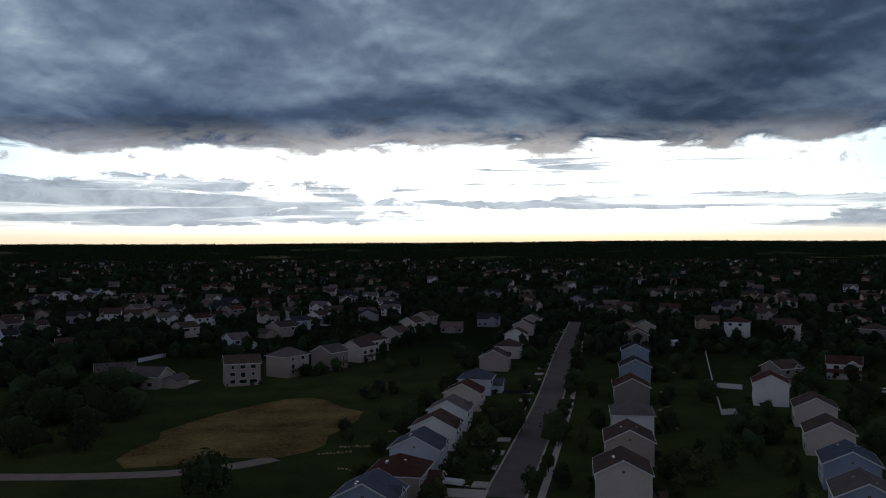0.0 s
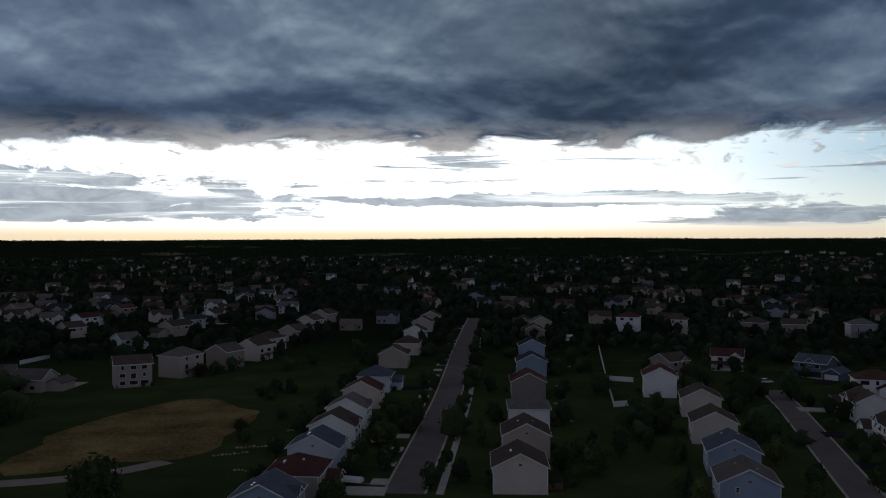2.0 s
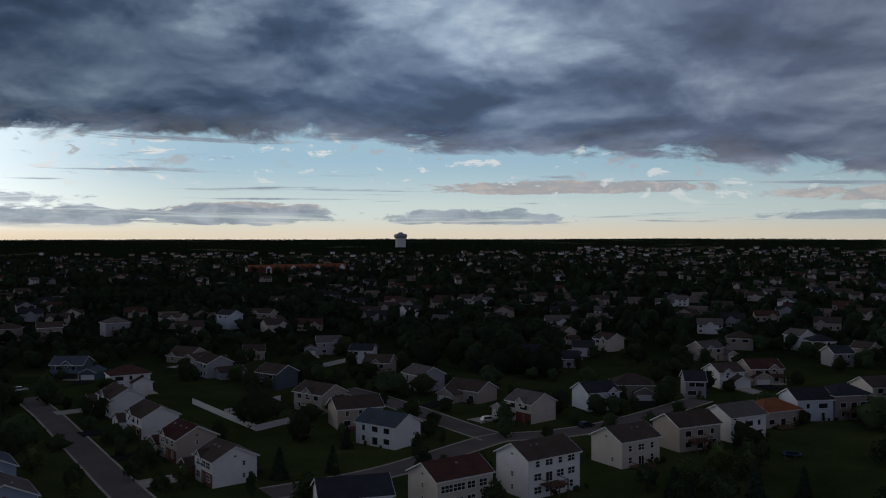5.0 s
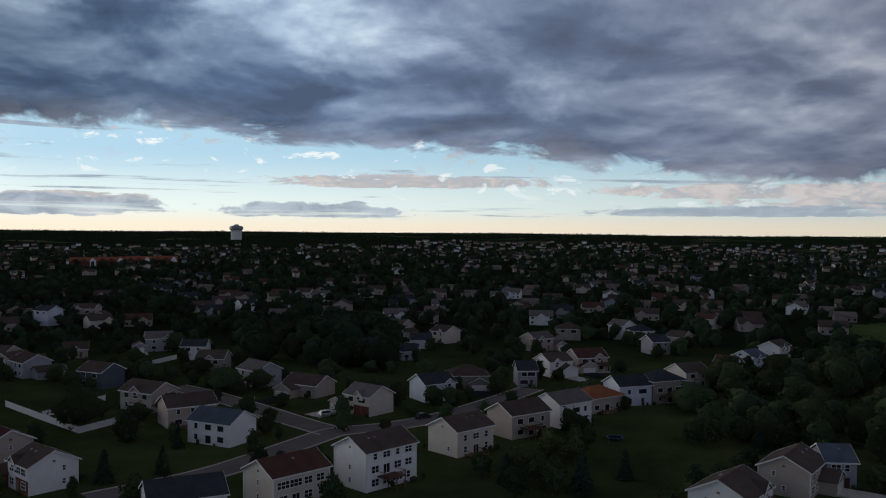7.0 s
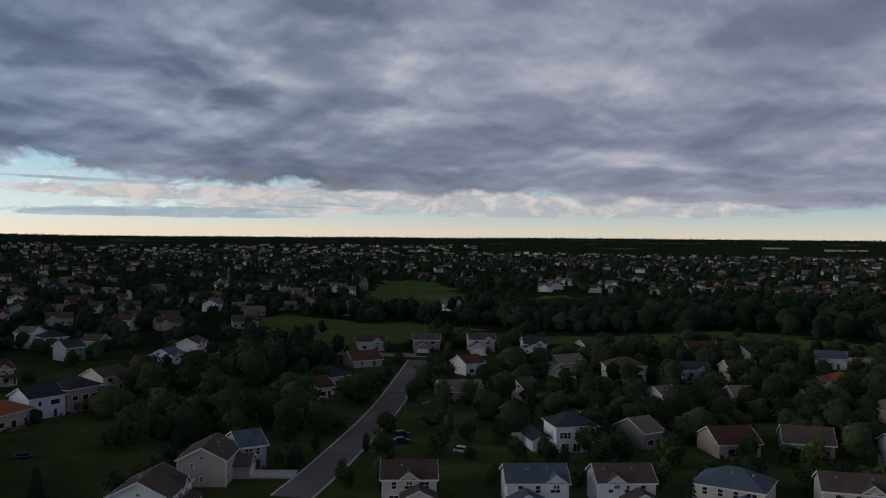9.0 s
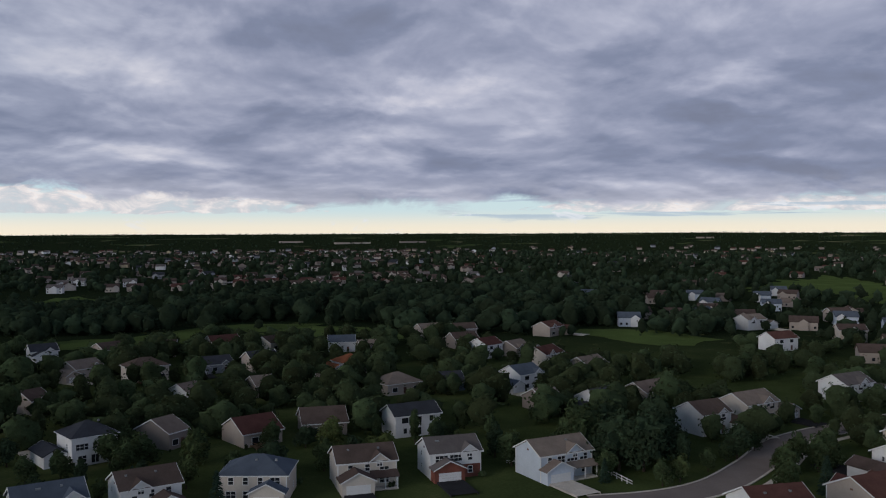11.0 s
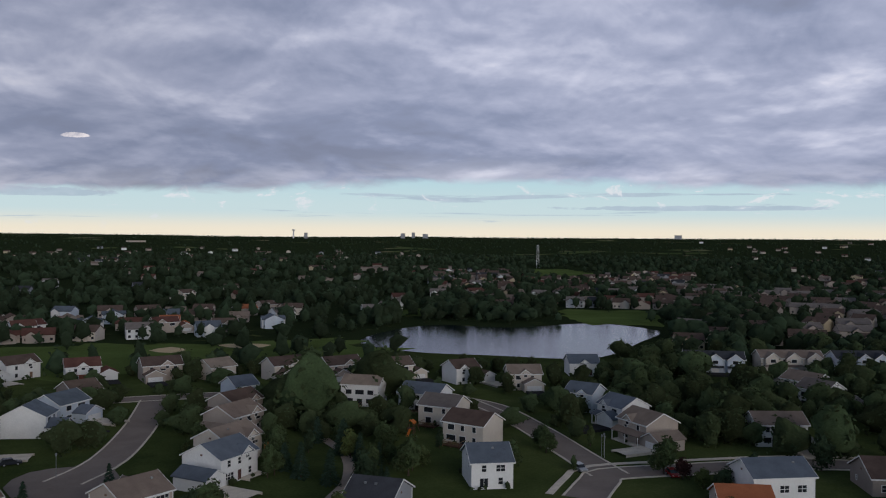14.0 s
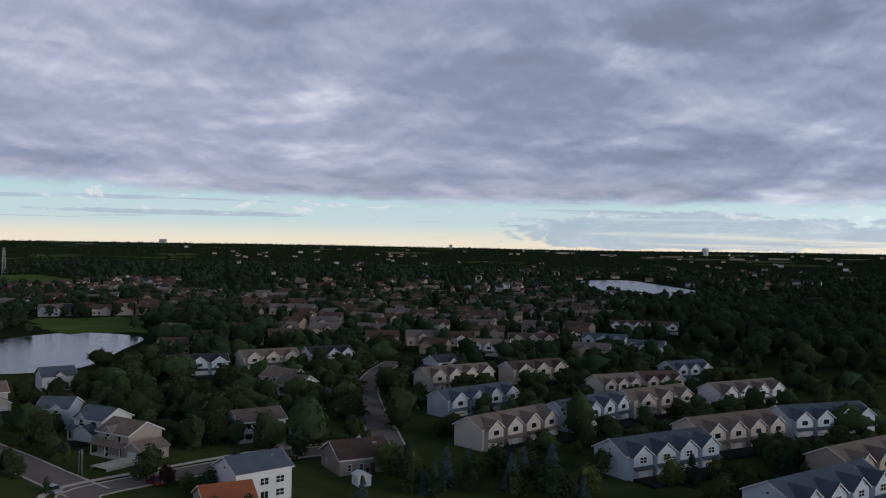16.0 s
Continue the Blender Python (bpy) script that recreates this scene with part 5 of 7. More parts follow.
house(247.9, 212.5, -67, 10.1, 10, 2, "taupe", "brown", cross=(0.0,))
house(178.4, 162.0, 149, 13.0, 10, 2, "tan", "brown", deck=1)
# the corner street
house(167.3, 140.7, 89, 13.1, 10, 2, "white", "blue")
house(117.5, 107.5, 142, 13.1, 10, 2, "white", "dark")
house(137.1, 99.3, 161, 13.1, 10, 2.2, "cream", "red", deck=1)
house(154.6, 89.5, 162, 13.9, 10, 2.9, "white", "brown", deck=2)
house(186.1, 84.3, 159, 12.0, 10, 2.2, "cream", "brown", deck=1)
house(208.8, 78.2, 152, 13.0, 10, 2.2, "tan", "brown", deck=2)
house(225.8, 71.7, 154, 12.3, 10, 2.3, "white", "grey")
house(247.6, 68.8, 151, 14.0, 10, 1.6, "tan", "orange", hip=True, deck=1)
house(261.5, 62.5, 135, 10.9, 10, 2.2, "pale", "dark")
house(269.7, 54.3, 138, 12.0, 10, 2.6, "taupe", "dark", hip=True, deck=2)
house(301.7, 49.4, 142, 15.5, 10, 2, "cream", "brown")
house(324.2, 40.9, -103, 7.3, 10, 2, "pale", "red")
house(348.3, 35.1, -22, 14.6, 10, 2, "pale", "blue")
house(386.9, 29.1, -15, 18.0, 9, 2, "white", "brown")
house(234.9, 181.5, 72, 11.2, 10, 2, "grey", "grey")
house(227.9, 156.5, -94, 12.9, 10, 1.4, "tan", "brown", garage=-1)
house(213.9, 128.4, -104, 15.4, 10, 2, "cream", "grey", cross=(1.0,), garage=-1, face="brick")
house(239.6, 118.4, -33, 10.8, 10, 2, "pale", "dark", cross=(3.0,))
house(261.9, 116.4, -60, 13.0, 11, 1.8, "taupe", "brown", hip=True)
house(277.0, 101.4, -60, 6.5, 10, 2, "grey", "dark")
house(301.3, 99.4, -36, 10.0, 10, 2, "white", "brown")
house(317.0, 91.5, -46, 12.2, 11, 2, "tan", "red")
house(363.7, 125.5, -28, 16.0, 10, 2, "tan", "grey")
house(406.5, 126.5, -74, 12.0, 11, 2, "tan", "brown", hip=True)
house(420.9, 103.6, 65, 8.9, 10, 2.5, "white", "grey")
house(415.7, 93.3, -59, 11.0, 10, 2, "white", "dark", hip=True)
house(376.2, 77.7, -47, 8.5, 10, 2, "grey", "dark")
house(409.4, 73.4, -107, 8.2, 10, 1.5, "tan", "brown")
house(490.2, 72.9, -111, 11.3, 10, 2, "cream", "red")
house(379.6, 203.9, -102, 15.4, 10, 2, "tan", "brown", cross=(0.0,))
house(382.9, 240.4, -97, 13.7, 10, 2, "slate", "dark")
house(367.0, 176.5, -111, 14.8, 10, 2, "cream", "brown")
house(344.2, 176.1, -59, 9.3, 10, 1.4, "white", "dark")
house(306.8, 181.3, -33, 7.7, 10, 2, "slate", "dark")
house(310.7, 165.4, -47, 7.3, 10, 1.3, "grey", "dark")
house(445.6, 351.4, -26, 17.4, 10, 2, "white", "dark", cross=(-4.0,))
house(431.9, 319.0, -76, 12.4, 10, 1.6, "white", "dark")
# round the straight street
house(188.5, 10.9, -11, 12.7, 10, 2, "tan", "brown", garage=1, out=3.5)
house(164.1, 19.9, -13, 12.4, 11, 2, "white", "brown")
house(197.6, 3.6, -69, 6.0, 10, 2, "grey", "blue")
house(279.9, -17.6, -64, 6.0, 11, 1.3, "white", "red")
house(305.7, -23.0, -53, 13.0, 12, 1, "tan", "dark", hip=True)
house(344.1, -39.4, -74, 12.1, 12, 1, "tan", "red")
house(390.8, -48.5, -96, 12.8, 10, 1.5, "cream", "red", cross=(3.0,))
house(383.3, -73.0, -96, 11.5, 10, 2, "taupe", "brown", garage=-1)
house(380.7, -97.8, -96, 11.6, 10, 2, "cream", "brown", cross=(3.0,), garage=-1)
house(373.9, -120.9, -96, 10.3, 10, 1.5, "white", "dark", cross=(2.0,), garage=-1)
house(318.2, -76.8, -68, 8.7, 10, 1.6, "white", "red")
house(266.0, -61.4, -94, 13.2, 11, 1.3, "tan", "tan", cross=(-3.0,))
house(265.9, -82.4, -70, 6.4, 10, 1.5, "tan", "brown", cross=(0.0,))
house(200.7, -71.9, 89, 15.5, 10, 2.4, "white", "dark", hip=True)
house(315.6, -112.8, -72, 17.5, 10, 1.5, "tan", "tan")
house(166.2, -28.4, -99, 10.3, 9.5, 2, "cream", "brown", cross=(0.0,), garage=1)
house(159.4, -52.0, -99, 11.6, 9.5, 2, "white", "blue", cross=(3.5,), garage=-1)
house(156.6, -68.8, -99, 10.9, 9.5, 2, "white", "brown", cross=(-2.0,), garage=1)
house(201.4, -93.0, -70, 6.3, 11, 1.5, "taupe", "tan")
house(190.2, -111.5, 87, 10.5, 12, 1.2, "tan", "red", deck=1)
house(186.7, -130.4, 63, 11.3, 12, 1.2, "taupe", "brown", cross=(0.0,))
house(243.0, -119.9, -74, 6.4, 9, 1.7, "white", "tan")
house(296.7, -130.9, 83, 14.0, 10, 2, "cream", "brown", hip=True, deck=1)
house(296.6, -155.7, -97, 15.4, 10, 1.2, "grey", "dark")
house(283.0, -169.7, 83, 10.7, 10, 2, "tan", "dark")
house(243.5, -146.0, -98, 6.5, 10, 1.3, "taupe", "tan")
house(228.4, -161.3, -136, 6.0, 10, 1.5, "tan", "tan")
house(360.5, -144.0, -78, 12.5, 10, 1.5, "tan", "brown")
house(350.1, -163.2, -119, 9.5, 10, 1.5, "taupe", "brown")
house(349.0, -190.0, -97, 13.1, 10, 1.5, "tan", "red")
house(333.5, -205.4, -76, 10.1, 10, 1.4, "cream", "brown")
house(309.5, -226.9, -122, 11.3, 10, 1.6, "white", "blue")
house(289.4, -226.5, -116, 8.7, 10, 1.5, "cream", "tan")
house(149.5, -89.1, -133, 13.0, 10.5, 2, "cream", "blue", hip=True, garage=1, out=3)
house(142.3, -109.6, -116, 12.1, 9.5, 2, "cream", "brown", cross=(2.5,), garage=-1, porch=True)
house(135.3, -127.8, -115, 11.2, 9.5, 2, "white", "grey", cross=(3.0,), garage=-1, out=3, face="brick")
house(119.0, -143.6, -105, 13.2, 9.5, 2, "pale", "tan", cross=(2.0,), garage=-1, out=2.5, porch=True)
house(259.7, -191.2, -100, 16.0, 10, 1.6, "white", "orange", hip=True)
house(311.1, -283.0, -104, 15.8, 10, 2, "tan", "tan")
house(308.5, -301.5, -116, 11.2, 10, 1.6, "taupe", "brown")
house(279.9, -273.1, -108, 11.6, 10, 1.6, "taupe", "brown")
house(252.2, -259.9, -87, 10.3, 10, 2, "white", "red")
house(246.9, -273.7, -83, 15.0, 10, 1.4, "taupe", "tan")
house(283.4, -340.2, -80, 25.5, 10, 1.7, "tan", "red")
house(218.3, -260.2, -80, 20.1, 10, 2, "cream", "red")
house(195.5, -252.4, -89, 17.9, 10, 1.4, "tan", "tan")
house(192.4, -212.3, -93, 15.9, 10, 2, "white", "blue", cross=(2.9,))
house(209.3, -197.2, -116, 8.7, 11, 1, "slate", "dark")
house(169.3, -146.3, 74, 12.7, 9, 2, "white", "dark")
house(216.6, -180.8, -98, 13.0, 11, 1.3, "tan", "tan", hip=True)
house(150.2, -199.5, -89, 17.5, 10, 1.7, "white", "dark", cross=(-1.9,))
house(151.0, -228.2, -95, 14.2, 10, 1.3, "tan", "tan")
house(165.5, -194.6, -97, 7.2, 10, 1.3, "taupe", "tan")
# the winding street
house(116.8, -205.0, -105, 15.0, 10, 2, "white", "brown", cross=(1.9,), garage=1, out=3)
house(115.2, -226.7, -100, 19.7, 10, 2, "cream", "tan", cross=(1.8,), garage=1)
house(108.5, -276.7, -103, 20.0, 10, 2, "white", "grey", cross=(1.6,), garage=1)
house(96.3, -304.7, -109, 21.2, 10, 2, "white", "brown", cross=(1.6,), garage=1, face="brick")
house(79.7, -330.5, -131, 21.8, 10, 2, "white", "brown", cross=(0.0,), garage=1, face="brick")
house(56.5, -345.5, -141, 18.0, 10, 2, "taupe", "tan", cross=(3.0,), garage=-1)
house(32.1, -344.7, -149, 17.9, 10, 2, "cream", "brown", cross=(0.7,), garage=-1)
house(7.3, -340.8, -150, 18.9, 10, 2, "white", "brown", cross=(2.2,), garage=-1)
house(48.3, -285.5, 32, 14.3, 10, 2.3, "white", "brown")
house(23.7, -282.2, 29, 13.7, 10, 2.5, "cream", "blue")
house(59.6, -261.9, 76, 24.6, 10, 2, "cream", "blue")
house(68.3, -243.6, 80, 22.5, 10, 2, "cream", "brown")
house(69.1, -219.9, 79, 21.4, 10, 2, "cream", "brown")
house(65.2, -191.6, 72, 16.3, 10, 2, "white", "brown")
house(61.4, -171.2, 73, 17.5, 11, 1.4, "tan", "red")
house(69.2, -142.2, -120, 10.8, 11, 2, "white", "red", cross=(2.9,))
house(12.5, -170.9, 29, 12.0, 11, 2, "cream", "brown")
house(25.1, -200.2, -90, 8.3, 10, 2.3, "white", "tan", garage=-1)
house(18.4, -221.9, -104, 8.7, 10, 2, "tan", "tan", garage=1)
house(0.2, -244.1, -110, 8.4, 11, 2, "white", "blue", garage=-1)
house(223.2, -438.1, -106, 20.6, 10, 2, "white", "tan")
house(176.2, -367.3, -110, 13.1, 10, 2, "white", "red")
house(166.6, -421.0, -139, 12.6, 10, 2, "cream", "brown", cross=(0.0,))
house(207.3, -507.0, -127, 12.7, 10, 2, "tan", "brown")
house(181.3, -561.5, -137, 18.0, 10, 2, "white", "brown", cross=(0.0,))
house(117.6, -435.6, -120, 23.5, 10, 1.6, "tan", "brown")
house(97.7, -479.0, -152, 15.1, 10, 1.6, "grey", "brown")
house(97.9, -523.9, -126, 16.0, 10, 2, "cream", "red")
house(70.6, -595.7, -138, 16.3, 10, 2, "tan", "orange")
house(29.0, -506.1, -140, 13.2, 10, 2, "grey", "grey")
house(1.1, -482.5, -154, 13.8, 10, 2, "white", "red", deck=1)
house(92.5, -579.6, -136, 14.1, 10, 2, "white", "brown")
house(23.0, -556.9, -131, 18.5, 10, 2, "cream", "brown")
house(47.9, -530.1, -140, 14.4, 10, 1.5, "tan", "brown")
# by the pond
house(-19.4, -328.0, -178, 17.1, 10, 2, "white", "red", cross=(0.0,), face="brick")
house(-42.1, -321.1, -176, 13.5, 10, 2, "tan", "brown", cross=(1.5,), garage=-1)
house(-60.5, -314.5, -156, 10.4, 10, 1.7, "cream", "tan", garage=-1)
house(-83.6, -305.0, -166, 14.2, 10, 2, "cream", "brown", cross=(1.5,), garage=-1)
house(-101.9, -298.1, -172, 13.4, 10, 2, "tan", "brown", cross=(1.5,), garage=-1)
house(-122.4, -288.3, -180, 15.6, 10, 2, "cream", "brown", garage=1, porch=True)
house(-141.6, -273.7, -175, 14.9, 10, 2, "white", "brown", garage=1)
house(-153.2, -254.1, 159, 11.2, 10, 2, "cream", "tan", garage=1, cross=(0.0,))
house(-189.4, -271.1, 157, 11.2, 11, 1.7, "white", "blue", cross=(0.0,))
house(-7.6, -259.5, -134, 11.2, 10, 2, "pale", "blue", garage=1)
house(-13.3, -278.6, -155, 9.1, 10, 2, "taupe", "brown")
house(-34.4, -183.8, -143, 17.3, 10.5, 2, "white", "blue", deck=1)
house(-38.9, -198.1, -143, 18.1, 10, 2, "cream", "tan", deck=1)
house(-45.7, -223.8, -141, 18.7, 10, 2, "tan", "tan")
house(-50.0, -242.0, -145, 17.6, 10, 2, "tan", "brown")
house(-58.9, -268.0, -163, 7.7, 10, 2, "pale", "blue")
house(-14.2, -162.2, 29, 15.6, 10, 2, "tan", "tan")
house(-93.3, -249.4, -39, 12.0, 9, 2.4, "white", "tan", deck=1)
house(-107.1, -233.8, -52, 13.0, 10, 2, "white", "blue", deck=1)
house(-104.1, -214.7, -53, 11.0, 10, 2, "cream", "grey", deck=1)
house(-101.1, -191.8, -59, 11.7, 10, 2, "cream", "brown", deck=1)
house(-87.4, -159.3, -17, 8.6, 11, 2, "white", "blue")
house(-56.8, -144.4, -44, 9.0, 11, 2, "grey", "dark")
house(-67.7, -475.0, -172, 22.3, 10, 2, "tan", "red")
house(0.7, -479.3, -168, 17.3, 10, 2, "white", "red")
house(-72.1, -490.6, 171, 15.6, 9, 1.8, "white", "orange")
house(-91.1, -467.8, 162, 19.9, 10, 1.6, "tan", "brown")
house(-197.2, -515.0, 171, 12.0, 10, 2, "white", "grey")
house(-223.7, -547.5, 132, 14.1, 10, 1.6, "white", "grey")
house(-125.4, -555.4, -170, 13.5, 10, 1.6, "tan", "orange")
house(-148.7, -586.1, -154, 17.5, 10, 1.5, "tan", "brown")
house(-108.0, -700.5, -147, 21.2, 10, 2, "cream", "brown")
house(-151.8, -215.3, 119, 9.0, 10, 2, "pale", "blue", cross=(1.5,))
house(-149.3, -193.5, 94, 10.2, 10, 2, "white", "blue")
house(-142.5, -171.6, 90, 17.3, 10, 2, "tan", "tan", cross=(-1.5,), porch=True)
house(-171.7, -160.2, 155, 12.8, 9.5, 2, "white", "tan", garage=1)
house(-131.2, -123.2, -18, 12.3, 10, 2.4, "white", "blue")
house(-121.6, -121.2, 149, 9.7, 10, 1, "tan", "orange")
house(-162.5, -119.8, 149, 13.2, 12, 1.3, "taupe", "brown")
house(-220.6, -185.4, -83, 15.4, 10, 2.2, "white", "grey")
house(-232.1, -207.1, -87, 21.9, 10, 2, "cream", "tan")
# townhouses
house(-240.7, -256.0, 145, 22.3, 10, 2, "pale", "dark", units=3, group="townhouse blocks")
house(-270.5, -246.5, 154, 24.4, 10, 2, "cream", "tan", units=3, group="townhouse blocks")
house(-294.7, -234.4, 156, 20.1, 10, 2, "pale", "dark", units=3, group="townhouse blocks")
house(-277.2, -160.3, 156, 29.3, 10, 2, "cream", "tan", units=4, group="townhouse blocks")
house(-309.2, -142.8, 153, 26.2, 10, 2, "cream", "brown", units=3, group="townhouse blocks")
house(-239.4, -131.2, 161, 29.5, 10, 2, "pale", "blue", units=4, group="townhouse blocks")
house(-208.8, -104.0, 165, 29.9, 10, 2, "cream", "tan", units=4, group="townhouse blocks")
house(-243.2, -95.2, 166, 29.7, 10, 2, "pale", "blue", units=4, group="townhouse blocks")
house(-272.6, -83.7, 156, 27.3, 10, 2, "cream", "tan", units=3, group="townhouse blocks")
house(-305.3, -62.9, 149, 29.6, 10, 2, "white", "tan", units=4, group="townhouse blocks")
house(-292.6, -104.1, 146, 15.9, 10, 2, "cream", "tan", units=3, group="townhouse blocks")
house(-309.7, -93.8, 142, 16.4, 10, 2, "cream", "brown", units=3, group="townhouse blocks")
house(-346.8, -93.6, 148, 18.6, 10, 2, "pale", "blue", units=3, group="townhouse blocks")
house(-203.2, -61.1, 152, 29.4, 11, 2, "pale", "blue", units=4, group="townhouse blocks")
house(-239.8, -52.5, 150, 30.4, 11, 2, "cream", "tan", units=4, group="townhouse blocks")
house(-271.4, -34.0, 141, 30.2, 11, 2, "pale", "blue", units=4, group="townhouse blocks")
house(-188.3, -23.6, 156, 33.0, 11, 2, "pale", "blue", units=4, group="townhouse blocks")
house(-226.1, -17.6, 155, 31.8, 11, 2, "tan", "tan", units=4, group="townhouse blocks")
house(-298.1, -181.0, 159, 16.3, 10, 2, "pale", "dark")
house(-365.9, -190.9, 106, 17.3, 10, 2, "white", "tan", units=3, group="townhouse blocks")
house(-406.5, -188.4, 118, 24.2, 10, 2, "tan", "brown", units=3, group="townhouse blocks")
house(-429.1, -157.6, 101, 21.8, 10, 2, "pale", "blue", units=3, group="townhouse blocks")
house(-412.2, -129.7, 97, 17.4, 10, 2, "white", "blue", units=3, group="townhouse blocks")
house(-521.3, -176.7, 110, 20.1, 10, 2, "white", "brown", units=3, group="townhouse blocks")
house(-528.4, -157.3, 110, 19.8, 10, 2, "white", "brown", units=3, group="townhouse blocks")

# ---- trees among the houses ----
FENCES = [
    [(170.6, 223.9), (163.0, 199.9), (156.4, 177.8), (169.9, 177.9)],
    [(165.0, 201.6), (190.4, 205.2)],
    [(122.8, 403.0), (96.6, 307.1), (82.8, 255.3), (89.5, 256.8)],
    [(95.4, 303.6), (104.0, 298.7)],
    [(-132.8, 373.2), (-126.8, 391.3)],
    [(245.3, 243.3), (265.3, 246.5)],
]
for line in FENCES:
    for (ax, ay), (bx, by) in zip(line, line[1:]):
        for k in range(13):
            OPEN_CELLS[(int((ax + (bx - ax) * k / 12) // 5), int((ay + (by - ay) * k / 12) // 5))] = 0.1
rnd = random.Random(11)


def grove(corners, count, h0, h1, kinds, pad):
    """Trees strewn over an area of the plan, clear of houses and streets."""
    xs, ys = [p[0] for p in corners], [p[1] for p in corners]
    made = 0
    for _ in range(count * 12):
        if made >= count:
            return
        x, y = rnd.uniform(min(xs), max(xs)), rnd.uniform(min(ys), max(ys))
        if inside(x, y, corners) and is_free(x, y, pad):
            tree(x, y, rnd.uniform(h0, h1), rnd.choice(kinds), rnd.choice((0, 0, 1, 1, 2)), rnd.uniform(0.9, 1.15))
            block(x, y, 1.6)
            made += 1


# single trees along the streets
tree(28.6, 217.4, 9.8, 2, 0)
tree(23.5, 192.9, 5.0, 0, 0)
tree(45.9, 300.2, 7.5, 0, 0)
tree(68.8, 409.1, 8.0, 0, 0)
tree(55.9, 346.3, 6.8, 1, 0)
tree(17.9, 176.1, 6.0, 0, 0)
tree(18.2, 230.3, 7.8, 0, 0)
tree(16.3, 248.6, 5.2, 1, 0)
tree(28.7, 300.6, 6.8, 0, 0)
tree(6.2, 372.4, 8.8, 0, 0)
tree(-39.6, 324.7, 7.5, 0, 0)
tree(-21.2, 338.1, 7.0, 1, 0)
tree(-11.7, 356.1, 5.8, 0, 0)
tree(-47.6, 169.5, 11.8, 3, 0)
tree(84.6, 276.0, 8.0, 2, 0)
tree(64.9, 195.1, 10.5, 2, 0)
tree(79.6, 219.5, 7.2, 0, 0)
tree(116.8, 279.1, 9.8, 0, 0)
tree(126.8, 287.1, 6.5, 0, 0)
tree(119.7, 246.4, 8.8, 3, 0)
tree(0.5, 186.8, 4.8, 0, 0)
tree(9.4, 191.2, 4.2, 1, 0)
tree(31.5, 174.0, 4.8, 0, 0)
tree(126.5, 258.8, 10.0, 0, 0)
tree(107.3, 207.9, 9.8, 2, 0)
tree(102.3, 186.6, 12.0, 2, 0)
tree(96.9, 166.1, 6.0, 0, 0)
tree(94.4, 152.4, 6.8, 0, 0)
tree(119.9, 195.2, 8.5, 4, 0)
tree(122.4, 213.4, 9.2, 2, 0)
tree(142.0, 258.8, 9.5, 0, 0)
tree(153.9, 158.8, 8.0, 0, 0)
tree(136.0, 129.8, 5.8, 2, 0)
tree(154.1, 120.2, 8.0, 5, 0)
tree(173.4, 221.5, 11.5, 4, 0)
tree(158.5, 181.8, 12.0, 2, 0)
tree(107.1, 150.2, 4.5, 0, 0)
tree(108.3, 162.3, 6.0, 0, 0)
tree(116.3, 134.0, 5.2, 2, 0)
tree(184.0, 129.3, 6.2, 0, 0)
tree(189.0, 118.7, 6.2, 0, 0)
tree(159.3, 182.5, 10.0, 2, 0)
tree(155.9, 160.6, 7.5, 0, 0)
tree(158.4, 124.6, 6.8, 2, 0)
tree(138.3, 132.4, 6.2, 5, 0)
tree(138.6, 85.8, 8.8, 1, 0)
tree(198.3, 125.3, 7.0, 0, 0)
tree(184.9, 130.2, 6.0, 0, 0)
tree(230.3, 108.0, 6.0, 0, 0)
tree(200.4, 64.5, 7.8, 2, 0)
tree(204.4, 123.1, 3.0, 0, 3)
tree(299.8, 101.8, 5.0, 0, 0)
tree(317.7, 96.6, 6.5, 0, 0)
tree(255.5, 102.8, 7.2, 0, 0)
tree(221.6, 183.7, 7.2, 0, 0)
tree(175.6, -16.5, 6.5, 0, 0)
tree(194.3, -26.9, 8.0, 0, 0)
tree(231.0, -61.3, 10.5, 0, 0)
tree(206.5, -58.9, 7.0, 1, 2)
tree(259.9, -28.9, 12.0, 0, 0)
tree(208.8, -44.5, 12.0, 2, 0)
tree(227.8, -45.4, 9.0, 2, 0)
tree(287.5, -55.2, 9.5, 2, 0)
tree(282.9, -13.9, 7.2, 0, 0)
tree(194.0, -60.5, 3.5, 6, 0)
tree(192.0, -72.5, 2.8, 6, 0)
tree(179.0, -90.5, 8.8, 0, 0)
tree(189.4, -79.2, 6.0, 0, 0)
tree(192.1, -47.0, 3.8, 4, 0)
tree(110.4, -131.8, 7.5, 1, 0)
tree(80.0, -185.8, 8.5, 0, 0)
tree(87.0, -191.4, 7.0, 0, 0)
tree(98.1, -192.5, 5.0, 0, 0)
tree(90.9, -220.1, 4.8, 0, 0)
tree(84.5, -151.3, 6.2, 0, 0)
tree(82.0, -168.6, 7.2, 1, 0)
tree(77.8, -166.8, 7.8, 0, 0)
tree(45.2, -186.5, 8.5, 1, 0)
tree(40.9, -230.7, 18.5, 0, 0)
tree(66.4, -293.3, 12.5, 0, 0)
tree(21.1, -251.7, 12.0, 0, 0)
tree(58.7, -215.0, 12.8, 0, 0)
tree(8.8, -270.0, 8.5, 0, 0)
tree(38.3, -356.0, 12.0, 2, 0)
tree(59.0, -196.0, 8.2, 0, 0)
tree(-6.8, -218.5, 9.0, 1, 0)
tree(-12.0, -220.5, 7.2, 0, 0)
tree(-25.1, -222.5, 8.8, 0, 0)
tree(-36.6, -256.4, 6.8, 0, 0)
tree(-44.6, -283.6, 7.5, 0, 0)
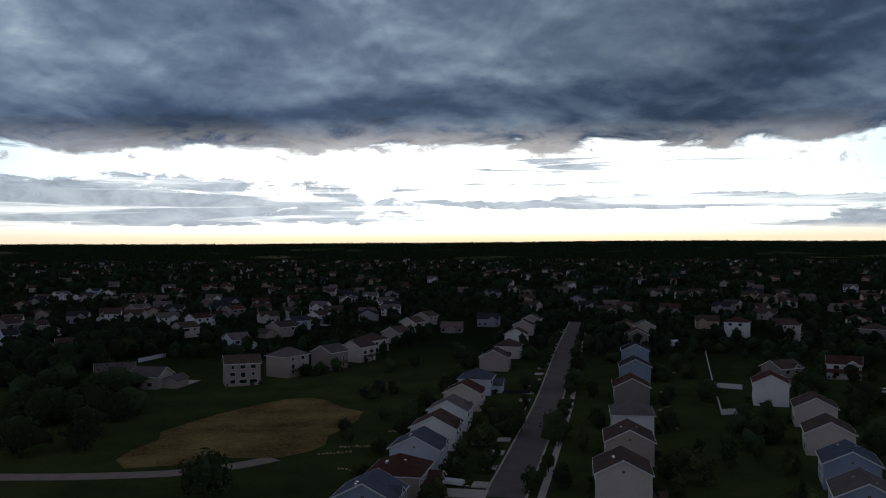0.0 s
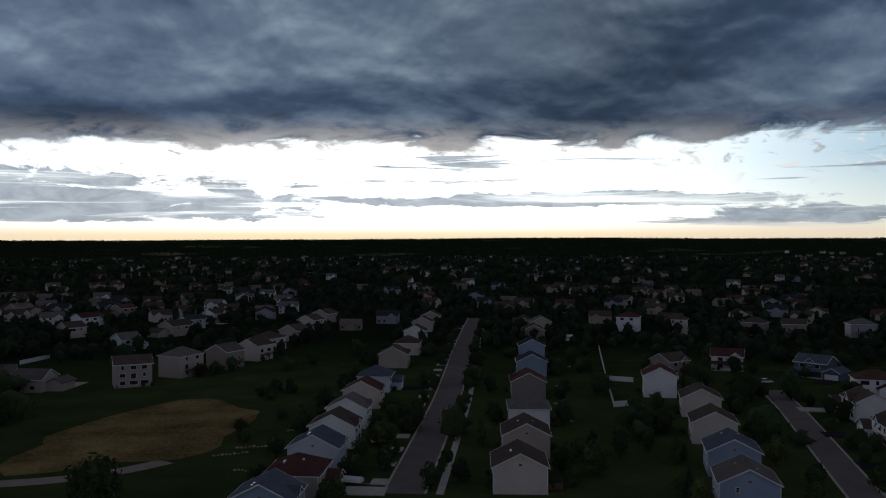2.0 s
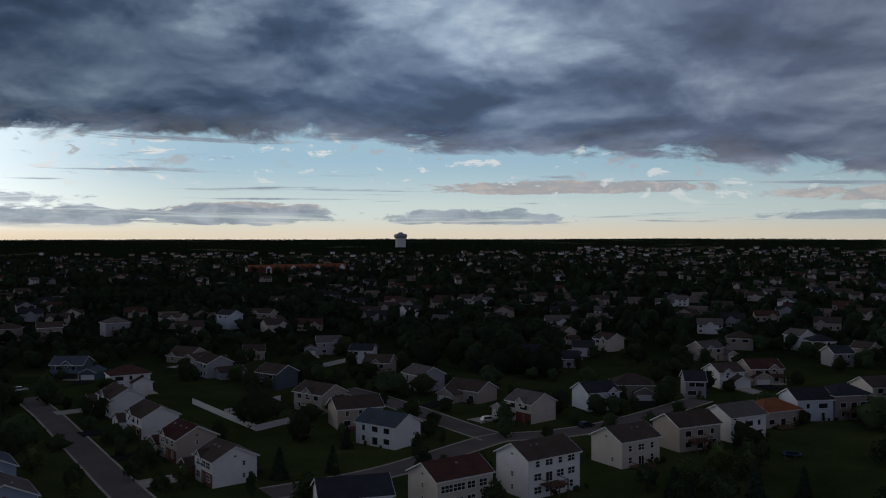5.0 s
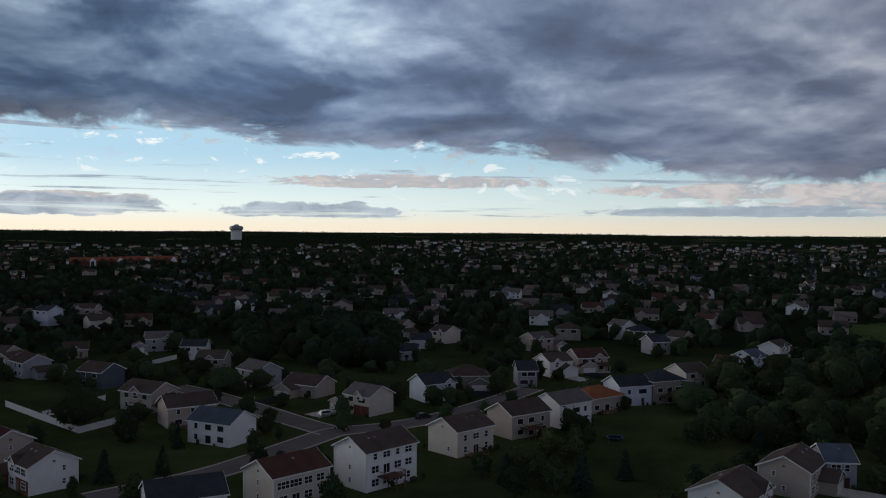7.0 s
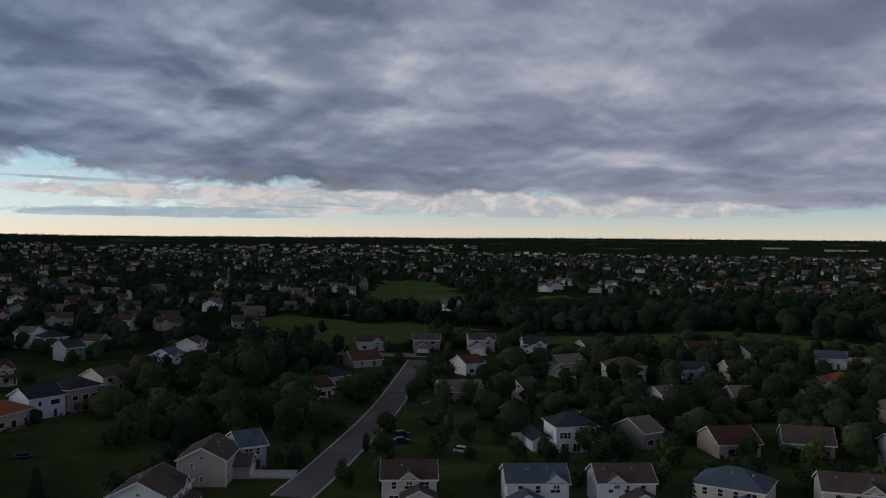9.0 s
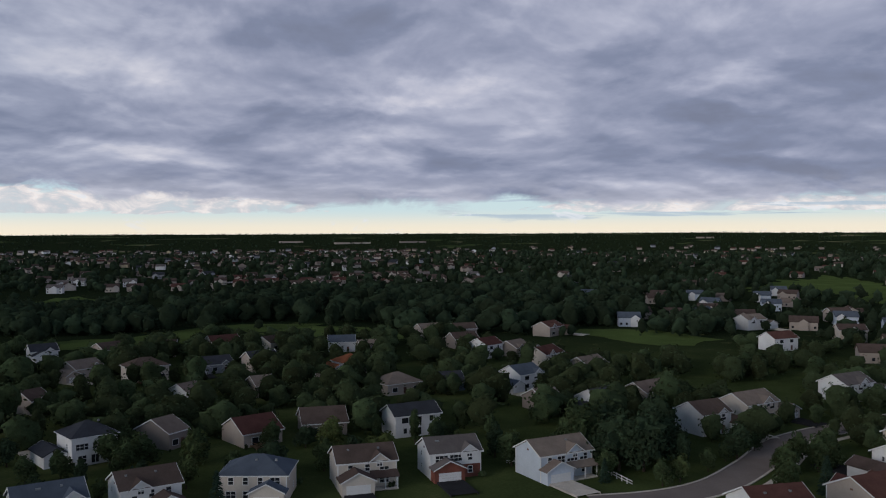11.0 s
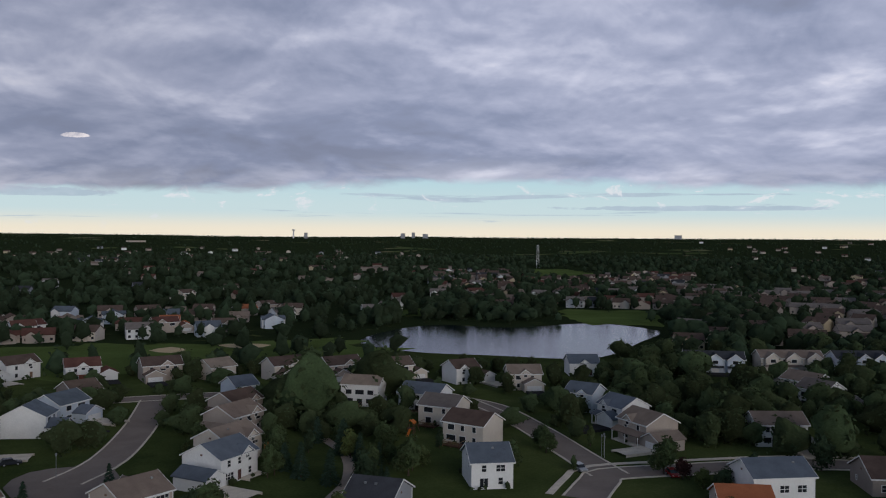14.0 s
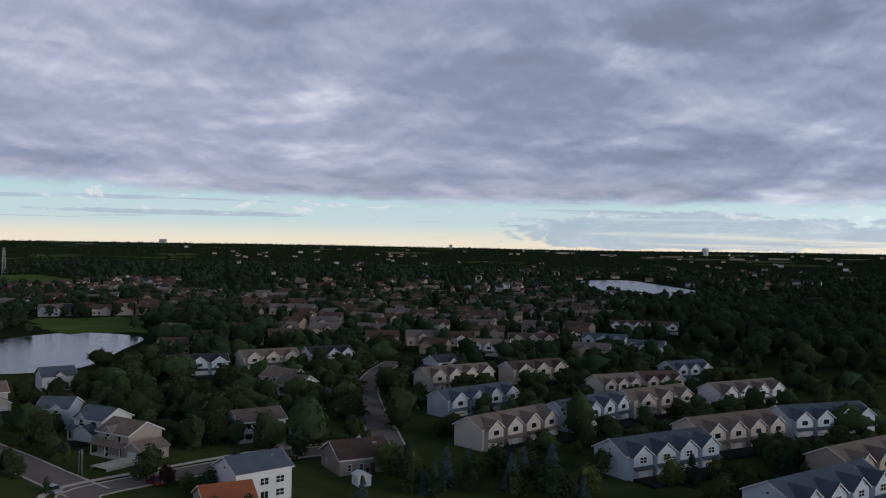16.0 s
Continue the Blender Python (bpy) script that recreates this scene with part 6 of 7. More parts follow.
tree(-94.8, -310.6, 10.0, 5, 0)
tree(-129.8, -333.8, 3.8, 5, 0)
tree(-69.3, -226.6, 18.8, 2, 0)
tree(-67.4, -234.4, 16.0, 2, 0)
tree(-68.3, -185.1, 6.8, 5, 0)
tree(-65.4, -164.4, 4.8, 5, 0)
tree(-82.9, -217.1, 5.0, 6, 0)
tree(-74.0, -170.2, 9.2, 0, 0)
tree(-126.3, -223.5, 10.8, 0, 0)
tree(-162.7, -262.3, 10.2, 0, 0)
tree(1.2, -178.3, 5.5, 5, 0)
tree(-14.7, -188.1, 4.8, 5, 0)
tree(-18.4, -204.9, 7.8, 0, 0)
tree(-128.7, -268.5, 13.0, 5, 0)
tree(-163.6, -291.7, 7.0, 5, 0)
tree(-174.4, -296.4, 7.0, 5, 0)
tree(-106.6, -154.4, 5.8, 0, 0)
tree(-112.2, -174.9, 7.0, 0, 0)
tree(-116.3, -194.0, 7.2, 0, 0)
tree(-132.2, -194.5, 10.0, 0, 0)
tree(-119.6, -159.4, 11.2, 0, 0)
tree(-125.8, -148.4, 8.8, 0, 0)
tree(-125.4, -141.7, 6.2, 0, 3)
tree(-152.3, -162.8, 8.8, 0, 0)
tree(-164.0, -166.3, 9.2, 2, 0)
tree(-100.7, -251.7, 17.2, 5, 0)
tree(-91.5, -300.4, 10.8, 5, 0)
tree(-153.1, -349.4, 14.8, 3, 0)
tree(-206.1, -158.1, 11.2, 0, 0)
tree(-170.6, -141.3, 14.2, 3, 0)
tree(-174.6, -134.6, 10.2, 1, 0)
tree(-259.6, -178.4, 8.0, 0, 0)
tree(-201.6, -133.8, 13.2, 2, 0)
tree(-242.4, -152.7, 7.2, 0, 0)
tree(-209.0, -140.3, 10.0, 0, 0)
tree(-226.3, -169.9, 8.8, 0, 0)
tree(-246.1, -170.2, 12.0, 0, 0)
tree(-232.0, -122.7, 8.0, 0, 0)
tree(-223.0, -88.7, 12.2, 2, 0)
tree(-212.6, -64.8, 7.2, 0, 0)
tree(-211.0, -57.3, 10.8, 0, 0)
tree(-229.8, -50.7, 8.5, 0, 0)
tree(-273.3, -73.5, 7.2, 0, 0)
tree(-250.1, -38.7, 9.0, 0, 0)
tree(-271.1, -27.5, 9.5, 0, 0)
tree(-207.8, -92.8, 4.8, 5, 0)
tree(-161.2, -94.6, 8.5, 6, 0)
tree(-164.0, -106.8, 7.5, 5, 0)
tree(-162.0, -146.9, 10.2, 2, 0)
tree(-170.9, -134.3, 7.5, 1, 0)
tree(-126.0, -149.5, 8.8, 0, 0)
tree(-126.6, -143.2, 5.2, 0, 3)
tree(-140.1, -188.5, 9.5, 0, 0)
tree(-110.3, -160.9, 3.8, 0, 0)
tree(-345.5, -129.1, 9.8, 0, 0)
tree(-307.7, -152.8, 7.5, 0, 0)
tree(-307.1, -178.6, 6.2, 2, 0)
tree(-299.4, -98.9, 5.5, 1, 0)
tree(-303.0, -135.9, 8.8, 0, 0)
tree(-235.3, -149.3, 4.8, 1, 0)
# groves and hedgerows
grove([(270.3, 222.7), (378.0, 307.6), (437.2, 303.3), (387.8, 212.8), (307.3, 158.1), (280.4, 149.0), (267.3, 185.3)], 26, 8, 12, (3, 4, 4, 2), 1.0)
grove([(235.3, 45.5), (291.3, 44.3), (322.7, 27.8), (361.9, -0.3), (292.9, -17.2), (246.3, -21.0), (208.2, -12.4), (216.9, 6.5), (204.2, 27.3)], 38, 9, 14, (3, 4, 3, 2, 1), 1.0)
grove([(209.4, 28.0), (217.8, 11.9), (238.0, 20.4), (226.9, 31.8)], 7, 6, 9, (5, 6), 1.0)
grove([(150.3, 73.3), (173.8, 83.5), (189.3, 76.0), (204.9, 58.5), (177.6, 39.8), (166.3, 37.3)], 14, 5, 9, (0, 1, 5), 1.0)
grove([(-110.9, 214.0), (-137.9, 273.4), (-133.6, 304.7), (-109.1, 292.9), (-88.3, 254.8), (-86.2, 219.5), (-94.7, 197.7)], 22, 8, 12, (3, 4, 4), 1.0)
grove([(-138.1, 330.1), (-166.3, 417.2), (-148.5, 465.1), (-117.7, 376.2), (-111.5, 316.2)], 10, 7, 10, (4, 2, 5), 1.0)
grove([(-16.9, 301.7), (-28.9, 302.0), (-47.5, 271.4), (-26.0, 212.5), (-21.0, 218.3), (-12.5, 290.5)], 9, 3, 6, (0, 1), 1.0)
grove([(52.0, 177.6), (69.3, 236.3), (97.7, 287.8), (85.3, 229.0), (67.2, 177.4)], 8, 5, 9, (2, 0), 1.0)
grove([(240.3, -68.5), (364.0, -104.0), (324.6, -165.6), (267.9, -223.4), (187.6, -284.4), (148.7, -241.3), (121.5, -191.9), (159.8, -152.2), (194.9, -106.9)], 130, 7, 11.5, (0, 0, 2, 3, 4, 1), 0.5)
grove([(112.3, -143.0), (157.7, -206.3), (151.1, -238.7), (102.2, -166.1), (103.3, -152.5)], 18, 10, 14, (3, 4, 3), 1.0)
grove([(35.8, -177.0), (49.7, -226.4), (48.5, -250.7), (37.1, -247.9), (33.7, -208.3), (30.5, -175.4)], 6, 6, 9, (5, 5, 6), 1.0)
grove([(101.2, -149.8), (106.0, -199.0), (111.0, -259.7), (87.4, -271.2), (61.3, -236.1), (41.5, -178.8), (52.0, -165.0), (75.8, -187.8), (75.7, -162.1), (80.8, -146.9)], 44, 6, 10, (0, 1, 2, 0), 0.5)
grove([(197.8, -217.3), (178.1, -295.7), (151.7, -389.9), (94.8, -444.0), (61.1, -337.0), (106.4, -273.7), (116.7, -193.8), (138.1, -183.4)], 43, 7, 11, (0, 2, 3, 4, 1), 0.5)
grove([(65.8, -350.7), (-11.8, -388.8), (-8.9, -287.6), (37.4, -284.7)], 6, 6, 9, (0, 2), 1.0)
grove([(-39.4, -164.8), (-60.5, -221.3), (-80.6, -266.8), (-89.6, -265.2), (-64.9, -196.1), (-47.1, -163.4)], 7, 5, 8, (0, 2, 5, 1), 1.0)
grove([(-64.8, -159.9), (-74.1, -205.8), (-88.8, -246.8), (-93.4, -215.1), (-83.4, -168.4), (-74.4, -157.4)], 8, 4, 8, (0, 5, 1), 1.0)
grove([(-161.3, -212.5), (-209.4, -279.9), (-256.7, -312.3), (-244.8, -274.8), (-214.7, -225.4), (-198.4, -185.1), (-169.5, -158.0), (-162.0, -172.1), (-185.2, -219.0)], 18, 8, 12, (3, 1, 4, 0), 1.0)
grove([(-138.2, -106.2), (-157.9, -107.3), (-182.6, -97.8), (-180.3, -74.9), (-166.9, -64.3)], 18, 5, 9, (1, 3, 0, 6), 0.2)
grove([(-163.9, -90.5), (-195.8, -69.9), (-202.6, -42.7), (-190.4, -35.4), (-157.7, -77.7)], 9, 4, 7, (0, 1, 4), 0.2)
grove([(-515.4, -132.9), (-594.8, -91.7), (-596.9, -36.9), (-388.3, -23.7), (-398.2, -61.1), (-413.1, -101.0)], 14, 9, 13, (3, 4, 4), 1.0)
grove([(-258.0, -154.4), (-353.7, -175.7), (-404.4, -112.0), (-345.5, -37.3), (-287.8, -17.3), (-254.8, -15.3), (-245.0, -51.8), (-205.4, -85.4), (-204.0, -109.4)], 37, 5, 9, (0, 2, 1, 0), 0.6)
grove([(-312.7, -280.6), (-391.0, -268.1), (-269.6, -174.2), (-199.6, -136.3), (-200.0, -161.1), (-220.1, -197.2)], 24, 7, 11, (0, 3, 2, 4), 0.6)
grove([(-197.2, -353.5), (-207.7, -291.8), (-260.7, -279.6), (-204.9, -183.5), (-155.6, -150.3), (-155.3, -192.8), (-157.2, -243.1), (-139.9, -250.4)], 18, 6, 9, (0, 2, 1, 5), 0.6)
grove([(-77.0, -267.5), (-106.4, -308.5), (-102.3, -262.9), (-80.9, -193.1), (-64.5, -159.3), (-53.5, -161.4), (-60.9, -196.9)], 13, 5, 9, (0, 5, 1, 2), 0.6)
grove([(-162.2, -328.1), (-190.1, -323.2), (-217.2, -288.8), (-185.6, -228.9), (-145.1, -192.6), (-156.8, -234.3), (-145.7, -265.4)], 14, 6, 9, (0, 2, 1, 0), 0.6)
grove([(47.0, -243.0), (31.9, -267.7), (12.0, -244.8), (5.1, -192.0), (24.9, -174.0), (37.7, -195.3)], 9, 5, 8, (5, 0, 1, 2), 0.6)
# garden and belt trees on the east side
grove([(381.9, -107.0), (465.2, -130.5), (384.9, -211.6), (297.8, -283.8), (241.1, -298.9), (210.4, -261.0), (293.7, -186.3)], 70, 7, 10, (0, 2, 3, 1), 0.3)
grove([(184.0, -51.2), (234.7, -65.5), (210.6, -99.3), (167.6, -139.7), (132.2, -163.9), (114.0, -141.3), (132.6, -110.4)], 34, 5, 9, (0, 2, 1, 4), 0.3)
grove([(186.2, -291.7), (160.2, -411.8), (89.3, -491.9), (2.8, -463.3), (-11.8, -388.8), (41.4, -346.6), (115.0, -295.7)], 37, 6, 10, (0, 2, 1, 3), 0.3)
grove([(55.0, -223.8), (69.0, -280.2), (38.2, -319.7), (14.6, -295.9), (29.9, -251.4), (37.6, -232.3)], 13, 6, 10, (0, 2, 3), 0.3)
grove([(86.5, -307.5), (38.6, -363.4), (-97.5, -339.5), (-174.4, -296.4), (-206.2, -254.4), (-185.6, -228.9), (-149.6, -254.3), (-79.8, -277.3), (31.6, -297.5)], 34, 4, 8, (0, 5, 2, 1), 0.3)
grove([(51.3, -182.2), (78.0, -277.4), (30.4, -287.1), (7.5, -233.9), (7.8, -173.8)], 18, 5, 10, (0, 2, 3, 6), 0.3)
grove([(-120.4, -172.1), (-161.3, -212.5), (-211.4, -213.4), (-252.2, -183.8), (-182.2, -132.5), (-149.1, -150.3), (-123.8, -150.0)], 24, 6, 11, (0, 3, 2, 1), 0.3)
grove([(-224.5, -164.0), (-324.6, -212.4), (-392.9, -195.3), (-404.4, -112.0), (-378.3, -36.8), (-330.5, -20.1), (-254.3, -38.7), (-220.0, -75.5), (-211.9, -122.9)], 55, 4, 8, (0, 2, 1, 5), 0.2)
grove([(-169.7, -272.5), (-245.3, -312.2), (-282.5, -265.3), (-311.9, -228.3), (-241.4, -176.4), (-184.0, -161.8), (-161.4, -193.2), (-139.5, -223.7)], 37, 6, 11, (3, 0, 1, 4), 0.3)
grove([(-167.2, -69.4), (-199.9, -54.9), (-280.8, -27.0), (-287.8, -17.3), (-217.4, -12.9), (-187.7, -39.5)], 24, 4, 8, (0, 1, 4, 5), 0.2)
grove([(175.9, -34.0), (298.6, -57.3), (345.8, -124.9), (329.9, -248.7), (254.8, -207.1), (187.4, -141.7), (196.4, -85.8), (173.2, -50.4)], 70, 6, 10, (0, 2, 1, 3), 0.3)
# and on the west side
grove([(72.9, 326.9), (133.2, 474.9), (235.0, 418.3), (308.5, 316.1), (269.7, 242.6), (197.7, 202.7), (161.5, 248.7), (149.0, 309.5), (91.8, 296.1)], 40, 4, 8, (0, 2, 1), 0.5)
grove([(177.9, 242.2), (309.4, 299.4), (364.4, 206.2), (489.3, 95.2), (419.6, 31.0), (307.5, 101.1), (237.4, 155.6), (190.2, 183.9)], 60, 5, 9, (0, 2, 1, 4), 0.3)
grove([(-242.4, 468.7), (-194.3, 608.7), (-37.7, 678.1), (200.0, 589.0), (262.5, 508.6), (189.2, 366.7), (138.1, 406.7), (5.3, 519.8), (-86.8, 462.8), (-145.4, 377.1)], 70, 5, 9, (0, 2, 4), 0.3)
grove([(-258.0, -154.4), (-353.7, -175.7), (-404.4, -112.0), (-345.5, -37.3), (-287.8, -17.3), (-254.8, -15.3), (-245.0, -51.8), (-205.4, -85.4), (-204.0, -109.4)], 37, 5, 9, (0, 2, 1, 0), 0.6)
grove([(-312.7, -280.6), (-391.0, -268.1), (-269.6, -174.2), (-199.6, -136.3), (-200.0, -161.1), (-220.1, -197.2)], 24, 7, 11, (0, 3, 2, 4), 0.6)
grove([(-197.2, -353.5), (-207.7, -291.8), (-260.7, -279.6), (-204.9, -183.5), (-155.6, -150.3), (-155.3, -192.8), (-157.2, -243.1), (-139.9, -250.4)], 18, 6, 9, (0, 2, 1, 5), 0.6)
grove([(-77.0, -267.5), (-106.4, -308.5), (-102.3, -262.9), (-80.9, -193.1), (-64.5, -159.3), (-53.5, -161.4), (-60.9, -196.9)], 13, 5, 9, (0, 5, 1, 2), 0.6)
grove([(-162.2, -328.1), (-190.1, -323.2), (-217.2, -288.8), (-185.6, -228.9), (-145.1, -192.6), (-156.8, -234.3), (-145.7, -265.4)], 14, 6, 9, (0, 2, 1, 0), 0.6)
grove([(47.0, -243.0), (31.9, -267.7), (12.0, -244.8), (5.1, -192.0), (24.9, -174.0), (37.7, -195.3)], 9, 5, 8, (5, 0, 1, 2), 0.6)

def plant_yards():
    """A few garden trees round every house, more on the east side."""
    for x, y, turn, L, D, units in YARDS:
        far_out, az = math.hypot(x, y), math.degrees(math.atan2(x, y)) % 360
        if far_out > 560:
            continue
        east = 95 < az < 275
        for _ in range(10 if units else rnd.choice((3, 4, 4)) if east else rnd.choice((2, 3, 4))):
            for _ in range(5):
                u, w = rnd.uniform(-0.5, 0.5) * (L + 8), rnd.choice((-1, 1)) * (D / 2 + rnd.uniform(3.0, 13.0 if units else 7.0))
                p = pose(x, y, 0, 0, 0, turn) @ Vector((u, w, 0))
                if is_free(p.x, p.y, 0.8):
                    tree(p.x, p.y, rnd.uniform(4.5, 8.0 if units else 9.0 if east else 7.5), rnd.choice((0, 0, 1, 1, 2, 3, 0, 5)), rnd.choice((0, 0, 1, 1, 2)), rnd.uniform(0.85, 1.1))
                    block(p.x, p.y, 1.4)
                    break


def plant_streets():
    """Young trees in the grass strips along both kerbs."""
    for line, width, high in ROADS:
        run = 0.0
        for a, b in zip(line, line[1:]):
            run += (b - a).length
            if run < 15.0 or math.hypot(*b) > 520:
                continue
            d = (b - a).normalized()
            for side in (-1, 1):
                p = b + Vector((d.y, -d.x)) * side * (width / 2 + rnd.uniform(1.9, 2.6)) + d * rnd.uniform(-4, 4)
                if rnd.random() < 0.85 and is_free(p.x, p.y, -0.4):
                    tree(p.x, p.y, rnd.uniform(0.7, 1.15) * high, rnd.choice((0, 1, 0, 2)), rnd.choice((0, 0, 1, 2)), rnd.uniform(0.85, 1.05))
                    block(p.x, p.y, 1.2)
            run = rnd.uniform(-4.0, 4.0)


plant_streets()
plant_yards()

# ---- houses farther off ----
FAR_HOUSES = []


def suburb(az0, az1, r0, r1, count, kinds, gap=15.0):
    """Houses in loose curving rows over a sector of the plan."""
    made = 0
    for _ in range(count * 10):
        if made >= count:
            return
        az, r = rnd.uniform(az0, az1), math.sqrt(rnd.uniform(r0 * r0, r1 * r1))
        row = 38.0
        r = round(r / row) * row + rnd.uniform(-4, 4)
        x, y = polar(az, r)
        if r0 <= r <= r1 and is_free(x, y, gap * 0.5):
            k = rnd.choice(kinds)
            turn = -az + (rnd.choice((0, 0, 180, 15, -20, 90)) if k < 8 else rnd.choice((0, 25, -20))) + rnd.uniform(-12, 12)
            FAR_HOUSES.append((x, y, turn, k, rnd.choice((-3, 0, 3))))
            block(x, y, gap * 0.5)
            made += 1


suburb(-27, -3, 560, 900, 50, (0, 2, 3, 5, 1, 4))
suburb(0, 30, 480, 900, 46, (0, 2, 3, 5, 4, 7))
suburb(28, 50, 480, 820, 22, (0, 2, 3, 4, 5))
suburb(50, 92, 480, 860, 90, (0, 1, 2, 3, 4, 5, 3, 2))
suburb(92, 103, 560, 860, 12, (1, 0, 2, 3))
suburb(108, 135, 820, 1050, 56, (0, 1, 2, 5))
suburb(135, 158, 470, 760, 26, (0, 2, 3, 6))
suburb(158, 196, 365, 590, 44, (0, 1, 2, 3, 5, 6))
suburb(220, 250, 400, 900, 150, (8, 9, 7, 8, 9, 0), gap=16)
for az0, az1, r0, r1, count in ((-27, 28, 900, 2300, 240), (28, 62, 820, 2600, 330), (62, 104, 860, 2900, 620), (104, 135, 1050, 2500, 360), (135, 170, 760, 2600, 190), (170, 205, 600, 2600, 110), (205, 222, 560, 1250, 170), (228, 248, 900, 1250, 50), (222, 268, 1250, 3600, 90), (240, 268, 640, 2000, 70)):
    suburb(az0, az1, r0, r1, count, (0, 2, 3, 3, 4, 5, 5, 7, 2, 1), 13.0)


def build_far_houses():
    pools = {}

    def drop(key, m, g):
        a = pools.setdefault(key, Geo())
        i = len(a.v)
        a.v += [tuple(m @ Vector(p)) for p in g.v]
        a.f += [tuple(i + q for q in f) for f in g.f]

    for x, y, turn, k, c in FAR_HOUSES:
        wall = ("cream", "white", "tan", "taupe", "grey", "tan", "pale", "gold", "tan", "taupe")[k]
        roof = ("brown", "grey", "brown", "tan", "dark", "red", "blue", "brown", "grey", "brown")[k]
        L, D, h = 12 + (k % 3) if k < 8 else 17, 10.5, (4.6, 5.2, 4.4, 3.2, 5.0, 3.8, 5.0, 4.8, 5.0, 5.0)[k]
        m = pose(x, y, ground_height(x, y), 0, 0, turn)
        drop(("wall", wall), m, Geo().prism([(-D / 2, -1.5), (D / 2, -1.5), (D / 2, h), (0, h + D * 0.25), (-D / 2, h)], -L / 2, L / 2))
        drop(("roof", roof), m, gable_roof(L, D, h))
        if math.hypot(x, y) < 1300:
            w, zr = 4.8, h + 4.8 / 2 * 0.7
            for s in (-1, 1):
                y0, y1 = (-D / 2 - 1.6, -D / 2 + 1.5) if s < 0 else (D / 2 - 1.5, D / 2 + 0.8)
                drop(("wall", "white" if k in (1, 6) else wall), m, Geo().prism([(c - w / 2, -1), (c + w / 2, -1), (c + w / 2, h), (c, zr), (c - w / 2, h)], y0, y1, "y"))
                drop(("roof", roof), m, Geo().prism([(c - w / 2 - 0.3, h - 0.2), (c, zr), (c + w / 2 + 0.3, h - 0.2), (c + w / 2 + 0.3, h), (c, zr + 0.22), (c - w / 2 - 0.3, h)], y0 - 0.3, y1 + 0.3, "y"))
                for wx in (-L * 0.38, -L * 0.12, L * 0.14, L * 0.4):
                    for wz in (1.5, 4.1) if h > 5 else (1.6,):
                        yy = s * (D / 2 + 0.03)
                        drop("window", m, Geo().box(wx - 0.6, wx + 0.6, yy - 0.03, yy + 0.03, wz - 0.6, wz + 0.6))
    for key, g in pools.items():
        me = bpy.data.meshes.new("far_houses")
        me.from_pydata(g.v, [], g.f)
        kind, name = key if isinstance(key, tuple) else (key, "dark glass")
        me.materials.append({"wall": WALLS, "roof": ROOFS}[kind][name] if isinstance(key, tuple) else GLASS)
        tagged(new("far_houses", me), f"{name} {kind}s of many distant houses", "far houses", kind="stuff")


build_far_houses()

# ---- woods ----
def wood(corners, count, h0, h1, pad=0.0):
    xs, ys = [p[0] for p in corners], [p[1] for p in corners]
    out = []
    for _ in range(count * 8):
        if len(out) >= count:
            break
        x, y = rnd.uniform(min(xs), max(xs)), rnd.uniform(min(ys), max(ys))
        if inside(x, y, corners) and is_free(x, y, pad):
            out.append((x, y, rnd.uniform(h0, h1)))
    return out


OPEN = [
    [(389.4, -742.7), (419.0, -998.4), (255.9, -810.2), (143.3, -737.2), (229.3, -665.3), (316.5, -714.4)],
    [(-1360.9, -551.3), (-1504.3, -511.4), (-1301.3, -371.1), (-1112.1, -270.0), (-947.9, -263.8), (-890.8, -290.0), (-1041.6, -398.6)],
    [(-672.5, -1146.5), (-763.7, -1160.5), (-723.2, -956.4), (-596.9, -906.9)],
    [(-59.5, 286.4), (-40.8, 334.3), (-22.5, 401.7), (1.7, 487.8), (34.4, 547.4), (25.1, 400.1), (7.7, 333.0), (-11.3, 261.6), (-23.2, 212.4), (-33.1, 271.0)],
    [(978.0, -140.0), (920.0, -187.9), (707.7, -169.1), (599.6, -114.4), (627.3, -69.1)],
]


def in_open(p):
    return any(inside(p[0], p[1], q) for q in OPEN)


near_woods += wood([(429.5, -193.8), (535.4, -253.3), (612.7, -347.1), (592.3, -456.1), (478.4, -520.2), (341.8, -504.3), (276.4, -413.5), (276.7, -347.8), (344.0, -287.1), (394.6, -243.5)], 420, 11, 15)
near_woods += wood([(465.2, -130.5), (589.6, -172.2), (529.8, -231.7), (432.3, -198.2), (439.7, -162.8)], 70, 9, 13)
near_woods += wood([(563.7, -21.8), (627.9, -60.9), (555.9, -113.7), (486.2, -96.2), (506.2, -55.9)], 40, 8, 12)
near_woods += wood([(501.0, -109.5), (620.4, -165.7), (569.6, -205.2), (613.6, -261.8), (446.4, -194.0), (451.5, -146.5)], 90, 9, 13)
near_woods += wood([(307.0, -837.3), (316.8, -1002.7), (147.2, -977.8), (101.0, -840.8), (145.7, -775.1), (255.9, -810.2)], 68, 9, 13)
near_woods += wood([(255.7, -378.7), (279.9, -451.5), (255.1, -463.9), (209.6, -387.4), (221.6, -368.1)], 22, 9, 12)
near_woods += wood([(-146.8, -408.8), (-209.5, -519.6), (-282.9, -573.1), (-364.8, -546.1), (-309.5, -460.5), (-219.1, -465.4)], 68, 9, 13)
near_woods += wood([(-288.5, -346.4), (-377.2, -447.2), (-490.9, -496.9), (-407.1, -380.7), (-346.6, -307.5), (-280.6, -283.6), (-272.5, -314.3)], 68, 10, 14)
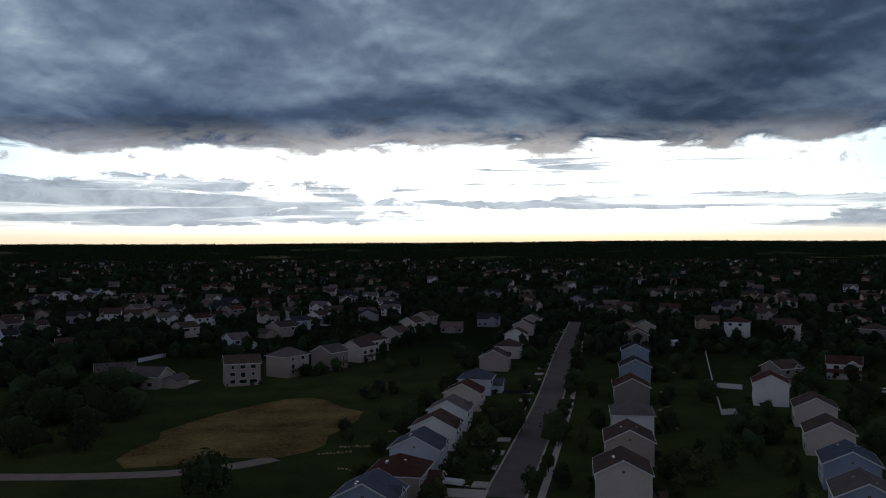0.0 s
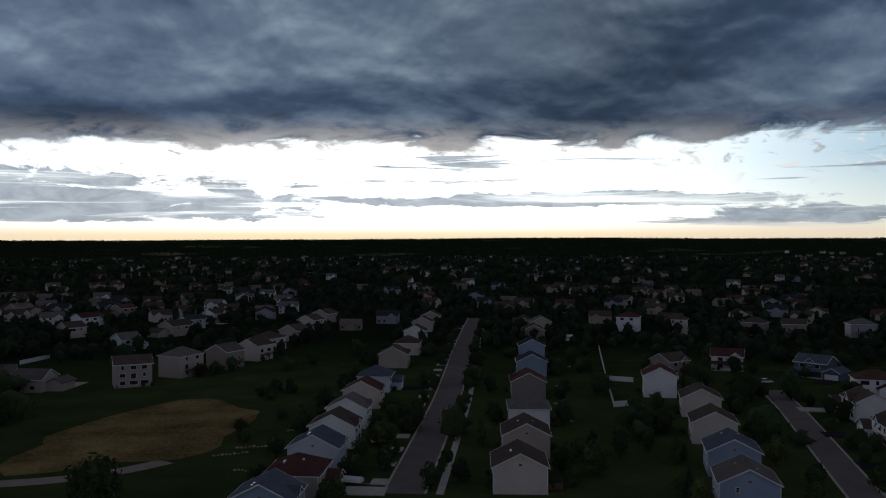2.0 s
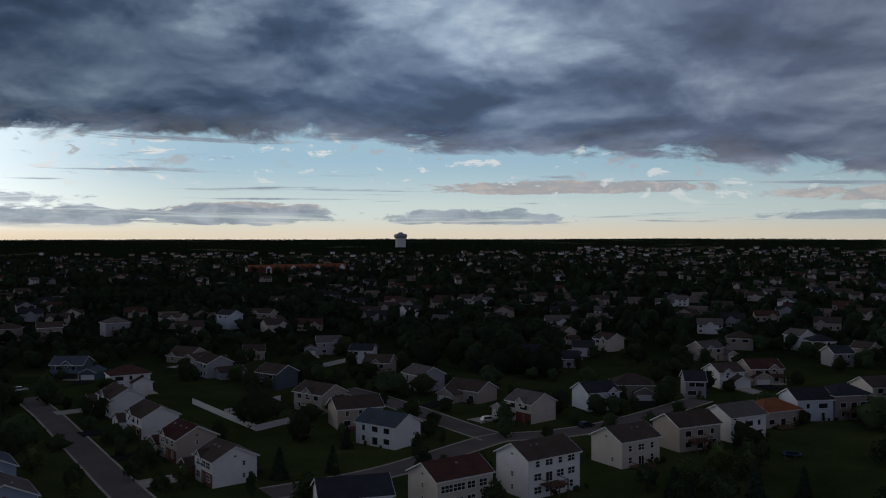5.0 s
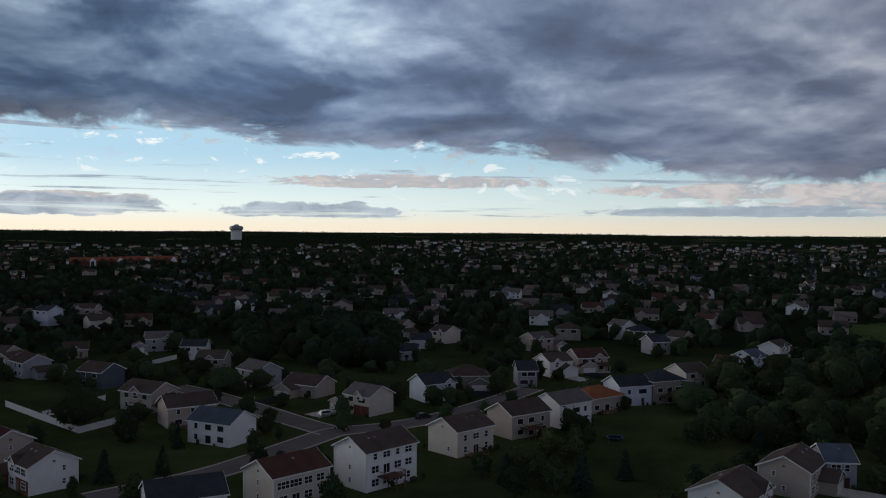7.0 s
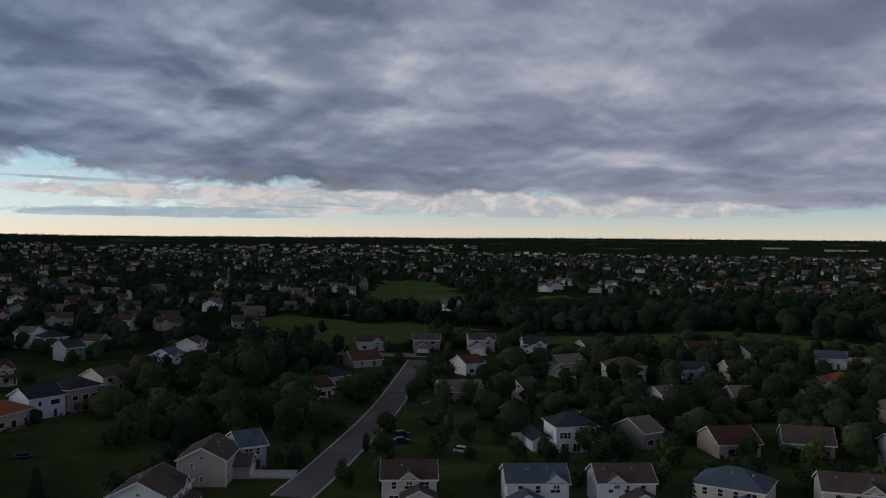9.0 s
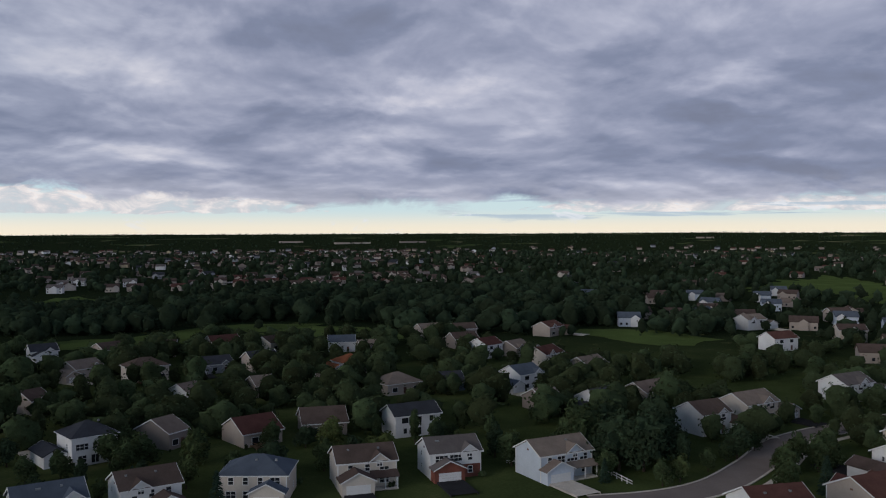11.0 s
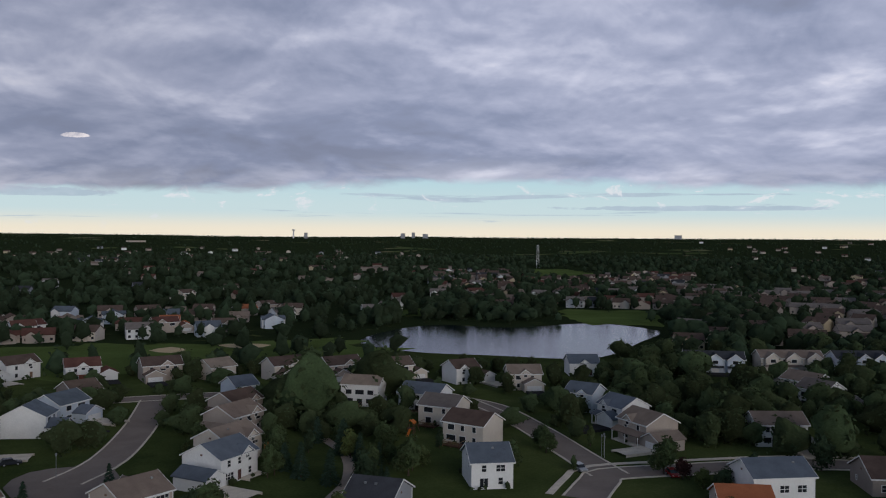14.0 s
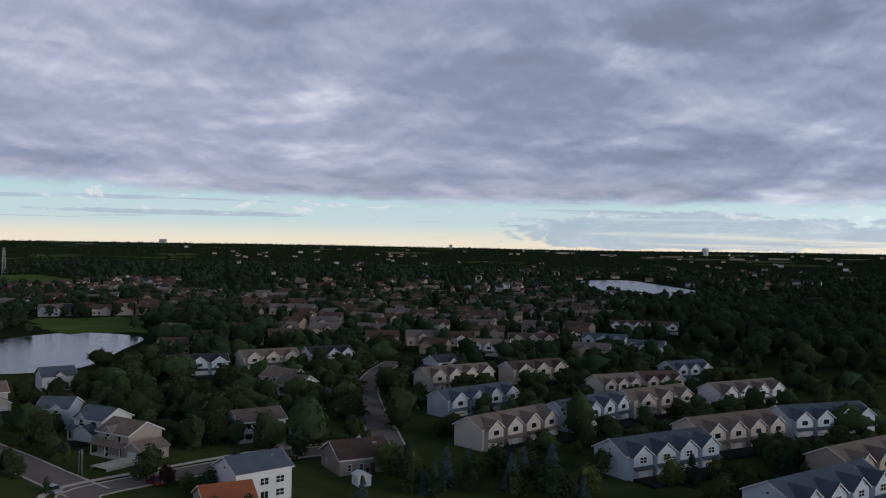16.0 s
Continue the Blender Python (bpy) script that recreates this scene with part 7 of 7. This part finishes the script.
near_woods += wood([(-538.5, -156.6), (-733.9, -180.2), (-828.6, -128.0), (-816.3, -50.8), (-470.5, -28.9), (-439.8, -67.6), (-520.1, -127.4)], 136, 10, 15)
near_woods += wood([(-756.9, -300.6), (-915.6, -267.0), (-977.3, -209.6), (-871.3, -134.7), (-719.1, -154.0), (-651.6, -225.6)], 68, 9, 13)
near_woods += wood([(384.7, 684.3), (536.6, 717.9), (587.6, 601.9), (424.6, 381.8), (322.2, 338.9), (439.3, 462.0), (391.1, 584.8), (321.7, 572.3)], 130, 8, 12)
near_woods += wood([(355.0, 292.5), (444.8, 325.9), (412.0, 251.4), (334.4, 177.8), (286.2, 152.0), (266.0, 174.4), (272.5, 218.8)], 70, 9, 13)
near_woods += wood([(-195.9, 378.7), (-229.8, 468.3), (-195.3, 466.9), (-177.7, 495.1), (-148.5, 465.1), (-145.4, 377.1), (-138.9, 317.0), (-152.1, 293.9)], 60, 8, 12)
near_woods += wood([(363.9, 15.7), (438.6, -25.5), (357.4, -34.9), (282.5, -16.6), (295.1, -2.2)], 40, 8, 12)
rest = build_trees(310)
woods("garden_trees", [p for p in rest if math.hypot(p[0], p[1]) < 430], "many broadleaf trees in gardens and along streets", 0.44, 210, 2, GARDEN_LEAVES)
near_woods += [p for p in rest if math.hypot(p[0], p[1]) >= 430]
near_woods = [p for p in near_woods if chance(*p) > 0.1]
woods("woodland", near_woods, "dense dark green broadleaf woodland", 0.70, 60, 2)
shrubs = []
for x, y, turn, L, D, units in YARDS:
    if math.hypot(x, y) > 420:
        continue
    for _ in range(rnd.choice((5, 6, 8))):
        u, w = rnd.uniform(-0.5, 0.5) * (L + 2), rnd.choice((-1, 1)) * (D / 2 + rnd.uniform(0.9, 1.7))
        p = pose(x, y, 0, 0, 0, turn) @ Vector((u, w, 0))
        shrubs.append((p.x, p.y, rnd.uniform(0.9, 2.0)))
woods("garden_shrubs", shrubs, "low green shrubs planted along the house walls", 1.0, 14, 1, GARDEN_LEAVES)
street_trees = []
for az0, az1, r0, r1, count in ((-28, 50, 380, 900, 2300), (50, 104, 400, 900, 800), (104, 160, 430, 950, 620), (160, 210, 320, 800, 620), (210, 268, 350, 900, 1000)):
    low = az0 < 0
    street_trees += sector_spots(rnd, az0, az1, r0, r1, count, 4.5 if low else 6.5, 8.5 if low else 11.5, 1.5 if low else 0.0)
street_trees = [p for p in street_trees if not in_open(p) and (chance(*p) > 0.25 or rnd.random() < 0.15)]
woods("street_trees", street_trees, "many broadleaf trees between distant houses", 0.75, 34, 1)
mid = []
for az0, az1, count in ((-30, 60, 3900), (60, 135, 2800), (135, 200, 3600), (200, 270, 3600)):
    mid += sector_spots(rnd, az0, az1, 900 if az0 < 130 else 700, 2200, count, 7, 13, -3.0)
woods("broad_woodland", [p for p in mid if not in_open(p)], "broad dark woodland with houses between", 1.2, 8, 1)
far = sector_spots(rnd, -32, 270, 2200, 4700, 10000, 8, 13) + sector_spots(rnd, -32, 270, 4590, 4740, 3000, 9, 14)
woods("far_woodland", far, "dark distant woodland to the skyline", 1.8, 2, 1)

# ---- fences, cars, garden things ----
def fence(points):
    """White vinyl panels between posts, along a line of the plan."""
    x0, y0 = points[0]
    ob = thing("fence", pose(x0, y0, 0), "white vinyl privacy fence around a lawn", "fence", "garden fences")
    panel = shared("panel", lambda: Geo().box(0.06, 2.34, -0.02, 0.02, 0.1, 1.65).box(0.06, 2.34, -0.045, 0.045, 1.6, 1.78).box(0.06, 2.34, -0.045, 0.045, 0.05, 0.2).mesh("fence_panel", WHITE))
    post = shared("fpost", lambda: Geo().box(-0.07, 0.07, -0.07, 0.07, -0.3, 1.9).mesh("fence_post", WHITE))
    for (ax, ay), (bx, by) in zip(points, points[1:]):
        d = math.hypot(bx - ax, by - ay)
        k = max(1, round(d / 2.4))
        turn = math.degrees(math.atan2(by - ay, bx - ax))
        for i in range(k):
            x, y = ax + (bx - ax) * i / k, ay + (by - ay) * i / k
            m = pose(x - x0, y - y0, ground_height(x, y), 0, 0, turn)
            part("fence_post", post, None, ob, at=m)
            part("fence_panel", panel, None, ob, at=m @ Matrix.Diagonal((d / k / 2.4, 1, 1, 1)))
    part("fence_post", post, None, ob, at=pose(points[-1][0] - x0, points[-1][1] - y0, ground_height(*points[-1])))
    return ob


def rail_fence(points):
    x0, y0 = points[0]
    ob = thing("rail_fence", pose(x0, y0, 0), "low white two-rail garden fence", "fence", "garden fences")
    rail = shared("rail", lambda: Geo().box(0, 2.4, -0.03, 0.03, -0.08, 0.08).mesh("rail", WHITE))
    post = shared("rpost", lambda: Geo().box(-0.07, 0.07, -0.07, 0.07, -0.2, 1.25).mesh("fence_post", WHITE))
    for (ax, ay), (bx, by) in zip(points, points[1:]):
        d = math.hypot(bx - ax, by - ay)
        k = max(1, round(d / 2.4))
        turn = math.degrees(math.atan2(by - ay, bx - ax))
        for i in range(k):
            x, y = ax + (bx - ax) * i / k, ay + (by - ay) * i / k
            m = pose(x - x0, y - y0, ground_height(x, y), 0, 0, turn)
            part("fence_post", post, None, ob, at=m)
            for z in (0.5, 1.05):
                part("rail", rail, None, ob, at=m @ pose(0, 0, z) @ Matrix.Diagonal((d / k / 2.4, 1, 1, 1)))
    return ob


def car(x, y, turn, colour):
    ob = thing("car", pose(x, y, ground_height(x, y) + 0.08, 0, 0, turn), f"{colour} parked car beside a house", "car", "parked cars")
    g = Geo().prism([(-2.3, 0.35), (2.25, 0.35), (2.3, 0.75), (1.2, 0.95), (-2.2, 1.0), (-2.35, 0.7)], -0.88, 0.88, "y")
    part("body", g, PAINT[colour], ob)
    part("cabin", Geo().prism([(-2.1, 0.99), (1.1, 0.95), (0.35, 1.5), (-1.7, 1.52)], -0.78, 0.78, "y"), GLASS, ob)
    part("car_roof", Geo().prism([(-1.72, 1.5), (0.4, 1.48), (0.3, 1.6), (-1.6, 1.62)], -0.74, 0.74, "y"), PAINT[colour], ob)
    wheel = shared("wheel", lambda: Geo().tube((0, -0.12, 0), (0, 0.12, 0), 0.34, 0.34, 12).mesh("wheel", RUBBER))
    rim = shared("rim", lambda: Geo().tube((0, -0.13, 0), (0, 0.13, 0), 0.2, 0.2, 10).mesh("rim", METAL))
    for wx in (-1.4, 1.4):
        for wy in (-0.8, 0.8):
            w = part("wheel", wheel, None, ob, at=pose(wx, wy, 0.34))
            part("rim", rim, None, w)
    for wy in (-0.6, 0.6):
        part("headlight", shared("headlight", lambda: Geo().box(-0.04, 0.04, -0.18, 0.18, -0.07, 0.07).mesh("headlight", WHITE)), None, ob, at=pose(2.27, wy, 0.68))
    return ob


def boat(x, y, turn):
    ob = thing("covered_boat", pose(x, y, ground_height(x, y), 0, 0, turn), "boat under a white cover on a trailer", "boat")
    part("cover", Geo().prism([(-1.1, 0.7), (1.1, 0.7), (0.9, 1.3), (0, 1.8), (-0.9, 1.3)], -3.2, 2.6), WHITE, ob)
    part("trailer", Geo().box(-3.4, 4.0, -0.08, 0.08, 0.35, 0.5).box(-1.2, -1.0, -1.1, 1.1, 0.3, 0.5), METAL, ob)
    for s in (-1, 1):
        part("wheel", shared("wheel", lambda: Geo().tube((0, -0.12, 0), (0, 0.12, 0), 0.34, 0.34, 12).mesh("wheel", RUBBER)), None, ob, at=pose(-1.1, s * 1.1, 0.34))


def play_set(x, y, turn):
    ob = thing("play_set", pose(x, y, ground_height(x, y), 0, 0, turn), "timber garden play tower with orange slide", "play set")
    for px in (-0.8, 0.8):
        for py in (-0.8, 0.8):
            part("post", shared("playpost", lambda: Geo().box(-0.07, 0.07, -0.07, 0.07, 0, 3.1).mesh("post", DECKWOOD)), None, ob, at=pose(px, py, 0))
    part("platform", Geo().box(-0.9, 0.9, -0.9, 0.9, 1.4, 1.55), DECKWOOD, ob)
    part("tower_roof", gable_roof(1.9, 1.9, 3.0, 0.15, 0.8), ORANGE, ob)
    part("slide", Geo().prism([(0.9, 1.45), (3.6, 0.15), (3.7, 0.25), (0.95, 1.62)], -0.3, 0.3, "y"), ORANGE, ob, "orange plastic slide")
    part("swing_beam", Geo().box(-4.2, -0.8, -0.07, 0.07, 2.3, 2.45), DECKWOOD, ob)
    for s in (-1, 1):
        part("swing_leg", Geo().tube((-4.1, 0, 2.4), (-4.2, s * 1.1, 0), 0.06, 0.06), DECKWOOD, ob)


def trampoline(x, y):
    ob = thing("trampoline", pose(x, y, ground_height(x, y)), "round blue-edged garden trampoline on the lawn", "trampoline")
    g = Geo()
    for k in range(20):
        a, b = 2 * math.pi * k / 20, 2 * math.pi * (k + 1) / 20
        p = [(r * math.cos(t), r * math.sin(t), z) for r, t, z in ((1.7, a, 0.9), (2.1, a, 0.9), (2.1, b, 0.9), (1.7, b, 0.9))]
        g.poly(*p).poly(*[(q[0], q[1], 0.85) for q in p[::-1]])
    part("edge_pad", g, BLUE_CLOTH, ob)
    part("mat", Geo().tube((0, 0, 0.86), (0, 0, 0.89), 1.68, 1.68, 20), RUBBER, ob)
    for k in range(5):
        a = 2 * math.pi * k / 5
        part("leg", shared("tleg", lambda: Geo().tube((0, 0, 0), (0, 0, 0.9), 0.04, 0.04).mesh("leg", METAL)), None, ob, at=pose(2 * math.cos(a), 2 * math.sin(a), 0))


def garden_chair(x, y, turn):
    ob = thing("garden_chair", pose(x, y, ground_height(x, y), 0, 0, turn), "white slatted wooden lounge chair on grass", "chair", "garden chairs")
    part("seat", Geo().prism([(-0.35, 0.38), (0.35, 0.28), (0.35, 0.33), (-0.35, 0.43)], -0.35, 0.35), WHITE, ob)
    part("backrest", Geo().prism([(0.3, 0.3), (0.6, 1.15), (0.66, 1.13), (0.36, 0.28)], -0.35, 0.35), WHITE, ob)
    for s in (-1, 1):
        part("armrest", Geo().box(s * 0.42 - 0.07, s * 0.42 + 0.07, -0.45, 0.4, 0.58, 0.62), WHITE, ob)
        for py in (-0.38, 0.3):
            part("leg", Geo().box(s * 0.42 - 0.04, s * 0.42 + 0.04, py - 0.04, py + 0.04, 0, 0.58), WHITE, ob)


def canopy(x, y):
    ob = thing("patio_canopy", pose(x, y, ground_height(x, y)), "square white patio canopy behind a house", "canopy")
    g = Geo()
    e = [(-1.6, -1.6, 2.3), (1.6, -1.6, 2.3), (1.6, 1.6, 2.3), (-1.6, 1.6, 2.3)]
    for a, b in zip(e, e[1:] + e[:1]):
        g.poly(a, b, (0, 0, 3.1)).poly((a[0], a[1], 2.1), (b[0], b[1], 2.1), b, a)
    part("cloth", g, WHITE, ob)
    for px, py, _ in e:
        part("post", shared("cpost", lambda: Geo().box(-0.04, 0.04, -0.04, 0.04, 0, 2.2).mesh("post", METAL)), None, ob, at=pose(px * 0.97, py * 0.97, 0))


def shed(x, y, turn):
    ob = thing("garden_shed", pose(x, y, ground_height(x, y), 0, 0, turn), "small white garden shed with shallow roof", "shed")
    part("wall", Geo().prism([(-1.5, -0.3), (1.5, -0.3), (1.5, 2.1), (0, 2.7), (-1.5, 2.1)], -1.8, 1.8), WALLS["white"], ob)
    part("roof", gable_roof(3.6, 3.0, 2.1, 0.2, 0.4), WHITE, ob)
    part("door", Geo().box(-0.6, 0.6, -1.54, -1.48, 0, 1.9), WHITE, ob)


def stone_edging(x, y):
    """Landscape boulders round a planting bed."""
    ob = thing("stone_edging", pose(x, y, ground_height(x, y)), "pale boulders edging a planting bed", "stones", "stones round beds")
    q = random.Random(int(x * 3 + y))
    a0 = q.uniform(0, 6)
    for k in range(9):
        s = q.uniform(0.25, 0.5)
        me = shared(("stone", k % 3), lambda: Geo().prism([(-1, -0.3), (-0.7, 0.7), (0.1, 1.0), (0.9, 0.6), (1, -0.3)], -0.8, 0.7).mesh("stone", SAND))
        part("stone", me, None, ob, at=pose(k * 1.0 * math.cos(a0), k * 1.0 * math.sin(a0) + q.uniform(-0.4, 0.4), 0.05, 0, 0, q.uniform(0, 360)) @ Matrix.Diagonal((s, s, s * 0.7, 1)))


def utility_pole(x, y):
    ob = thing("utility_pole", pose(x, y, ground_height(x, y)), "tall weathered wooden utility pole", "pole", "poles")
    part("pole", Geo().tube((0, 0, -0.3), (0, 0, 10.5), 0.17, 0.12, 8), BARK, ob)
    part("crossarm", Geo().box(-1.1, 1.1, -0.07, 0.07, 9.6, 9.8), BARK, ob)
    for s in (-1, 0, 1):
        part("insulator", Geo().tube((s, 0, 9.8), (s, 0, 10.05), 0.06, 0.04), WHITE, ob)


def street_lamp(x, y):
    ob = thing("street_lamp", pose(x, y, ground_height(x, y)), "dark metal street lamp beside the kerb", "lamp", "street lamps")
    part("post", Geo().tube((0, 0, -0.2), (0, 0, 4.6), 0.08, 0.06, 8), METAL, ob)
    part("lantern", Geo().tube((0, 0, 4.6), (0, 0, 5.1), 0.14, 0.24, 8).tube((0, 0, 5.1), (0, 0, 5.3), 0.28, 0.05, 8), METAL, ob)


def apron(x, y, turn):
    """A short concrete slab between kerb and pavement."""
    g = Geo().box(-2.2, 2.2, -1.7, 1.7, -0.3, 0.16)
    ob = new("driveway_apron", g.mesh("driveway_apron", CONCRETE))
    ob.matrix_basis = pose(x, y, ground_height(x, y), 0, 0, turn)
    tagged(ob, "pale concrete driveway apron at the kerb", "driveway", kind="structure")


# white fences
for line in FENCES:
    fence(line)
rail_fence([(113.0, -152.6), (107.2, -150.1), (101.6, -147.7)])
rail_fence([(62.0, -248.5), (51.3, -241.0)])
# parked cars
car(9.4, 218.0, 7, "white")
car(203.2, 133.7, -27, "white")
car(212.7, 107.9, -22, "dark")
car(219.3, -35.7, -78, "dark")
car(212.1, -34.4, -81, "dark")
car(200.1, -47.4, 234, "white")
car(84.4, 444.5, 43, "white")
car(150.2, 290.4, -9, "white")
car(-126.4, -146.2, 68, "red")
car(3.9, -213.6, 188, "dark")
car(-110.4, -158.2, 82, "silver")
car(14.8, -204.3, 161, "silver")
boat(1.7, 182.1, -24)
# things in the gardens
play_set(177.0, 66.0, 20)
play_set(-49.8, -195.7, 80)
play_set(56.7, -240.0, 140)
play_set(-90.2, -205.9, 50)
trampoline(-55.6, -211.2)
trampoline(212.6, 53.8)
garden_chair(131.3, -142.7, 200)
garden_chair(130.6, -143.5, 200)
garden_chair(130.0, -144.3, 200)
garden_chair(129.3, -145.1, 200)
canopy(192.1, -112.6)
shed(114.4, 425.3, 10)
shed(-151.4, -110.3, 60)
stone_edging(-23.2, 212.4)
stone_edging(-24.1, 196.6)
stone_edging(-18.1, 218.2)
stone_edging(-14.7, 234.4)
stone_edging(74.6, 293.8)
stone_edging(64.6, 236.4)
stone_edging(70.8, 268.7)
stone_edging(91.3, 337.8)
# poles and lamps
utility_pole(192.3, 436.7)
utility_pole(84.7, 431.0)
utility_pole(176.3, 397.9)
utility_pole(345.1, 455.5)
utility_pole(296.3, 500.7)
utility_pole(-103.0, 681.8)
utility_pole(-47.3, 601.4)
street_lamp(194.4, 152.0)
street_lamp(-5.0, -199.0)
street_lamp(-123.7, -167.4)
street_lamp(-122.2, -165.2)
street_lamp(247.2, -41.1)
street_lamp(-122.4, -166.6)
# driveway aprons at the kerb of the long street
apron(7.7, 182.9, 79)
apron(10.4, 196.8, 79)
apron(13.1, 210.8, 79)
apron(15.8, 224.7, 79)
apron(18.5, 238.6, 79)
apron(21.2, 252.6, 79)
apron(23.9, 266.5, 79)
apron(26.6, 280.5, 79)
apron(29.3, 294.4, 79)
apron(32.0, 308.3, 79)
apron(34.7, 322.3, 79)
apron(37.4, 336.2, 79)
apron(40.2, 350.2, 79)
apron(42.9, 364.1, 79)
apron(45.6, 378.0, 79)
apron(48.3, 392.0, 79)
apron(51.0, 405.9, 79)
apron(53.7, 419.9, 79)
apron(56.4, 433.8, 79)
apron(59.1, 447.8, 79)
apron(61.8, 461.7, 79)
apron(64.5, 475.6, 79)
apron(67.2, 489.6, 79)
apron(69.9, 503.5, 79)

# ---- landmarks on the skyline ----
def turned(profile, sides=24, flute=0.0):
    """A turned body: (radius, height) pairs."""
    g = Geo()
    ring = []
    for r, z in profile:
        base = len(g.v)
        for k in range(sides):
            q = r * (1 - flute * (k % 2))
            a = 2 * math.pi * k / sides
            g.v.append((q * math.cos(a), q * math.sin(a), z))
        ring.append(base)
    for a, b in zip(ring, ring[1:]):
        for k in range(sides):
            g.f.append((a + k, a + (k + 1) % sides, b + (k + 1) % sides, b + k))
    g.f.append(tuple(range(ring[-1], ring[-1] + sides)))
    g.m = [0] * len(g.f)
    return g


def landmark(name, az, r, label, category):
    x, y = polar(az, r)
    return thing(name, pose(x, y, ground_height(x, y), 0, 0, -az), label, category)


tower = landmark("water_tower", 50.8, 3000, "large white water tower with fluted column", "water tower")
top = EYE + 3000 * math.tan(radians(0.42)) - ground_height(*polar(50.8, 3000))
part("column", turned([(18, 0), (18, top - 22), (19, top - 20)], 36, 0.05), WHITE, tower)
part("tank", turned([(19, top - 20), (23, top - 17), (23.5, top - 11), (21, top - 7), (9, top - 4), (8.5, top - 1.5), (3, top)], 36), METAL, tower, "grey steel tank")

bulb = landmark("water_tower", 176.5, 4100, "pale bulb-shaped water tower on thin stem", "water tower")
z = EYE + 4100 * math.tan(radians(0.16)) - ground_height(*polar(176.5, 4100))
part("stem", turned([(5, 0), (2.6, 8), (2.6, z - 14)]), WHITE, bulb)
part("tank", turned([(3, z - 15), (10, z - 11), (12, z - 7), (9, z - 2), (2, z)]), WHITE, bulb)

tank = landmark("water_tower", 256.1, 3500, "white cylindrical water tower in the woods", "water tower")
z = EYE + 3500 * math.tan(radians(0.22)) - ground_height(*polar(256.1, 3500))
part("column", turned([(10, 0), (10, z - 16)]), WHITE, tank)
part("tank", turned([(10, z - 16), (14, z - 13), (14, z - 3), (8, z)]), WHITE, tank)

mast = landmark("lattice_mast", 212.0, 1460, "pale steel lattice mast above the woods", "mast")
for sx in (-1, 1):
    for sy in (-1, 1):
        part("leg", Geo().tube((sx * 2.4, sy * 2.4, 0), (sx * 1.3, sy * 1.3, 39), 0.28, 0.24), WHITE, mast)
for k in range(9):
    w = 2.4 - 0.12 * k
    part("brace", Geo().tube((-w, -w, k * 4.3), (w, w, k * 4.3 + 4.2), 0.15, 0.15).tube((w, -w, k * 4.3), (-w, w, k * 4.3 + 4.2), 0.15, 0.15), WHITE, mast)
far_mast = landmark("lattice_mast", 195.8, 4000, "pale tower on the skyline ridge", "mast")
z = EYE + 4000 * math.tan(radians(0.38)) - ground_height(*polar(195.8, 4000))
part("shaft", Geo().tube((0, 0, 0), (0, 0, z - 6), 3.5, 3.0, 8), WHITE, far_mast)
part("head", turned([(3, z - 7), (8, z - 5), (8, z - 1), (4, z)], 12), WHITE, far_mast)
for az, r, w, e in ((221.0, 4300, 34, 0.17), (203.0, 4300, 22, 0.16), (203.7, 4320, 16, 0.22), (204.5, 4300, 26, 0.12), (196.6, 4100, 16, 0.15), (239.6, 3900, 14, 0.14)):
    block = landmark("tower_block", az, r, "distant grey tower block on the skyline", "building")
    z = EYE + r * math.tan(radians(e)) - ground_height(*polar(az, r))
    part("wall", Geo().box(-w / 2, w / 2, -9, 9, 0, z), WALLS["grey"], block)
    part("roof", Geo().box(-w / 2 - 0.5, w / 2 + 0.5, -9.5, 9.5, z, z + 1.2), CONCRETE, block)


def long_building(az, r, L, D, h, wall, roof, turn, gables=0, label=""):
    b = landmark("long_building", az, r, label, "building")
    b.matrix_basis = b.matrix_basis @ pose(0, 0, 0, 0, 0, turn)
    if gables:
        part("wall", Geo().prism([(-D / 2, -2), (D / 2, -2), (D / 2, h), (0, h + D * 0.3), (-D / 2, h)], -L / 2, L / 2), WALLS[wall], b)
        part("roof", gable_roof(L, D, h, 0.6, 0.6), ROOFS[roof], b)
        for k in range(gables):
            c = ((k + 0.5) / gables - 0.5) * L
            part("front_gable", Geo().prism([(c - 4, 0), (c + 4, 0), (c + 4, h), (c, h + 3.4), (c - 4, h)], -D / 2 - 2, 0, "y"), WALLS["white" if k == gables - 1 else wall], b)
    else:
        part("wall", Geo().box(-L / 2, L / 2, -D / 2, D / 2, -3, h), WALLS[wall], b)
        part("roof", Geo().box(-L / 2 - 0.4, L / 2 + 0.4, -D / 2 - 0.4, D / 2 + 0.4, h, h + 0.5), ROOFS[roof] if roof != "white" else WHITE, b)


for k in range(4):
    long_building(41.6 + 1.6 * k, 1330 + 18 * k, 36, 15, 8, "brick", "orange", 6, 3, "long brick building with red gabled roofs")
for az, r, L in ((250, 3300, 60), (252.5, 3150, 40), (254, 3250, 80), (258, 3100, 50), (260.5, 3200, 70), (263, 3300, 60), (247, 3400, 50), (198, 1330, 45), (201, 1290, 50), (205, 1350, 60), (123, 3000, 80), (127, 2900, 120), (131, 2950, 90), (150, 3200, 60), (186, 3000, 60)):
    long_building(az, r, L, 24, 5, "taupe" if r % 100 else "tan", "brown", random.Random(r).uniform(-15, 15), 0, "low pale flat-roofed building far off")
